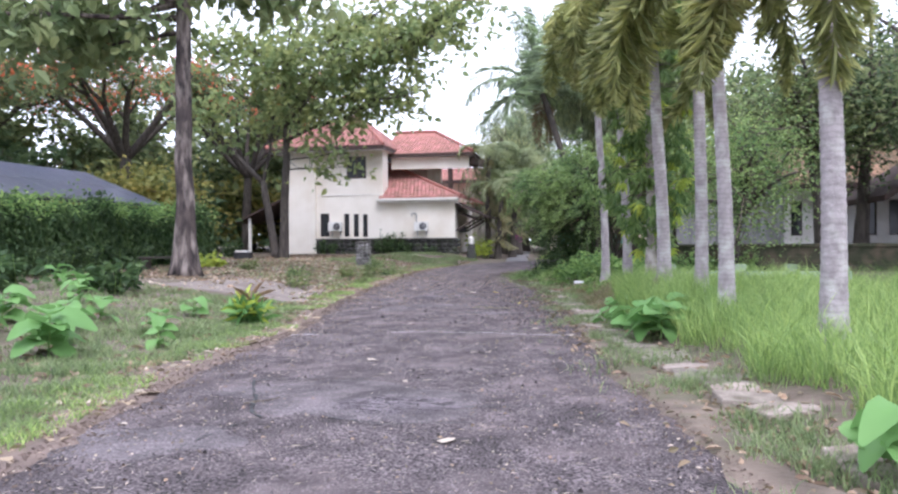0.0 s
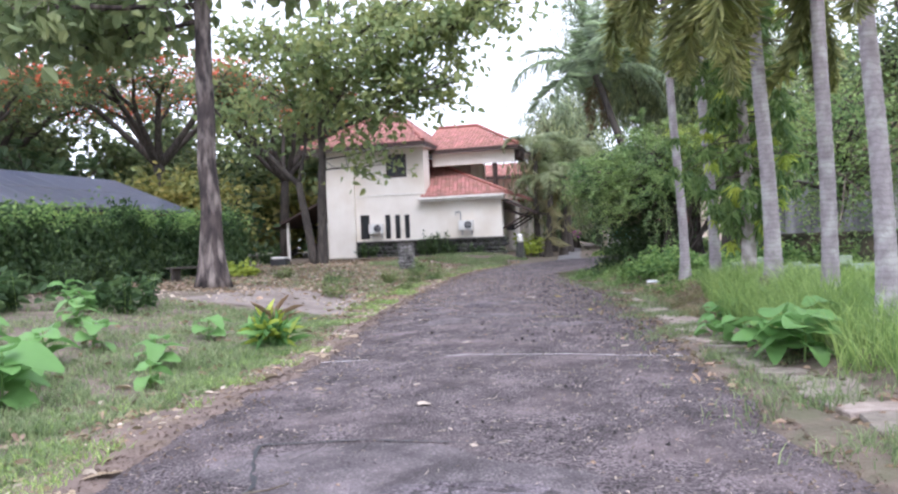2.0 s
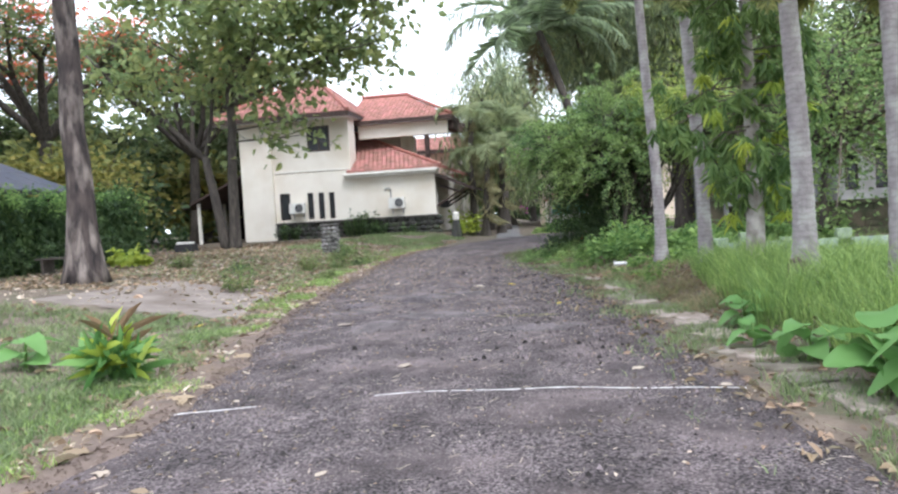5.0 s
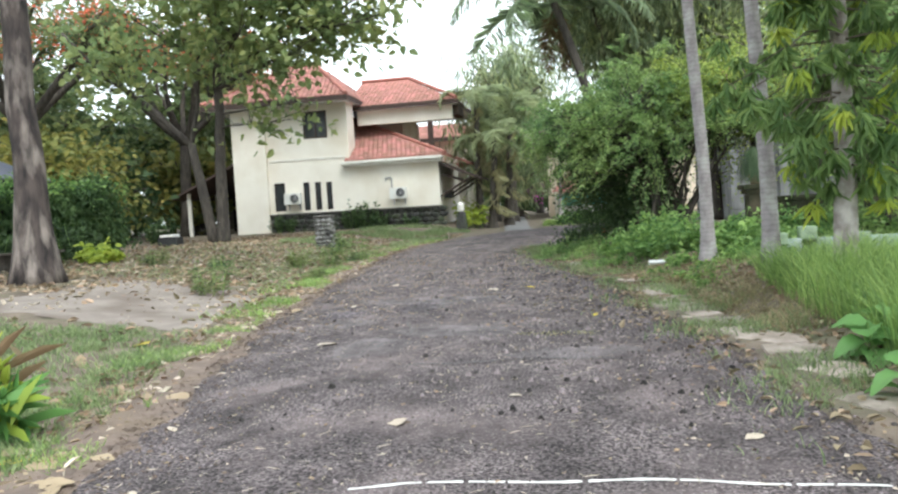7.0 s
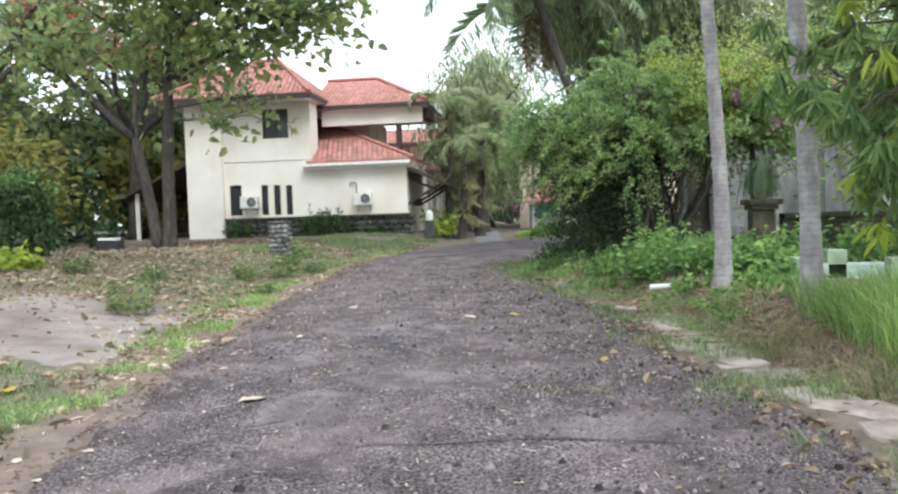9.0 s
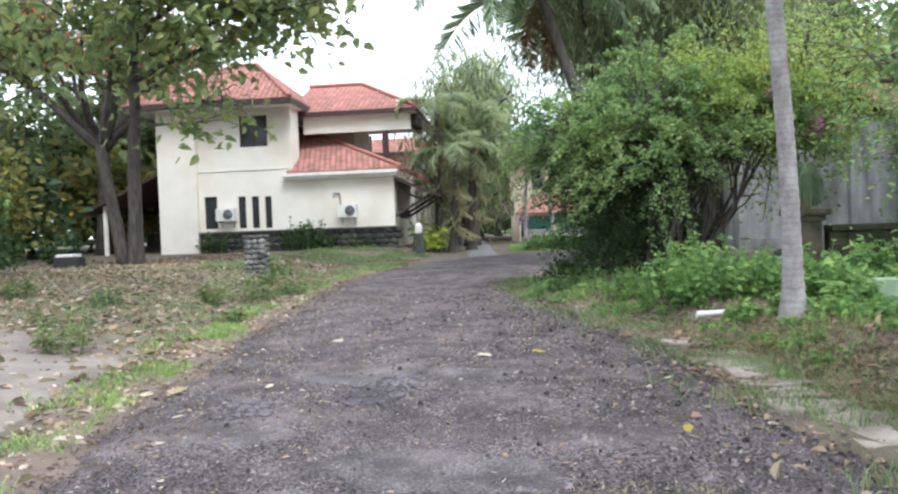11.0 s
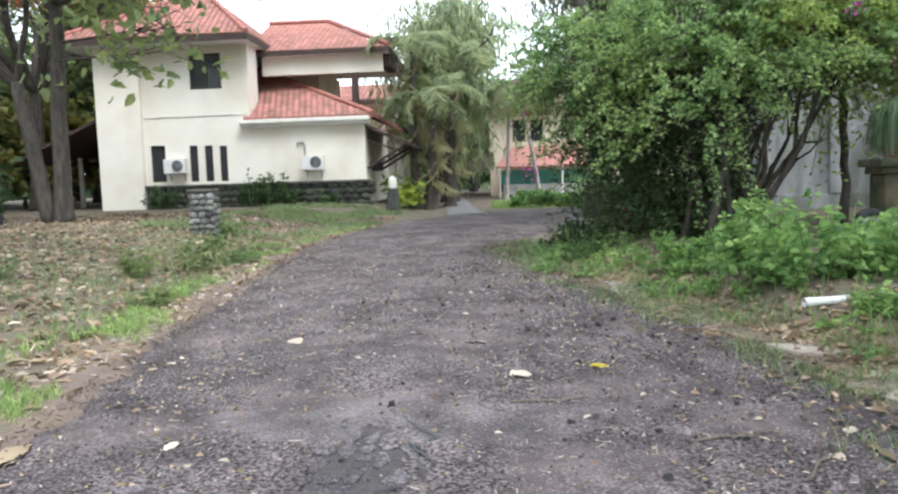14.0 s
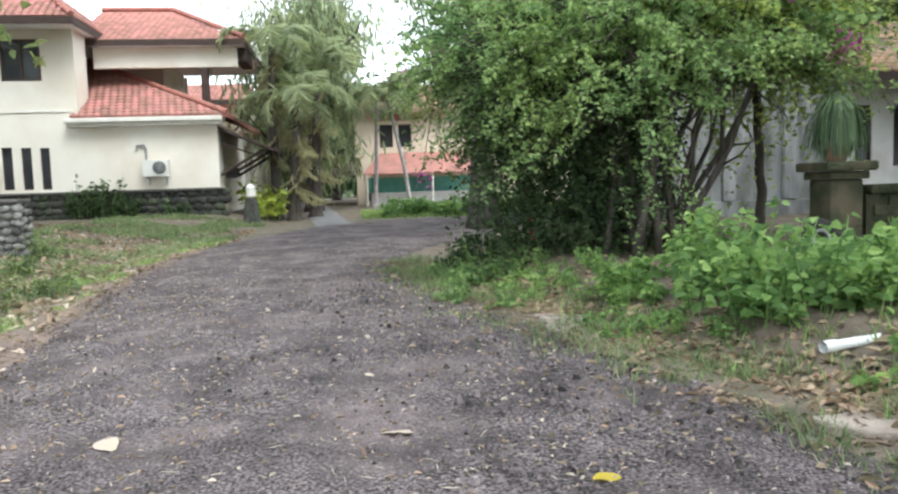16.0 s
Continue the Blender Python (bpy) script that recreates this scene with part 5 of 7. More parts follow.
# ---- shrubs and weeds ----
def flowering_shrub():
    b = on_ground(-0.3, 27.2, -0.05)
    t = thing("bougainvillea", "sprawling bougainvillea thicket with arching sprays and a few pink blooms", "shrub", tuple(b))
    rng = np.random.default_rng(201)
    wood, leaves, shoots, blooms = Buf(), [], [], []
    forks = []
    for k in range(15):
        a = k * 2.4 + rng.uniform(-0.4, 0.4)
        s = vec(rng.normal(0.2, 0.45), rng.normal(0, 0.35), 0)
        e = vec(s[0] + 1.25 * math.cos(a) * rng.uniform(0.5, 1.1), s[1] + 0.95 * math.sin(a), rng.uniform(1.9, 3.3))
        m = (s + e) / 2 + vec(-0.25 * math.cos(a), -0.2 * math.sin(a), 0.35) + rng.normal(size=3) * 0.12
        u = np.linspace(0, 1, 9)[:, None]
        pts = (1 - u) ** 2 * s + 2 * u * (1 - u) * m + u ** 2 * e
        wood.tube(pts, np.linspace(rng.uniform(0.035, 0.075), 0.018, 9), 7)
        forks += list(pts[4:])
    # bare crooked limbs in the opening on the wall side
    for q in ((1.55, -0.2, 2.7), (2.3, 0.1, 2.95), (1.1, -0.6, 2.5), (2.0, -0.5, 3.2), (1.75, 0.5, 2.3)):
        s, e = vec(0.55 + rng.uniform(-0.2, 0.2), rng.uniform(-0.2, 0.2), 0), vec(*q)
        m = s * 0.45 + e * 0.55 + vec(rng.uniform(-0.1, 0.3), 0, -0.25)
        pts = [s, (s + m) / 2 + rng.normal(size=3) * 0.1, m, (m + e) / 2 + rng.normal(size=3) * 0.12, e]
        wood.tube(pts, [0.06, 0.05, 0.042, 0.03, 0.016], 7)
        for f in (2, 3):
            w = pts[f] + rng.normal(size=3) * 0.35 + [0.15, 0, 0.35]
            wood.tube([pts[f], (pts[f] + w) / 2 + rng.normal(size=3) * 0.06, w], [0.02, 0.014, 0.006], 5)
        forks += pts[3:]
    forks = np.array(forks)
    # arching sprays over a lumpy dome, open below on the wall side
    k = 0
    while k < 1250:
        a = rng.uniform(0, 2 * math.pi)
        lobe = rng.random()
        el = math.asin(rng.uniform(-0.42, 1.0))
        lump = 0.84 + 0.3 * noise.noise((math.cos(a) * 1.9, math.sin(a) * 1.9, el * 2.2)) + rng.uniform(-0.3, 0.14)
        if lobe < 0.32:
            c = vec(1.75 + 1.5 * math.cos(a) * math.cos(el) * lump, 0.3 + 1.3 * math.sin(a) * math.cos(el) * lump, 2.9 + 1.2 * math.sin(el) * lump)
        elif lobe < 0.45:
            c = vec(-1.75 + 0.95 * math.cos(a) * math.cos(el) * lump, 0.2 + 1.0 * math.sin(a) * math.cos(el) * lump, 2.7 + 1.0 * math.sin(el) * lump)
        else:
            c = vec(1.85 * math.cos(a) * math.cos(el) * lump, 1.6 * math.sin(a) * math.cos(el) * lump, 2.05 + 2.5 * math.sin(el) * lump)
        if c[0] > 0.6 and c[2] < 2.6 + rng.uniform(-0.2, 0.3) or c[2] < 1.5 + 0.75 * rng.random() and rng.random() < 0.85:
            continue
        k += 1
        out = unit(vec(math.cos(a) * 1.1, math.sin(a), 0.75 * math.sin(el) + 0.25) + rng.normal(size=3) * 0.5)
        ln = rng.uniform(0.45, 1.15)
        u = np.linspace(0, 1, 6)[:, None]
        pts = c + out * u * ln - vec(0, 0, 1) * u ** 2 * ln * rng.uniform(0.3, 0.75)
        if k % 2 == 0:
            f = forks[np.argmin(np.linalg.norm(forks - c, axis=1))]
            wood.tube([f, (f + c) / 2 + rng.normal(size=3) * 0.12, c], [0.014, 0.011, 0.009], 4, cap=False)
        wood.tube(pts, np.linspace(0.009, 0.003, 6), 4, cap=False)
        n = int(60 * ln) + 10
        w = rng.uniform(0, 5, n)
        i = np.minimum(w.astype(int), 4)
        q = pts[i] + (pts[i + 1] - pts[i]) * (w - i)[:, None]
        (shoots if c[2] > 3.1 and c[0] > 0.2 and rng.random() < 0.75 else leaves).append(q + rng.normal(size=(n, 3)) * [0.045, 0.045, 0.03])
        if c[2] > 2.6 and rng.random() < 0.035 and (c[0] < -1.0 or c[0] > 1.4):
            blooms.append(pts[-1])
    part("stem_growth", wood, M_BARK, t, smooth=True)
    part("foliage", leaf_cloud(Buf(), np.concatenate(leaves), 0.015, 1, 0.072, 0.042, droop=0.25, flat=0.6, upbias=1.4), M_BOUG, t)
    part("young_foliage", leaf_cloud(Buf(), np.concatenate(shoots), 0.015, 1, 0.075, 0.045, droop=0.25, flat=0.6, upbias=1.4), M_YELLOWGREEN, t, "yellow-green young top growth")
    # core leaves take a darker leaf colour to paint in the thicket's shade
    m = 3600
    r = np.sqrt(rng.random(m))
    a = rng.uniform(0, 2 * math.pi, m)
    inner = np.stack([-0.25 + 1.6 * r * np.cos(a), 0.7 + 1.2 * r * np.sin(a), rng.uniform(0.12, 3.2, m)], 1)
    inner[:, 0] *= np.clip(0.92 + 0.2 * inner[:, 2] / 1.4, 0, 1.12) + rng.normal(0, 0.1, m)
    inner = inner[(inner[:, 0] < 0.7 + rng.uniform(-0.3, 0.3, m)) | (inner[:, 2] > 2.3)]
    part("inner_foliage", leaf_cloud(Buf(), inner, 0.2, 10, 0.075, 0.042), M_DARK, t, "inner leaves coloured darker to stand for shade")
    part("blossoms", leaf_cloud(Buf(), np.array(blooms), 0.08, 26, 0.055, 0.05), M_PINK, t, "pink papery blooms")


flowering_shrub()


def weed_clump(name, label, spots, height, leaf, material, per=9, group="", stem=M_WEED, spread=0.16, category="weeds"):
    """Upright stems with leaves all along them."""
    for x, y, s in spots:
        b = on_ground(x, y, -0.02)
        t = thing(name, label, category, tuple(b), group=group)
        w, f = Buf(), Buf()
        for k in range(int(7 * s) + 3):
            a = R.uniform(0, 2 * math.pi)
            h = height * s * R.uniform(0.55, 1.1)
            o = vec(math.cos(a), math.sin(a), 0) * R.uniform(0.02, spread * 2.2) * s
            e = o + vec(math.cos(a) * 0.25 * h, math.sin(a) * 0.25 * h, h)
            w.tube([o, (o + e) / 2 + [0, 0, 0.04], e], [0.007, 0.006, 0.004], 4, cap=False)
            n = per
            u = R.uniform(0.2, 1.0, n)[:, None]
            c = o + (e - o) * u
            d = rand_dirs(n, 0.0, 0.35)
            f.leaves(c + d * 0.02, d, rand_dirs(n, 1.6, 0.6), leaf[0] * R.uniform(0.6, 1.1, n), leaf[1] * R.uniform(0.7, 1.1, n), droop=0.25)
        part("stem_growth", w, stem, t)
        part("foliage", f, material, t)


spots = []
rw = np.random.default_rng(202)
while len(spots) < 42:
    x, y = rw.uniform(-1.5, 4.6), rw.uniform(20.9, 24.7)
    if x > -1.1 + (23.4 - y) * 0.28 and math.hypot(x - 0.1, y - 20.85) > 0.4 and not (x > 1.0 and y < 22.2) and not (-1.3 < x < 0.45 and y < 22.5) and (x < 1.2 or rw.random() < 0.3):
        spots.append((x, y, rw.choice([0.4, 0.6, 0.8, 1.0, 1.3, 1.7])))
weed_clump("weed", "lush green broad-leaved weeds", spots, 0.45, (0.13, 0.1), M_WEED, per=17, group="weeds below the wall")
weed_clump("weed", "low green weeds at the lane side", [(rw.uniform(-3.0, -1.5), rw.uniform(25.0, 28.8), rw.uniform(0.4, 0.75)) for k in range(16)], 0.45, (0.11, 0.06), M_BOUG, per=12, group="weeds under the bougainvillea")
weed_clump("weed", "low green weeds beside the wall", [(-2.55, 28.4, 0.7), (-2.3, 28.9, 0.8), (-2.1, 28.2, 0.9)], 0.6, (0.12, 0.07), M_DARK, per=16, group="weeds under the bougainvillea")
weed_clump("weed", "low straggling weeds on the lane edge", [(float(right_x(q)) + rw.uniform(0.25, 1.9), q, rw.uniform(0.25, 0.7)) for q in np.concatenate([rw.uniform(18.6, 20.6, 8), rw.uniform(22.6, 28, 24)])], 0.36, (0.08, 0.045), M_WEED, per=12, group="weeds under the bougainvillea")
weed_clump("weed", "small low weeds on the bank by the pipe", [(rw.uniform(-0.75, 1.2), rw.uniform(20.2, 21.5), rw.uniform(0.25, 0.6)) for k in range(26)] + [(rw.uniform(0.35, 1.6), rw.uniform(21.7, 22.6), rw.uniform(0.6, 1.2)) for k in range(9)], 0.42, (0.1, 0.07), M_WEED, per=15, group="weeds below the wall")
weed_clump("weed", "bright weeds on the far verge", [(rw.uniform(-2.9, 3.5), rw.uniform(44.2, 46.5), rw.uniform(0.8, 1.5)) for k in range(30)], 0.55, (0.22, 0.14), M_WEED, per=13, group="far verge weeds")
weed_clump("weed", "grey-green tufted weeds on the bare soil", [(-8.9, 20.6, 1.1), (-8.6, 26.5, 1.0), (-8.2, 27.6, 0.9), (-9.2, 25.9, 0.9), (-7.9, 23.5, 0.5), (-10.6, 24.6, 0.7), (-9.6, 29.8, 0.8), (-9.9, 31.9, 0.9), (-12.4, 24.6, 0.8)], 0.55, (0.16, 0.035), M_FINE, per=22, group="weed tufts")
weed_clump("weed", "dark leafy undergrowth by the hedge", [(-17.0 + rw.normal(0, 0.5), rw.uniform(14, 30), rw.uniform(0.9, 1.7)) for k in range(26)], 0.7, (0.2, 0.12), M_DARK, per=15, group="undergrowth")
weed_clump("weed", "leafy undergrowth behind the trees", [(rw.uniform(-27, -18.6), rw.uniform(31, 38), rw.uniform(0.9, 1.6)) for k in range(34)], 0.85, (0.2, 0.12), M_DARK, per=15, group="undergrowth")
weed_clump("weed", "rank leafy undergrowth at the lawn's end", [(rw.uniform(-16.5, -10.5), rw.uniform(8, 15.5), rw.uniform(0.8, 1.5)) for k in range(30)], 0.6, (0.26, 0.16), M_HEDGE, per=11, group="undergrowth")
weed_clump("weed", "climbing weeds against the plinth", [(-13.0, 42.7, 1.5), (-12.6, 42.75, 1.9), (-12.2, 42.7, 1.4), (-11.4, 42.7, 1.0), (-16.6, 42.6, 1.2), (-16.1, 42.6, 1.0), (-10.0, 42.7, 0.8)], 0.75, (0.16, 0.1), M_DARK, per=20, group="weeds at the plinth")
weed_clump("weed", "bright yellow-green leafy plant", [(-14.4, 25.5, 0.9), (-7.1, 44.2, 1.6), (-7.6, 45.4, 1.9), (-15.3, 26.2, 0.7)], 0.7, (0.3, 0.18), M_YOUNG, per=10, group="bright plants")


def broad_plant(x, y, s, n=9, material=M_BROAD, label="young teak sapling with very large green leaves"):
    """A sapling with opposite pairs of very large, ribbed leaves."""
    b = on_ground(x, y, -0.02)
    t = thing("teak_sapling", label, "plant", tuple(b), group="saplings on the verge")
    part("stem", Buf().tube([(0, 0, 0), (0.02, 0, 0.25 * s), (0.0, 0.03, 0.5 * s)], [0.016, 0.013, 0.008], 7), M_WEED, t)
    for k in range(n):
        z = (0.12 + 0.4 * k / n) * s
        a = k * 2.4 + R.uniform(-0.3, 0.3)
        L, W = s * R.uniform(0.3, 0.46), s * R.uniform(0.25, 0.38)
        u = np.linspace(0, 1, 8)
        prof = np.sin(np.clip(u, 0.03, 0.98) ** 0.75 * np.pi) ** 0.55 * W / 2
        rise = 0.4 * u - 0.9 * u ** 2 * R.uniform(0.5, 1.2)
        v = []
        for i in range(8):
            for g in (-1, -0.5, 0, 0.5, 1):
                ripple = 0.012 * math.sin(u[i] * 26) * abs(g) * s
                v.append((u[i] * L + 0.02, g * prof[i], rise[i] * L + abs(g) * 0.22 * prof[i] + ripple))
        m = Matrix.Translation((0, 0, z)) @ Euler((R.uniform(-0.4, 0.4), R.uniform(-0.4, 0.25), a)).to_matrix().to_4x4()
        v = [m @ Vector(p) for p in v]
        q = [(i * 5 + j, i * 5 + j + 1, i * 5 + j + 6, i * 5 + j + 5) for i in range(7) for j in range(4)]
        part("leaf", Buf().add(v, q), material, t, smooth=True)


for x, y, s, n in [(-6.75, 8.0, 1.15, 11), (-6.7, 10.2, 0.85, 7), (-7.4, 8.9, 0.9, 8), (-8.2, 10.9, 0.8, 7), (-8.9, 9.6, 1.0, 9), (-7.1, 6.5, 1.0, 8), (-9.8, 12.4, 0.9, 8), (-11.2, 14.2, 0.9, 8), (-12.9, 15.6, 1.0, 9), (-7.5, 12.6, 0.8, 6),
                   (0.55, 11.3, 1.0, 12), (0.8, 10.9, 1.05, 12), (0.95, 11.7, 0.9, 9), (0.35, 12.4, 0.75, 8), (0.2, 14.2, 0.7, 10), (0.5, 14.7, 0.6, 8), (-9.2, 7.6, 1.3, 9), (-10.6, 10.4, 1.3, 9), (-8.0, 7.4, 1.3, 10), (-8.6, 8.6, 1.2, 10), (-9.6, 8.8, 1.2, 9), (-7.9, 9.7, 0.9, 7), (-11.6, 11.6, 1.2, 9), (-6.1, 9.3, 0.6, 6), (1.78, 4.9, 0.95, 8), (0.05, 13.1, 0.6, 7)]:
    broad_plant(x, y, s, n)


def croton(x, y):
    b = on_ground(x, y, -0.02)
    t = thing("croton", "low bush of strappy green leaves with a browned top", "plant", tuple(b))
    for name, n, mm, z0, up in (("leaf_mass", 170, M_BROAD, 0.06, 0.8), ("yellowing_leaf_mass", 55, M_YOUNG, 0.12, 0.9), ("browned_leaf_mass", 10, M_DEADF, 0.26, 1.1)):
        c = np.stack([R.normal(0, 0.1, n), R.normal(0, 0.1, n), z0 + R.uniform(0, 0.25, n)], 1)
        part(name, Buf().leaves(c, rand_dirs(n, up, 0.4), rand_dirs(n, 1.2, 0.5), R.uniform(0.24, 0.46, n), R.uniform(0.045, 0.075, n), droop=0.45), mm, t)


croton(-6.25, 12.3)
weed_clump("dead_fern", "reddish-brown dried fern at the slab edge", [(-0.62, 19.9, 0.45)], 0.35, (0.16, 0.03), M_DEADF, per=24, stem=M_TWIG, category="dry plant")


# ---- wall, pier and right-hand building ----
def garden_wall():
    w = thing("garden_wall", "low mossy masonry wall", "wall", kind="structure")
    part("body", Buf().box(2.4, 16, 25.75, 26.0, 0.1, 1.2), M_MOSS, w)
    part("coping", Buf().bevelbox(2.41, 16, 25.67, 26.08, 1.201, 1.32, 0.03), M_MOSS, w)
    part("footing", Buf().bevelbox(2.4, 16, 25.6, 25.749, 0.05, 0.62, 0.03), M_MOSS, w)
    for row in range(4):
        for i in range(34):
            x = 2.5 + i * 0.39 + (row % 2) * 0.2
            part("block", Buf().bevelbox(x, x + 0.385, 25.725, 25.76, 0.64 + row * 0.14, 0.765 + row * 0.14, 0.008), M_MOSS, w)
    p = thing("gate_pier", "mossy square pier with stepped cap", "gate pier", (1.98, 25.75, 0))
    part("shaft", Buf().bevelbox(-0.22, 0.22, -0.22, 0.22, 0.1, 1.4, 0.03), M_MOSS, p)
    part("base", Buf().bevelbox(-0.28, 0.28, -0.28, 0.28, 0.05, 0.7, 0.03), M_MOSS, p)
    part("cap", Buf().bevelbox(-0.27, 0.27, -0.27, 0.27, 1.401, 1.5, 0.02).bevelbox(-0.34, 0.34, -0.34, 0.34, 1.503, 1.62, 0.03), M_MOSS, p)
    pot = thing("potted_plant", "grassy ponytail plant in a pot on the pier", "potted plant", (1.98, 25.75, 1.62))
    part("pot", Buf().tube([(0, 0, 0), (0, 0, 0.05), (0, 0, 0.22), (0, 0, 0.25)], [0.11, 0.13, 0.16, 0.17], 16), M_TERRA, pot, smooth=True)
    n = 520
    a = R.uniform(0, 2 * np.pi, n)
    b = Buf()
    for k in range(n):
        r, h = R.uniform(0.14, 0.4), R.uniform(0.25, 0.62)
        c, s = math.cos(a[k]), math.sin(a[k])
        pts = np.array([(0.05 * c, 0.05 * s, 0.22), (r * 0.45 * c, r * 0.45 * s, 0.24 + h), (r * 0.9 * c, r * 0.9 * s, 0.24 + h * 0.7), (r * 1.08 * c, r * 1.08 * s, 0.2 + h * R.uniform(-0.4, 0.2))])
        w = vec(-s, c, 0) * 0.004
        b.add(np.concatenate([pts - w, pts + w]), [(0, 1, 5, 4), (1, 2, 6, 5), (2, 3, 7, 6)])
    part("leaf_mass", b, M_PONY, pot)


garden_wall()
round_tree(3.9, 23.6, 6.0, 1.7, 82, M_BOUG, leaf=(0.11, 0.06), name="shrub", label="tall leafy green shrub beside the mossy wall", low=0.42, per=20, tips=5.0, group="", girth=0.006)
round_tree(2.6, 28.6, 5.6, 1.8, 81, M_YELLOWGREEN, leaf=(0.085, 0.05), name="shrub", label="tall yellow-green shrub behind the pier", low=0.72, per=30, tips=6.0, group="", girth=0.008)


def distant_woods():
    n = 5200
    a = R.uniform(radians(18), radians(200), n)
    rad = R.uniform(84, 96, n)
    z = 7.5 * R.random(n) * (0.75 + 0.25 * np.sin(a * 31))
    c = np.stack([-8 + rad * np.cos(a), 5 + rad * np.sin(a), z + 0.4], 1)
    tagged(part("distant_woods", leaf_cloud(Buf(), c, 0.8, 3, 1.5, 0.9, flat=0.8), M_DARK), "dark green woods closing the distance", "woods", kind="stuff")


distant_woods()


def tyre():
    t = thing("tyre", "old black tyre with a dull rim leaning on the pier", "tyre", (1.45, 25.25, float(ground_z(1.45, 25.25)) + 0.26))
    t.rotation_euler = (radians(-12), 0, radians(8))
    th = np.linspace(0, 2 * np.pi, 29)
    part("rubber", Buf().tube(np.stack([0.2 * np.cos(th), 0 * th, 0.2 * np.sin(th)], 1), 0.065, 10, cap=False), M_RUBBER, t, smooth=True)
    part("rim", Buf().tube(np.stack([0.12 * np.cos(th), 0 * th, 0.12 * np.sin(th)], 1), 0.03, 8, cap=False), M_METAL, t, smooth=True)


tyre()


def side_building():
    h = thing("side_building", "single-storey white building with slit windows and clay roof", "building")
    y = 33.4
    holes = [(x, x + 0.45, 1.6, 3.05) for x in (7.75, 8.75, 10.6, 11.5, 12.9, 13.8)]
    b = Buf()
    wall_with_holes(b, 7.35, 16, 0.9, 3.75, y, 0.2, holes)
    part("white_wall", b, M_WHITEWALL, h)
    part("plinth", Buf().bevelbox(2.9, 16, y - 0.1, y + 0.19, 0.1, 0.9, 0.02), M_GREYWALL, h, "grey weathered plinth")
    part("grey_wall", Buf().box(2.9, 7.349, y, y + 0.2, 0.901, 4.1), M_GREYWALL, h, "grey weathered render wall")
    for x in (2.9, 4.4, 5.9, 7.15):
        part("pilaster", Buf().bevelbox(x, x + 0.3, y - 0.12, y - 0.001, 0.9, 4.0, 0.02), M_GREYWALL, h)
    part("side_wall", Buf().box(2.9, 3.1, y + 0.2, y + 7, 0.1, 4.1), M_GREYWALL, h)
    part("back_wall", Buf().box(3.1, 16, y + 6.8, y + 7, 0.1, 3.7), M_GREYWALL, h)
    # black sheet inside, painting the dark behind the slit windows
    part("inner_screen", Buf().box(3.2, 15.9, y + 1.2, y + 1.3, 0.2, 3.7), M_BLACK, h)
    for q in holes:
        slit_window(h, *q, y)
    r = Buf()
    slab_quad(r, [(7.3, y - 0.8, 3.7), (17, y - 0.8, 3.7), (17, y + 3.5, 5.7), (7.3, y + 3.5, 5.7)], 0.12)
    slab_quad(r, [(7.3, y + 3.5, 5.7), (17, y + 3.5, 5.7), (17, y + 7.6, 3.7), (7.3, y + 7.6, 3.7)], 0.12)
    ro = part("roof", r, M_OLDTILES, h, "faded orange-brown clay tile roof")
    tiled(ro, vec(7.3, y - 0.8, 3.7), vec(1, 0, 0), vec(0, 4.3, 2.0), 17, lambda k: (0, 9.6), False, field=M_OLDTILES)
    part("fascia", Buf().box(7.3, 17, y - 0.84, y - 0.81, 3.5, 3.7), M_BROWN, ro)
    # dark porch roof standing forward
    p = Buf()
    slab_quad(p, [(9.1, 26.8, 2.9), (12.9, 26.8, 5.3), (12.9, 32.5, 5.3), (9.1, 32.5, 2.9)], 0.2)
    slab_quad(p, [(12.9, 26.8, 5.3), (16.7, 26.8, 2.9), (16.7, 32.5, 2.9), (12.9, 32.5, 5.3)], 0.2)
    po = part("porch_roof", p, M_BROWN, h, "dark brown gabled porch roof")
    for x, yy in ((10.4, 27.3), (16, 27.3)):
        part("porch_post", Buf().bevelbox(x, x + 0.2, yy, yy + 0.2, 0.15, 3.35, 0.02), M_BROWN, po)
    part("porch_step", Buf().bevelbox(10.2, 16, 26.9, 28, 0.15, 1.1, 0.03), M_WHITEWALL, po, "white low porch wall")


side_building()


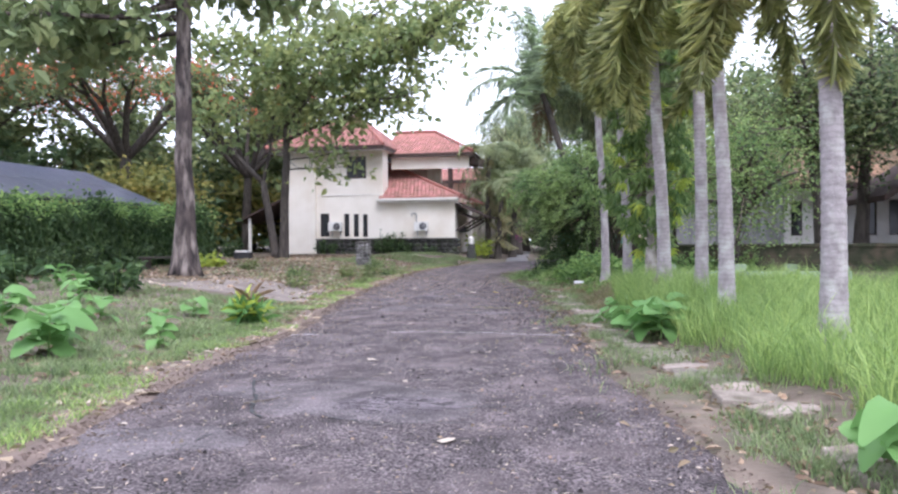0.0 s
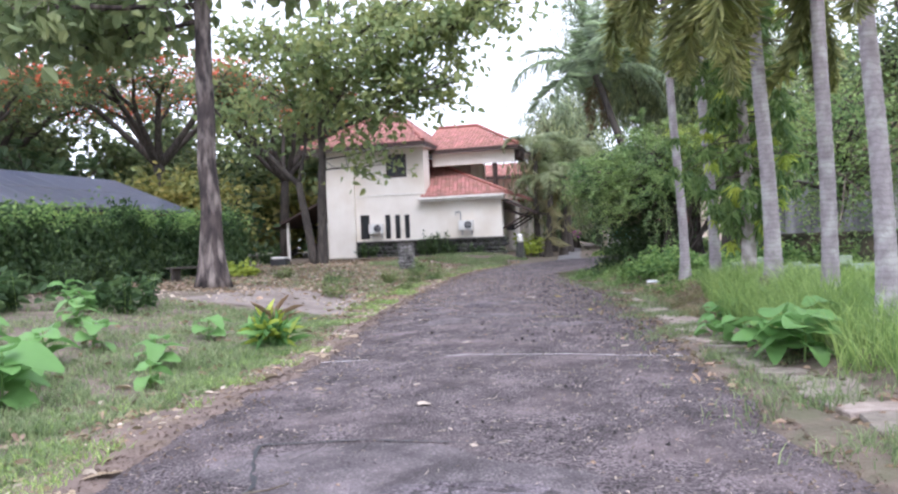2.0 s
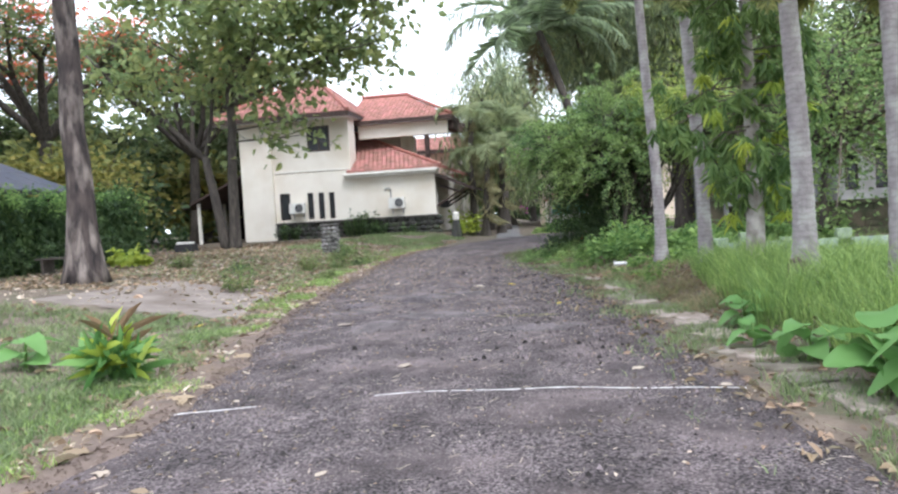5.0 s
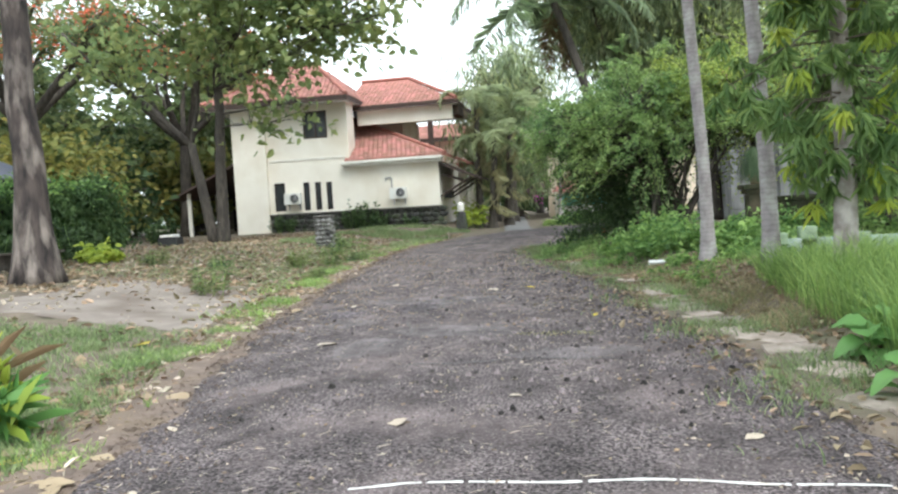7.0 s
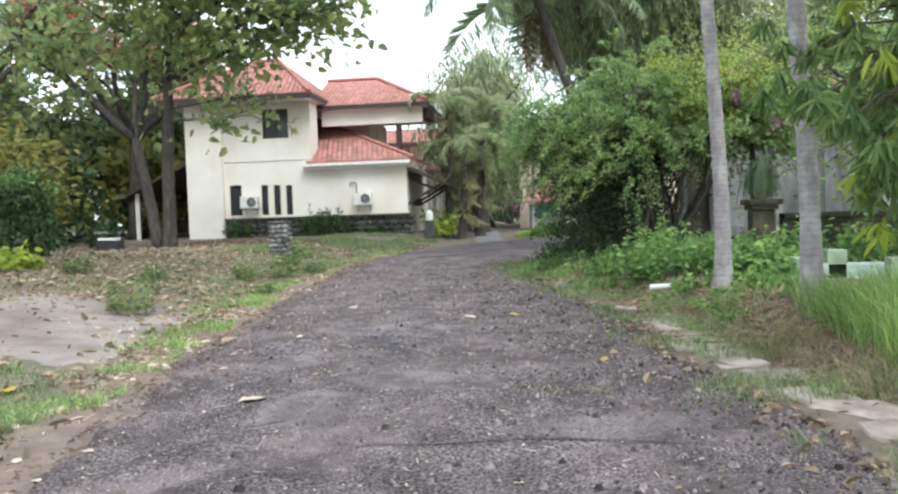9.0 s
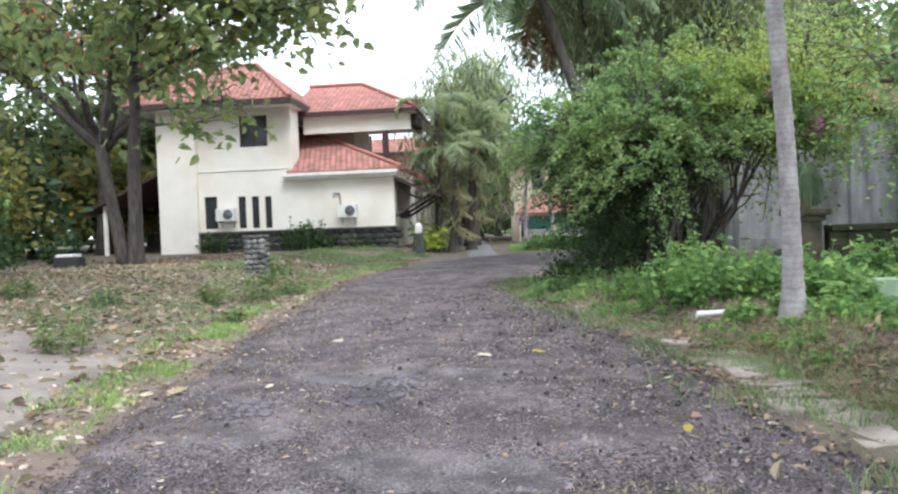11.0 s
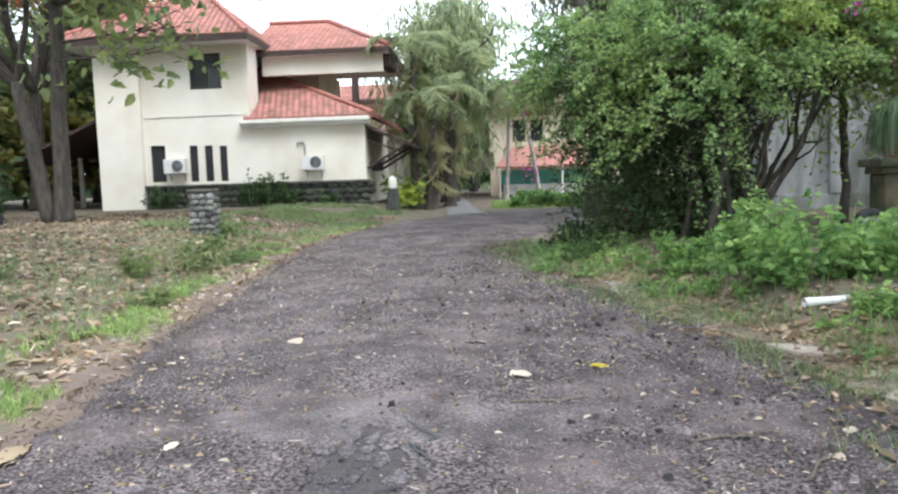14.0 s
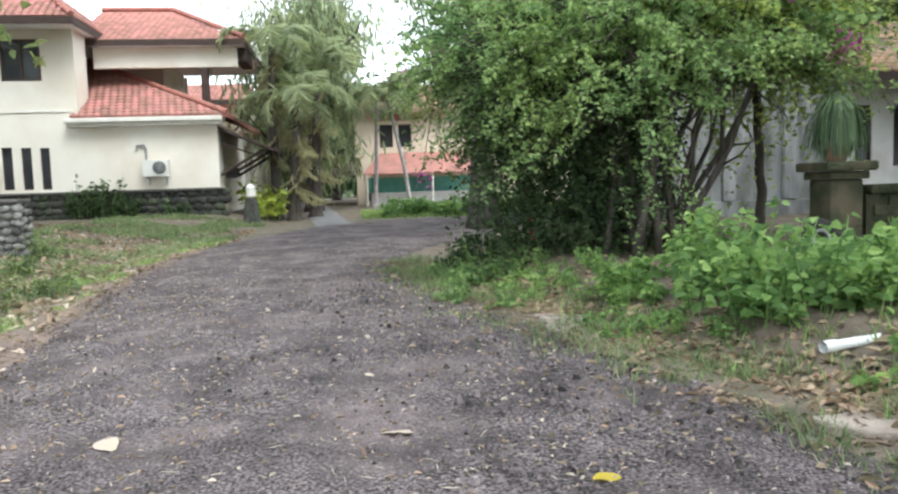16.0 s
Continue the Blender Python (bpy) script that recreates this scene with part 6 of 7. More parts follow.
def shop_building():
    h = thing("far_building", "two-storey beige building with a red awning and teal shop front", "building")
    y = 57.0
    holes = [(x, x + 0.7, 3.6, 4.8) for x in (-2.6, -1.6, 2.0, 3.0, 6.0, 7.0)]
    b = Buf()
    wall_with_holes(b, -3.9, 12, 0.5, 5.6, y, 0.25, holes + [(-3.3, 2.2, 0.8, 2.0)])
    part("wall", b, M_PINKWALL, h)
    part("side_wall", Buf().box(-3.9, -3.65, y + 0.25, y + 9, 0.5, 5.6), M_PINKWALL, h)
    # added black sheet that stands for the unlit inside
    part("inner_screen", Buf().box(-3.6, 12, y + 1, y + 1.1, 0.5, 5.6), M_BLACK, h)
    for q in holes:
        slit_window(h, *q, y)
    part("shop_front", Buf().box(-3.3, 2.2, y + 0.1, y + 0.18, 1.2, 2.0), M_TEAL, h, "teal painted shop front")
    part("shop_counter", Buf().bevelbox(-3.2, 3.0, y - 0.5, y - 0.002, 0.45, 1.2, 0.03), M_WHITEWALL, h)
    a = Buf()
    slab_quad(a, [(-3.6, y - 1.6, 2.2), (2.8, y - 1.6, 2.2), (2.8, y - 0.002, 3.3), (-2.6, y - 0.002, 3.3)], 0.07)
    aw = part("awning", a, M_TILES, h, "red-orange sheet awning")
    for x in (-3.4, 0, 2.5):
        part("awning_post", Buf().tube([(x, y - 1.5, 0.5), (x, y - 1.5, 2.12)], 0.05, 8), M_TRIM, aw)
    d = Buf()
    slab_quad(d, [(-5.9, y - 1.2, 1.9), (-3.7, y - 1.2, 2.2), (-3.7, y - 0.002, 3.1), (-4.9, y - 0.002, 2.7)], 0.08)
    part("dark_awning", d, M_BROWN, h, "dark sloping awning")
    part("upper_band", Buf().box(-2.8, -0.4, y - 0.06, y - 0.002, 5.0, 5.35), M_TILES, h)
    r = Buf()
    slab_quad(r, [(-4.6, y - 0.8, 5.5), (13, y - 0.8, 5.5), (13, y + 4, 7.4), (-1.5, y + 4, 7.4)], 0.12)
    ro = part("roof", r, M_OLDTILES, h, "faded brown clay tile roof")
    tiled(ro, vec(-4.6, y - 0.8, 5.5), vec(1, 0, 0), vec(0, 4.8, 1.9), 18, lambda k: (k * 0.17, 17.5), False, field=M_OLDTILES)


shop_building()


def low_barrier():
    z = 0.24
    t = thing("barrier", "pale mint concrete panel with green block posts", "barrier", (1.3, 21.35, z))
    part("panel", Buf().bevelbox(0.1, 5.2, 0.1, 0.2, 0.0, 0.36, 0.015), M_MINT, t)
    part("panel_foot", Buf().bevelbox(0.1, 5.2, -0.25, 0.099, -0.03, 0.12, 0.015), M_MINT, t)
    for x, yy, hh in ((0.0, -0.05, 0.48), (0.55, 0.22, 0.56), (1.25, -0.2, 0.45), (2.4, 0.22, 0.55), (3.7, 0.22, 0.55), (4.9, -0.1, 0.5)):
        part("block", Buf().bevelbox(x - 0.14, x + 0.14, yy - 0.12, yy + 0.09, -0.04, hh, 0.015), M_GREENBLOCK, t)
    for k in range(9):
        part("drain_hole", Buf().tube([(1.6 + k * 0.35, 0.095, 0.24 - 0.05 * (k % 2)), (1.6 + k * 0.35, 0.105, 0.24 - 0.05 * (k % 2))], 0.025, 8), M_BLACK, t)


low_barrier()


def stump():
    b = on_ground(1.03, 15.16, -0.05)
    # the palm's own split boot, added as a piece beside the trunk
    t = thing("palm_boot", "split boot of a palm's base, added as a separate piece", "stump", tuple(b))
    part("wood", Buf().tube([(0, 0, 0), (0.01, 0, 0.2), (0.03, 0.02, 0.42), (0.05, 0.02, 0.46)], [0.16, 0.12, 0.1, 0.03], 9), M_TWIG, t)


stump()


def pvc_pipe():
    t = thing("pvc_pipe", "short length of white plastic pipe lying in weeds", "pipe", (-0.78, 21.85, 0.26))
    t.rotation_euler = (0, radians(-2), radians(9))
    part("tube", Buf().tube([(0, 0, 0), (0.8, 0, 0)], 0.038, 14, cap=False).tube([(0, 0, 0), (0.8, 0, 0)], 0.03, 14, cap=False), M_PVC, t, smooth=True)
    part("socket", Buf().tube([(-0.03, 0, 0), (0.08, 0, 0)], 0.044, 14, cap=False), M_PVC, t, smooth=True)


pvc_pipe()
sc = thing("plastic_scrap", "red plastic scrap on a pale stick", "litter", (-1.42, 28.0, float(ground_z(-1.42, 28.0))))
part("scrap", Buf().leaves([(0, 0, 0.3), (0.03, 0, 0.22), (-0.02, 0.01, 0.24), (0.01, 0, 0.4)], [(0.3, 0, -1), (-0.4, 0.1, -1), (0.9, 0.2, -0.4), (-0.1, 0, 1)], [(0, 1, 0.2)] * 4, [0.16, 0.14, 0.12, 0.13], [0.1, 0.09, 0.09, 0.06]), M_RED, sc)
part("stick", Buf().tube([(-0.08, 0, -0.02), (0.02, 0, 0.24)], 0.012, 6), M_PALE, sc)


# ---- lane details ----
def road_z(x, y):
    a, c = float(left_x(y)), float(right_x(y))
    u = (x - a) / (c - a)
    return float(ground_z(x, y)) + 0.012 + 0.03 * max(0.0, 1 - (2 * u - 1) ** 2) + noise.noise((x * 0.9, y * 0.9, 1)) * 0.012


def white_line():
    t = thing("painted_line", "thin worn white line across the asphalt", "road marking", kind="structure")
    x = -4.9
    while x < -0.05:
        ln = R.uniform(0.12, 0.6)
        n = 6
        b = Buf()
        v = []
        for i in range(n):
            xx = min(x + ln * i / (n - 1), 0)
            yy = float(np.interp(xx, [-4.9, -3.6, -3.0, -1.5, 0.0], [11.0, 11.34, 11.52, 11.6, 11.55])) + 0.03 * noise.noise((xx * 2, 3, 0))
            w = 0.011 + 0.024 * abs(noise.noise((xx * 9, 1, 0)))
            v += [(xx, yy - w, road_z(xx, yy) + 0.005), (xx, yy + w, road_z(xx, yy) + 0.005)]
        b.add(v, [(2 * i, 2 * i + 2, 2 * i + 3, 2 * i + 1) for i in range(n - 1)])
        if not -3.95 < x + ln / 2 < -3.4:
            part("dash", b, M_LINE, t)
        x += ln + R.uniform(0.0, 0.08)


white_line()


def road_patch(cx, cy, rx, ry, seed, lift=0.006):
    rng = np.random.default_rng(seed)
    n, rings = 40, 6
    th = np.linspace(0, 2 * np.pi, n, endpoint=False)
    r = 1 + 0.16 * np.sin(th * 2 + rng.uniform(0, 6)) + 0.1 * np.sin(th * 5 + rng.uniform(0, 6)) + rng.normal(0, 0.035, n)
    v = [(cx, cy, road_z(cx, cy) + lift)]
    for k in range(1, rings + 1):
        for i in range(n):
            x, y = cx + rx * r[i] * math.cos(th[i]) * k / rings, cy + ry * r[i] * math.sin(th[i]) * k / rings
            v.append((x, y, road_z(x, y) + (lift if k < rings else -0.004)))
    q = [(1 + k * n + i, 1 + (k + 1) * n + i, 1 + (k + 1) * n + (i + 1) % n, 1 + k * n + (i + 1) % n) for k in range(rings - 1) for i in range(n)]
    tr = [(0, 1 + i, 1 + (i + 1) % n) for i in range(n)]
    tagged(part("road_patch", Buf().add(v, q, tr), M_PATCH, None, smooth=True), "smoother grey repair patch in the asphalt", "road patch", kind="structure")


road_patch(-2.3, 6.6, 1.35, 0.85, 1)
road_patch(-1.75, 6.1, 0.55, 0.35, 2, 0.011)
road_patch(-3.4, 4.9, 0.8, 0.5, 3)
road_patch(-2.1, 14.9, 0.75, 0.28, 4)
road_patch(-4.3, 15.4, 0.5, 0.5, 5)
road_patch(-5.2, 17.2, 0.45, 0.4, 6)
road_patch(-3.6, 16.3, 0.9, 0.4, 7)
road_patch(-4.2, 19.2, 1.2, 0.5, 8)


def slab_path():
    """Broken paving slabs along the verge."""
    t = thing("slab_path", "broken pale paving slabs along the verge", "paving", kind="structure")
    kinds = []
    for k in range(5):
        n = 7
        outline = np.array([(-0.3, -0.22), (0.05, -0.24), (0.3, -0.2), (0.32, 0.05), (0.27, 0.23), (-0.05, 0.25), (-0.31, 0.2)])
        top = np.column_stack([outline + R.normal(0, 0.03, (n, 2)), np.full(n, 0.05)])
        mid = top * [1.03, 1.03, 0] + [0, 0, 0.035]
        low = top * [1.03, 1.03, 0] - [0, 0, 0.06]
        kinds.append(Buf().add(np.concatenate([top, mid, low]), [(a * n + n + i, a * n + n + (i + 1) % n, a * n + (i + 1) % n, a * n + i) for a in (0, 1) for i in range(n)],
                               [(0, i, i + 1) for i in range(1, n - 1)]).mesh("slab", M_SLAB))
    for k in range(44):
        y = 3.2 + k * 0.43 + R.uniform(-0.04, 0.04)
        if R.random() < 0.12 and k > 3 or y > 20.9 and k < 42:
            continue
        y = y if k < 42 else 23.95 + (k - 42) * 0.34
        x = float(right_x(y)) + float(np.interp(y, [3, 9, 13, 20], [0.92, 0.76, 0.42, 0.34])) + R.uniform(-0.06, 0.1)
        ob = part("slab", kinds[k % 5], None, t)
        ob.matrix_local = Matrix.LocRotScale(Vector((x, y, float(ground_z(x, y)) - 0.005)), Euler((R.uniform(-0.07, 0.07), R.uniform(-0.07, 0.07), 0.15 + R.normal(0, 0.12))), Vector((R.uniform(0.7, 1.05), R.uniform(0.7, 1.05), 1)))


slab_path()


def crack(pts, width, seed):
    """A jagged dark open crack along a line."""
    rng = np.random.default_rng(seed)
    p = np.array(pts, dtype=float)
    s = np.concatenate([[0], np.cumsum(np.linalg.norm(np.diff(p, axis=0), axis=1))])
    n = int(s[-1] / 0.07) + 2
    u = np.linspace(0, s[-1], n)
    x = np.interp(u, s, p[:, 0]) + np.cumsum(rng.normal(0, 0.02, n))
    y = np.interp(u, s, p[:, 1]) + np.cumsum(rng.normal(0, 0.012, n))
    v = []
    for i in range(n):
        w = 0.85 * width * rng.uniform(0.1, 1.0) * math.sin(math.pi * (i + 0.3) / n) ** 0.4
        z = road_z(x[i], y[i])
        v += [(x[i] - w * 0.5, y[i] - w, z + 0.0125), (x[i] + w * 0.5, y[i] + w, z + 0.0125)]
    tagged(part("road_crack", Buf().add(v, [(2 * i, 2 * i + 2, 2 * i + 3, 2 * i + 1) for i in range(n - 1)]), M_GRILLE), "jagged dark crack in the asphalt", "crack", kind="structure")


crack([(-3.1, 4.2), (-3.0, 4.9), (-2.85, 5.8), (-3.3, 6.6), (-3.55, 7.3), (-2.8, 7.55), (-1.6, 7.6)], 0.035, 1)
crack([(-2.2, 6.1), (-1.9, 6.4), (-1.2, 6.35), (-0.6, 6.5)], 0.02, 2)
crack([(-2.3, 5.8), (-1.7, 5.6), (-1.0, 5.8)], 0.02, 3)
crack([(-4.9, 13.2), (-3.6, 14.4), (-2.6, 14.6), (-1.3, 14.5)], 0.022, 4)
crack([(-4.9, 14.6), (-4.3, 15.1), (-3.9, 16.2), (-4.0, 17.0)], 0.03, 5)
for k in range(7):
    a = -4.35 + 0.22 * math.sin(k * 2.1)
    crack([(a, 17.4 + k * 0.2), (a + 0.25, 17.7 + k * 0.2), (a + 0.1 + 0.2 * math.sin(k), 18.1 + k * 0.2)], 0.022, 10 + k)


def gravel():
    n = 11000
    p = np.array([(lambda y: (R.uniform(float(left_x(y)) + 0.1, float(right_x(y)) - 0.05), y))(R.uniform(3, 30)) for k in range(n)])
    z = np.array([road_z(q[0], q[1]) for q in p])
    c = np.column_stack([p, z])
    s = (R.uniform(0.004, 0.014, n) * np.where(R.random(n) < 0.07, 2.2, 1.0))[:, None]
    rot = R.uniform(0, 6.28, n)
    corners = [c + np.column_stack([np.cos(rot + k * 2.09) * s[:, 0], np.sin(rot + k * 2.09) * s[:, 0] * 0.7, np.full(n, -0.002)]) for k in range(3)]
    top = c + np.column_stack([R.normal(0, 0.3, n) * s[:, 0], R.normal(0, 0.3, n) * s[:, 0], s[:, 0] * 1.1])
    v = np.stack([*corners, top], 1).reshape(-1, 3)
    o = np.arange(n)[:, None] * 4
    b = Buf().add(v, None, np.concatenate([o + [0, 1, 3], o + [1, 2, 3], o + [2, 0, 3]]))
    tagged(part("gravel", b, M_CHIP), "loose dark gravel on the asphalt", "gravel", kind="stuff")


gravel()


def broken_asphalt(cx, cy, rx, ry, seed):
    """A spot where the surface has broken into plates with open joints."""
    rng = np.random.default_rng(seed)
    t = thing("broken_asphalt", "asphalt broken into small grey plates", "road damage", (0, 0, 0), kind="structure")
    th = np.linspace(0, 2 * np.pi, 22, endpoint=False)
    k = rng.uniform(0.72, 1.0, 22)
    bed = [(cx + a * rx, cy + b * ry) for a, b in zip(k * np.cos(th), k * np.sin(th))]
    v = [(cx, cy, road_z(cx, cy) + 0.008)] + [(cx + (a - cx) * f, cy + (b - cy) * f, road_z(cx + (a - cx) * f, cy + (b - cy) * f) + dz) for f, dz in ((0.55, 0.008), (0.95, 0.006), (1.0, -0.004)) for a, b in bed]
    part("open_joints", Buf().add(v, [(1 + 22 * q + i, 1 + 22 * (q + 1) + i, 1 + 22 * (q + 1) + (i + 1) % 22, 1 + 22 * q + (i + 1) % 22) for q in (0, 1) for i in range(22)], [(0, 1 + i, 1 + (i + 1) % 22) for i in range(22)]), M_TAR, t, "dark open joints")
    g = [[(cx + rx * (-1 + i / 2.5 + rng.uniform(-0.13, 0.13)), cy + ry * (-1 + j / 3.5 + rng.uniform(-0.1, 0.1))) for i in range(6)] for j in range(8)]
    for i in range(5):
        for j in range(7):
            q = np.array([g[j][i], g[j][i + 1], g[j + 1][i + 1], g[j + 1][i]])
            m = q.mean(axis=0)
            if ((m[0] - cx) / rx) ** 2 + ((m[1] - cy) / ry) ** 2 > rng.uniform(0.6, 1.2) or rng.random() < 0.1:
                continue
            # plates lose their corners, so each gets eight
            q = np.concatenate([[q[k] * (1 - f) + q[(k + 1) % 4] * f for f in sorted(rng.uniform(0.08, 0.92, 2))] for k in range(4)])
            q = m + (q - m) * rng.uniform(0.84, 0.97)
            n, h = 8, rng.uniform(0.012, 0.019)
            top = [(a, b, road_z(a, b) + h) for a, b in q]
            low = [(m[0] + (a - m[0]) * 1.05, m[1] + (b - m[1]) * 1.05, road_z(a, b) - 0.004) for a, b in q]
            part("plate", Buf().add(top + low, [(n + k, n + (k + 1) % n, (k + 1) % n, k) for k in range(n)], [(0, k, k + 1) for k in range(1, n - 1)]), M_PLATE, t)


def clods():
    """Dark crumbs of broken asphalt swept to the lane's edge."""
    n = 5200
    yy = R.uniform(12.5, 28, n)
    p = np.array([(max(float(right_x(q)) + 0.15 - R.exponential(1.2), float(left_x(q)) + 0.1), q) for q in yy])
    z = np.array([road_z(q[0], q[1]) for q in p])
    c = np.column_stack([p, z])
    s = R.uniform(0.008, 0.02, n) * np.where(R.random(n) < 0.14, 2.0, 1.0)
    rot = R.uniform(0, 6.28, n)
    low = [c + np.column_stack([np.cos(rot + k * 1.57) * s, np.sin(rot + k * 1.57) * s * R.uniform(0.6, 1.0, n), np.full(n, -0.004)]) for k in range(4)]
    top = [c + np.column_stack([np.cos(rot + k * 1.57 + 0.5) * s * 0.5, np.sin(rot + k * 1.57 + 0.5) * s * 0.5, s * R.uniform(0.6, 1.1, n)]) for k in range(4)]
    o = np.arange(n)[:, None] * 8
    b = Buf().add(np.stack([*low, *top], 1).reshape(-1, 3), np.concatenate([o + [k, (k + 1) % 4, 4 + (k + 1) % 4, 4 + k] for k in range(4)] + [o + [4, 5, 6, 7]]))
    tagged(part("asphalt_clods", b, M_CHIP), "dark crumbs of broken asphalt along the lane edge", "rubble", kind="stuff")


clods()
broken_asphalt(-4.4, 18.5, 0.28, 0.75, 1)
broken_asphalt(-5.45, 17.9, 0.3, 0.35, 2)
broken_asphalt(-1.75, 6.35, 0.6, 0.4, 3)


def garden_bin():
    z = float(ground_z(-17.6, 34.2))
    t = thing("crate", "low black crate with a white lid under the tree", "crate", (-17.6, 34.2, z))
    part("box", Buf().bevelbox(-0.4, 0.4, -0.25, 0.25, -0.03, 0.32, 0.03), M_GRILLE, t)
    part("lid", Buf().bevelbox(-0.3, 0.3, -0.28, 0.2, 0.321, 0.42, 0.03), M_PLASTIC, t, "white lid")


garden_bin()


# ---- fallen leaves, twigs and stones ----
def curled_leaf(material, name="fallen_leaf"):
    n = 7
    u = np.linspace(0, 1, n)
    prof = np.sin(np.clip(u, 0.03, 0.97) * np.pi) ** 0.65 * 0.3 * R.uniform(0.8, 1.25) * (1 + R.normal(0, 0.12, n))
    curl, bow = R.uniform(-0.1, 0.28), R.uniform(0.01, 0.06)
    v = [(u[i] - 0.5, g * prof[i], bow * math.sin(u[i] * math.pi) + curl * abs(g) * prof[i] * (0.6 + 0.4 * math.sin(u[i] * 9)) + R.normal(0, 0.012) + 0.02) for i in range(n) for g in (-1, -0.45, 0, 0.45, 1)]
    return Buf().add(v, [(i * 5 + j, i * 5 + j + 1, i * 5 + j + 6, i * 5 + j + 5) for i in range(n - 1) for j in range(4)]).mesh(name, material, True)


DRYLEAF = [curled_leaf(M_PALE) for k in range(4)] + [curled_leaf(M_LITTER) for k in range(4)]
YELLEAF = [curled_leaf(M_YLEAF) for k in range(2)]


def drop_leaf(x, y, size, k, me=None, label="curled dry brown leaf lying on the asphalt"):
    on_road = left_x(y) < x < right_x(y)
    z = road_z(x, y) if on_road else float(ground_z(x, y)) + 0.012
    ob = part("fallen_leaf", me or DRYLEAF[k % 8], None)
    tagged(ob, label, "fallen leaf", "fallen leaves")
    ob.matrix_local = Matrix.LocRotScale(Vector((x, y, z + 0.004)), Euler((R.uniform(-0.15, 0.15), R.uniform(-0.15, 0.15), R.uniform(0, 6.28))), Vector((1, 1, 1)) * size)


PALEL = "pale dry curled leaf on the asphalt"
for x, y, s in [(-2.76, 8.67, 0.17), (-1.12, 5.27, 0.2), (-4.86, 15.6, 0.24), (-3.32, 12.6, 0.2), (-5.51, 21.38, 0.24), (-3.87, 21.22, 0.2), (-3.5, 20.16, 0.2), (-1.1, 12.3, 0.13), (-1.7, 19.0, 0.12)]:
    drop_leaf(x, y, s, 0, DRYLEAF[int(R.integers(4))], PALEL)
for x, y, s in [(-5.72, 12.0, 0.5), (-5.1, 11.46, 0.36), (-5.35, 11.75, 0.4), (-5.9, 11.5, 0.38), (-4.33, 4.89, 0.3), (-4.77, 5.97, 0.3), (-4.9, 6.3, 0.28), (-6.43, 18.71, 0.34), (-5.6, 7.0, 0.3), (-5.3, 8.2, 0.3), (-6.4, 7.4, 0.3)]:
    drop_leaf(x, y, s, 5, None, "large dry curled leaf at the verge")
for k in range(22):
    y = R.uniform(3.8, 13.5)
    drop_leaf(float(left_x(y)) - R.exponential(0.3) + 0.15, y, R.uniform(0.16, 0.34), 4 + k % 4, None, "large dry curled leaf at the verge")
drop_leaf(-5.62, 11.9, 0.3, 0, YELLEAF[0], "yellow fallen leaf at the verge")
drop_leaf(-1.9, 17.2, 0.13, 0, YELLEAF[1], "narrow yellow leaf on the asphalt")
drop_leaf(-7.3, 15.9, 0.34, 0, YELLEAF[1], "yellow fallen leaf on the concrete pad")
drop_leaf(-2.9, 20.4, 0.15, 0, YELLEAF[0], "small yellow leaf on the asphalt")
for k in range(60):
    y = R.uniform(3.5, 30)
    side = R.random()
    a, c = float(left_x(y)), float(right_x(y))
    x = a + R.exponential(0.35) if side < 0.4 else c - R.exponential(0.4) if side < 0.65 else R.uniform(a, c)
    drop_leaf(min(max(x, a), c), y, R.uniform(0.05, 0.12), k % 5)


def litter(name, label, n, place, sizes, material, dz=0.02):
    b = Buf()
    p = np.array([place() for k in range(n)])
    z = np.where((p[:, 0] > left_x(p[:, 1])) & (p[:, 0] < right_x(p[:, 1])), 0.02, 0.0) + ground_z(p[:, 0], p[:, 1]) + dz
    b.leaves(np.column_stack([p, z]), rand_dirs(n, 0.05, 0.12), rand_dirs(n, 1.6, 0.6), R.uniform(*sizes, n), R.uniform(*sizes, n) * 0.5, fold=0.3)
    tagged(part(name, b, material), label, "leaf litter", kind="stuff")


def left_verge(far):
    y = R.uniform(3, 36)
    return float(left_x(y)) - abs(R.normal(0, far)) - 0.05, y


def under_trees(mx, y0, y1):
    y = R.uniform(y0, y1)
    return min(R.normal(mx, 3.3), float(left_x(min(y, 36))) + 0.1 - R.exponential(0.5)), y


litter("leaf_litter", "brown dead leaves strewn under the trees", 9000, lambda: under_trees(-12.3, 19.5, 40), (0.06, 0.19), M_LITTER, 0.012)
litter("leaf_litter", "pale dry leaves under the trees", 1500, lambda: under_trees(-11.8, 17.5, 37), (0.06, 0.18), M_PALE, 0.012)
litter("leaf_litter", "dry leaves along the lane edge", 5600, lambda: left_verge(0.4), (0.03, 0.13), M_LITTER)
litter("leaf_litter", "pale dry leaves and husks along the lane edge", 1300, lambda: left_verge(0.3), (0.04, 0.16), M_PALE)
litter("leaf_litter", "scattered dry leaves in the lawn", 1000, lambda: left_verge(2.6), (0.1, 0.22), M_LITTER)


def right_verge():
    y = R.uniform(3, 30)
    return float(right_x(y)) + R.normal(float(np.interp(y, [3, 9, 13], [0.6, 0.5, 0.3])), 0.4), y


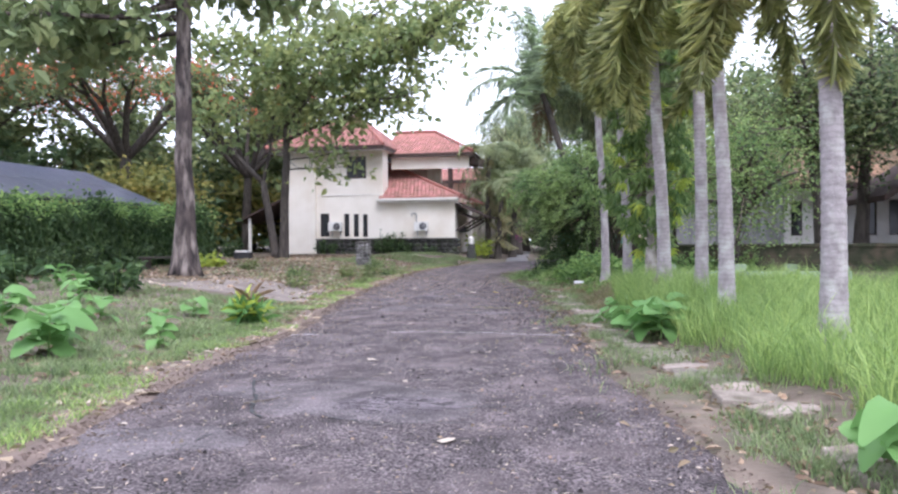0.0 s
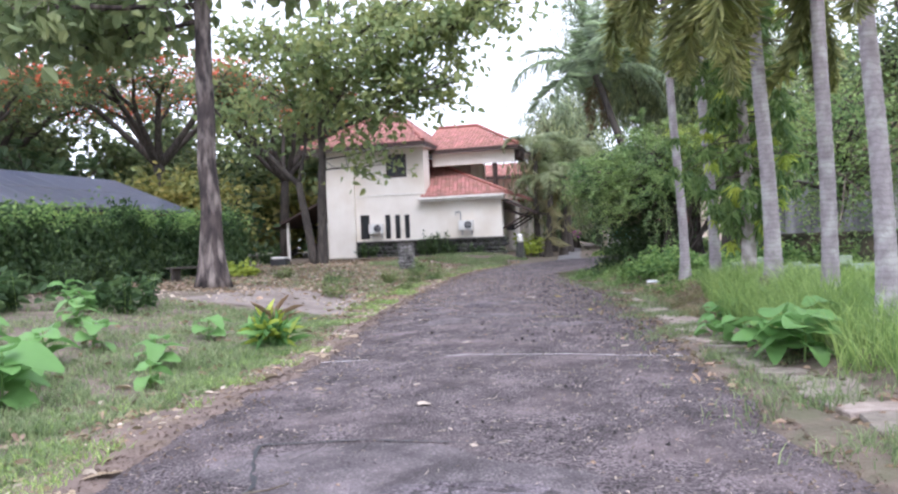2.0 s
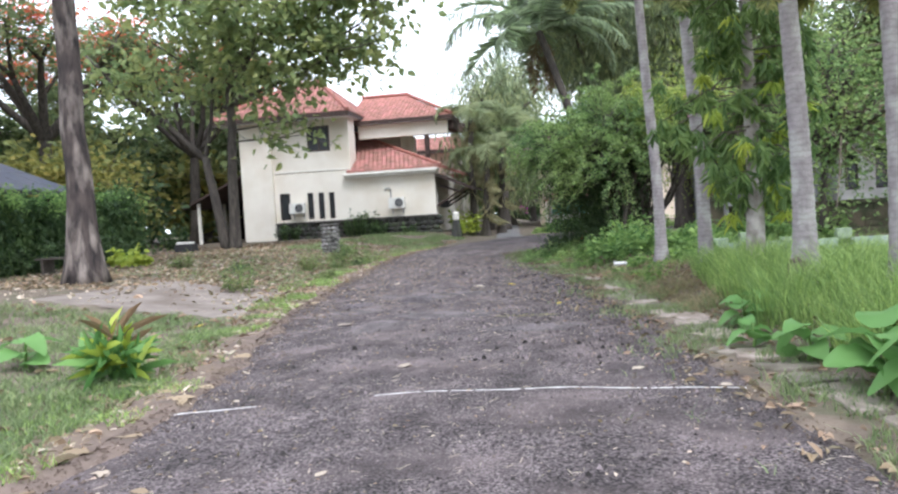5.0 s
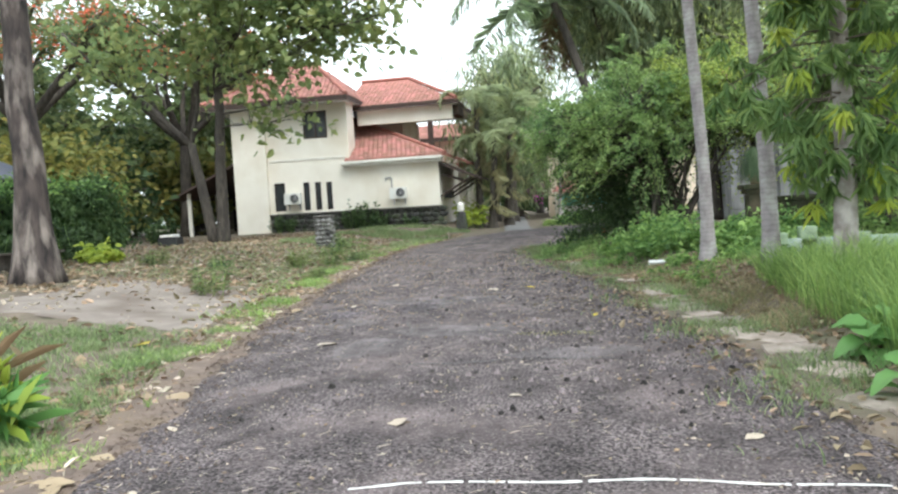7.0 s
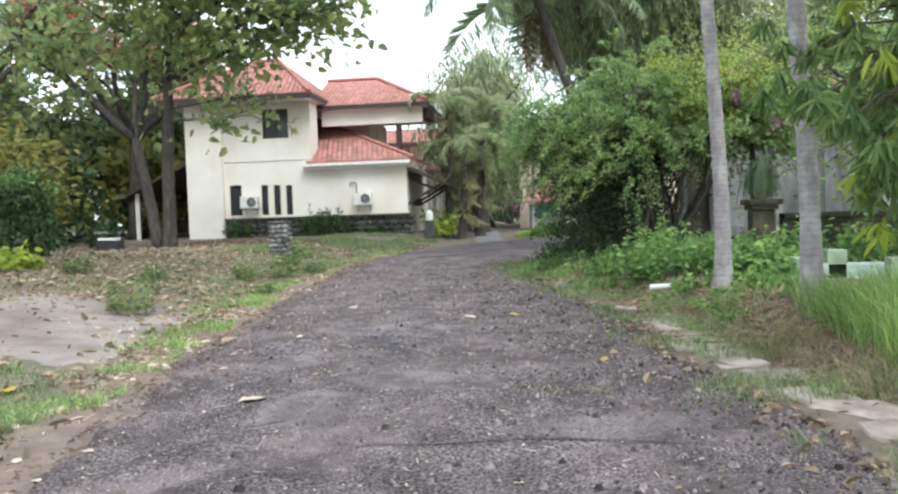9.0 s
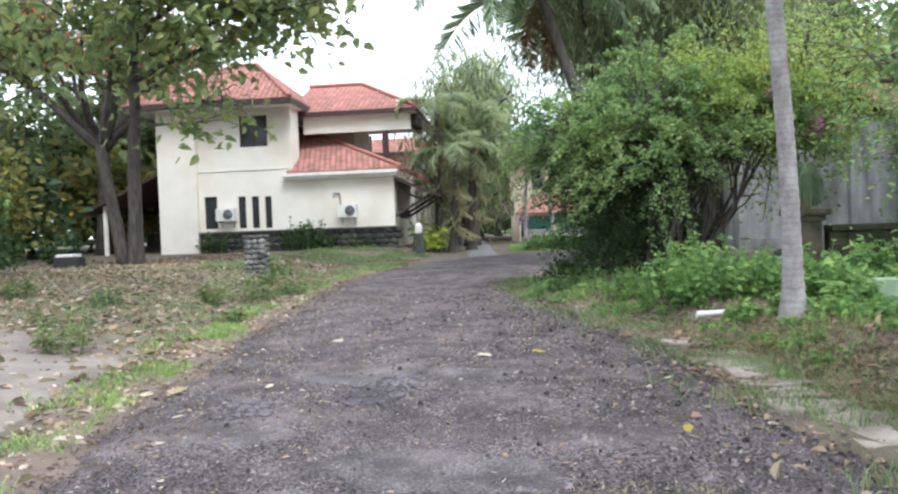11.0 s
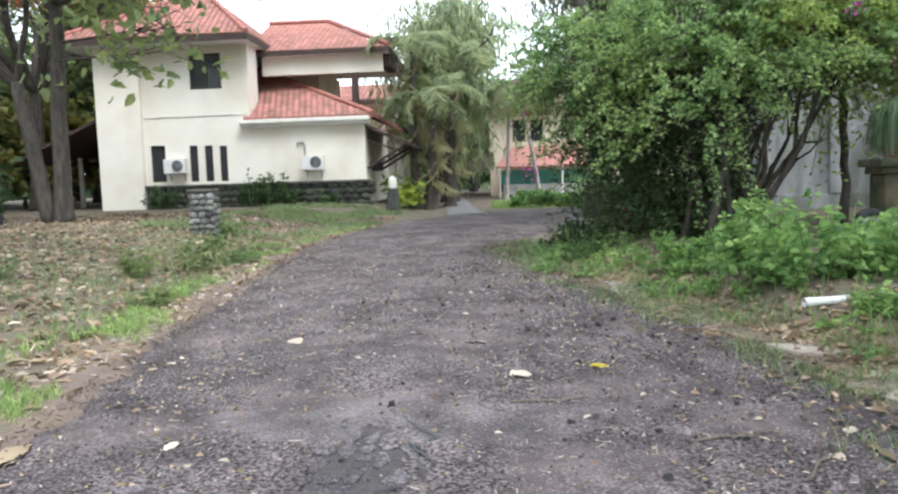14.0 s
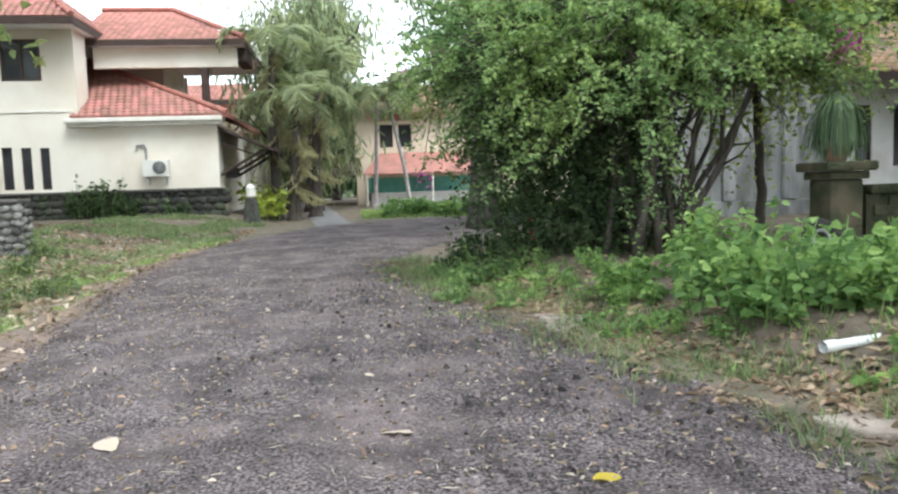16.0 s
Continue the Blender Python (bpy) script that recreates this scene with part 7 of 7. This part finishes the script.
litter("leaf_litter", "dry leaves on the slabs", 2600, right_verge, (0.04, 0.13), M_LITTER)
litter("leaf_litter", "brown leaves on the bare bank under the palms", 1300, lambda: (lambda q: (float(right_x(q)) + 0.6 + R.random() * 1.6, q))(R.uniform(13, 22)), (0.05, 0.15), M_LITTER)


def on_lane():
    y = R.uniform(2.5, 36)
    return R.uniform(float(left_x(y)) + 0.1, float(right_x(y)) - 0.1), y


litter("road_debris", "bits of dry leaf on the asphalt", 2600, on_lane, (0.012, 0.05), M_LITTER, 0.02)
litter("dirt_crumbs", "reddish crumbs of dirt washed onto the asphalt", 9000, lambda: (lambda q: (float(left_x(q)) - 0.1 + R.exponential(0.22), q))(R.uniform(2.5, 33)), (0.012, 0.05), M_EDGE, 0.014)
litter("dirt_crumbs", "dry crumbs of dirt washed onto the asphalt", 5000, lambda: (lambda q: (float(right_x(q)) + 0.1 - R.exponential(0.2), q))(R.uniform(2.5, 30)), (0.012, 0.045), M_EDGE, 0.014)
litter("road_debris", "pale bits of dry leaf on the asphalt", 2300, on_lane, (0.012, 0.045), M_PALE, 0.018)
litter("road_debris", "shreds of pale dry leaf on the broken asphalt", 260, lambda: (lambda q: (R.uniform(float(left_x(q)) + 0.3, float(right_x(q))), q))(R.uniform(17.5, 27)), (0.02, 0.075), M_PALE, 0.022)
litter("road_debris", "brown shreds of dry leaf on the broken asphalt", 1500, lambda: (lambda q: (R.uniform(float(left_x(q)) + 0.2, float(right_x(q))), q))(R.uniform(16.5, 28)), (0.02, 0.07), M_LITTER, 0.02)
litter("leaf_litter", "dry leaves at the foot of the weeds", 4200, lambda: (lambda q: (float(right_x(q)) + abs(R.normal(0.3, 0.7)), q))(R.uniform(18, 29.5)), (0.05, 0.14), M_LITTER)


def straw():
    n = 4200
    p = np.array([on_lane() for k in range(n)])
    z = np.array([road_z(q[0], q[1]) for q in p]) + 0.006
    d = rand_dirs(n, 0.0, 0.05)
    b = Buf().leaves(np.column_stack([p, z]), d, rand_dirs(n, 2.0, 0.3), R.uniform(0.03, 0.12, n), R.uniform(0.003, 0.007, n), droop=0.0)
    tagged(part("straw", b, M_PALE), "dry straw and thin stalks on the asphalt", "straw", kind="stuff")


straw()
for k, (x, y, a, ln) in enumerate([(-2.2, 18.3, 0.9, 0.8), (-2.6, 18.8, 0.3, 0.5), (-3.2, 6.2, 0.8, 0.35), (-1.4, 20.6, 2.2, 0.5), (-3.6, 19.5, 0.1, 0.5)]):
    p = vec(x, y) + np.array([(0, 0), (0.3, 0.05), (0.62, -0.03), (1, 0.06)]) @ np.array([[math.cos(a), math.sin(a)], [-math.sin(a), math.cos(a)]]) * ln
    pts = [(q[0], q[1], road_z(q[0], q[1]) + 0.012) for q in p]
    tagged(part("fallen_twig", Buf().tube(pts, [0.008, 0.007, 0.006, 0.004], 6), M_TWIG), "thin grey fallen twig on the asphalt", "twig", "fallen twigs")


# ---- grass ----
def grass(name, label, n, place, height, width, material, lean=0.35, clump=1):
    p = np.repeat(np.array([place() for k in range(n)]), clump, axis=0)
    p = p + R.normal(0, 0.03, p.shape) * (clump > 1)
    k = len(p)
    c = np.column_stack([p, ground_z(p[:, 0], p[:, 1]) - 0.01])
    l = np.column_stack([R.normal(0, lean, (k, 2)), np.zeros(k)])
    h = R.uniform(*height, k) * np.array([1 + 0.55 * noise.noise((q[0] * 1.1, q[1] * 1.1, 8)) + 0.3 * noise.noise((q[0] * 3.1, q[1] * 3.1, 2)) for q in p])
    b = Buf().blades(c, l, h, R.uniform(0.6, 1.2, k) * width, R.uniform(0, 6.28, k))
    tagged(part(name, b, material), label, "grass", kind="stuff")


def patchy(f, s=0.7, cut=0.0):
    def g():
        for tries in range(60):
            x, y = f()
            if noise.noise((x * s, y * s, 4.0)) > cut:
                break
        return x, y
    return g


def lawn_spot():
    for tries in range(30):
        y = -6 + 40 * R.random() ** 1.15
        x = float(left_x(y)) - 0.3 - min(R.exponential(3.2), 13)
        if not (16.8 < y < 22 and x < -7.0):
            break
    return x, y


def tall_spot():
    y = min(-6 + 25.2 * R.random() ** 0.8, 17.9 + R.normal(0, 0.6))
    x = max(float(right_x(y)) + float(np.interp(y, [3, 9, 14], [1.42, 1.25, 0.95])) + 0.18 * math.sin(y * 3), 0.3) + min(R.exponential(3.2), 14)
    return x, y


def verge_spot():
    y = R.uniform(33, 42.5)
    return float(left_x(min(y, 37))) - 0.2 - R.random() * 5, y


grass("short_grass", "thin short green lawn grass", 20000, patchy(lawn_spot, 0.8, -0.3), (0.03, 0.12), 0.013, M_LAWN, 0.5, 3)
grass("short_grass", "green lawn grass round the saplings", 10500, patchy(lambda: (lambda q: (float(left_x(q)) - 0.35 - min(R.exponential(2.2), 9), q))(R.uniform(2, 17)), 0.9, -0.08), (0.04, 0.14), 0.014, M_LAWN, 0.6, 3)
grass("short_grass", "fresh grass tufts along the lane edge", 3600, patchy(lambda: left_verge(0.5), 0.9, 0.0), (0.05, 0.15), 0.011, M_GRASS, 0.5, 4)
grass("tall_grass", "tall lush green grass under the palms", 14500, tall_spot, (0.2, 0.66), 0.012, M_GRASS, 0.5, 4)
grass("short_grass", "sparse grass between the slabs", 6500, patchy(right_verge, 1.1, -0.05), (0.04, 0.18), 0.011, M_LAWN, 0.5, 3)
grass("short_grass", "grass and seedlings at the weeds' foot", 300, lambda: (lambda q: (float(right_x(q)) + 0.3 + 1.6 * R.random(), q))(R.uniform(19, 29)), (0.05, 0.24), 0.016, M_WEED, 0.6, 3)
grass("short_grass", "patchy grass on the verge before the house", 5200, patchy(verge_spot, 0.6, -0.1), (0.05, 0.18), 0.02, M_LAWN, 0.45, 3)
grass("short_grass", "grass on the far verge", 4000, lambda: (R.uniform(-3.8, 6), R.uniform(43.6, 50)), (0.06, 0.22), 0.025, M_GRASS, 0.4, 2)
grass("short_grass", "dry yellowish grass in a road crack", 260, lambda: (R.uniform(-3.35, -1.95), 15.95 + R.normal(0, 0.06)), (0.02, 0.07), 0.009, M_DRY, 0.6, 4)
grass("dry_grass", "straw and dry grass heaps at the palm feet", 1500, lambda: (lambda q: (float(right_x(q)) + 0.65 + abs(R.normal(0, 0.55)), q))(R.uniform(15.5, 21)), (0.04, 0.18), 0.01, M_STRAW, 1.0, 3)
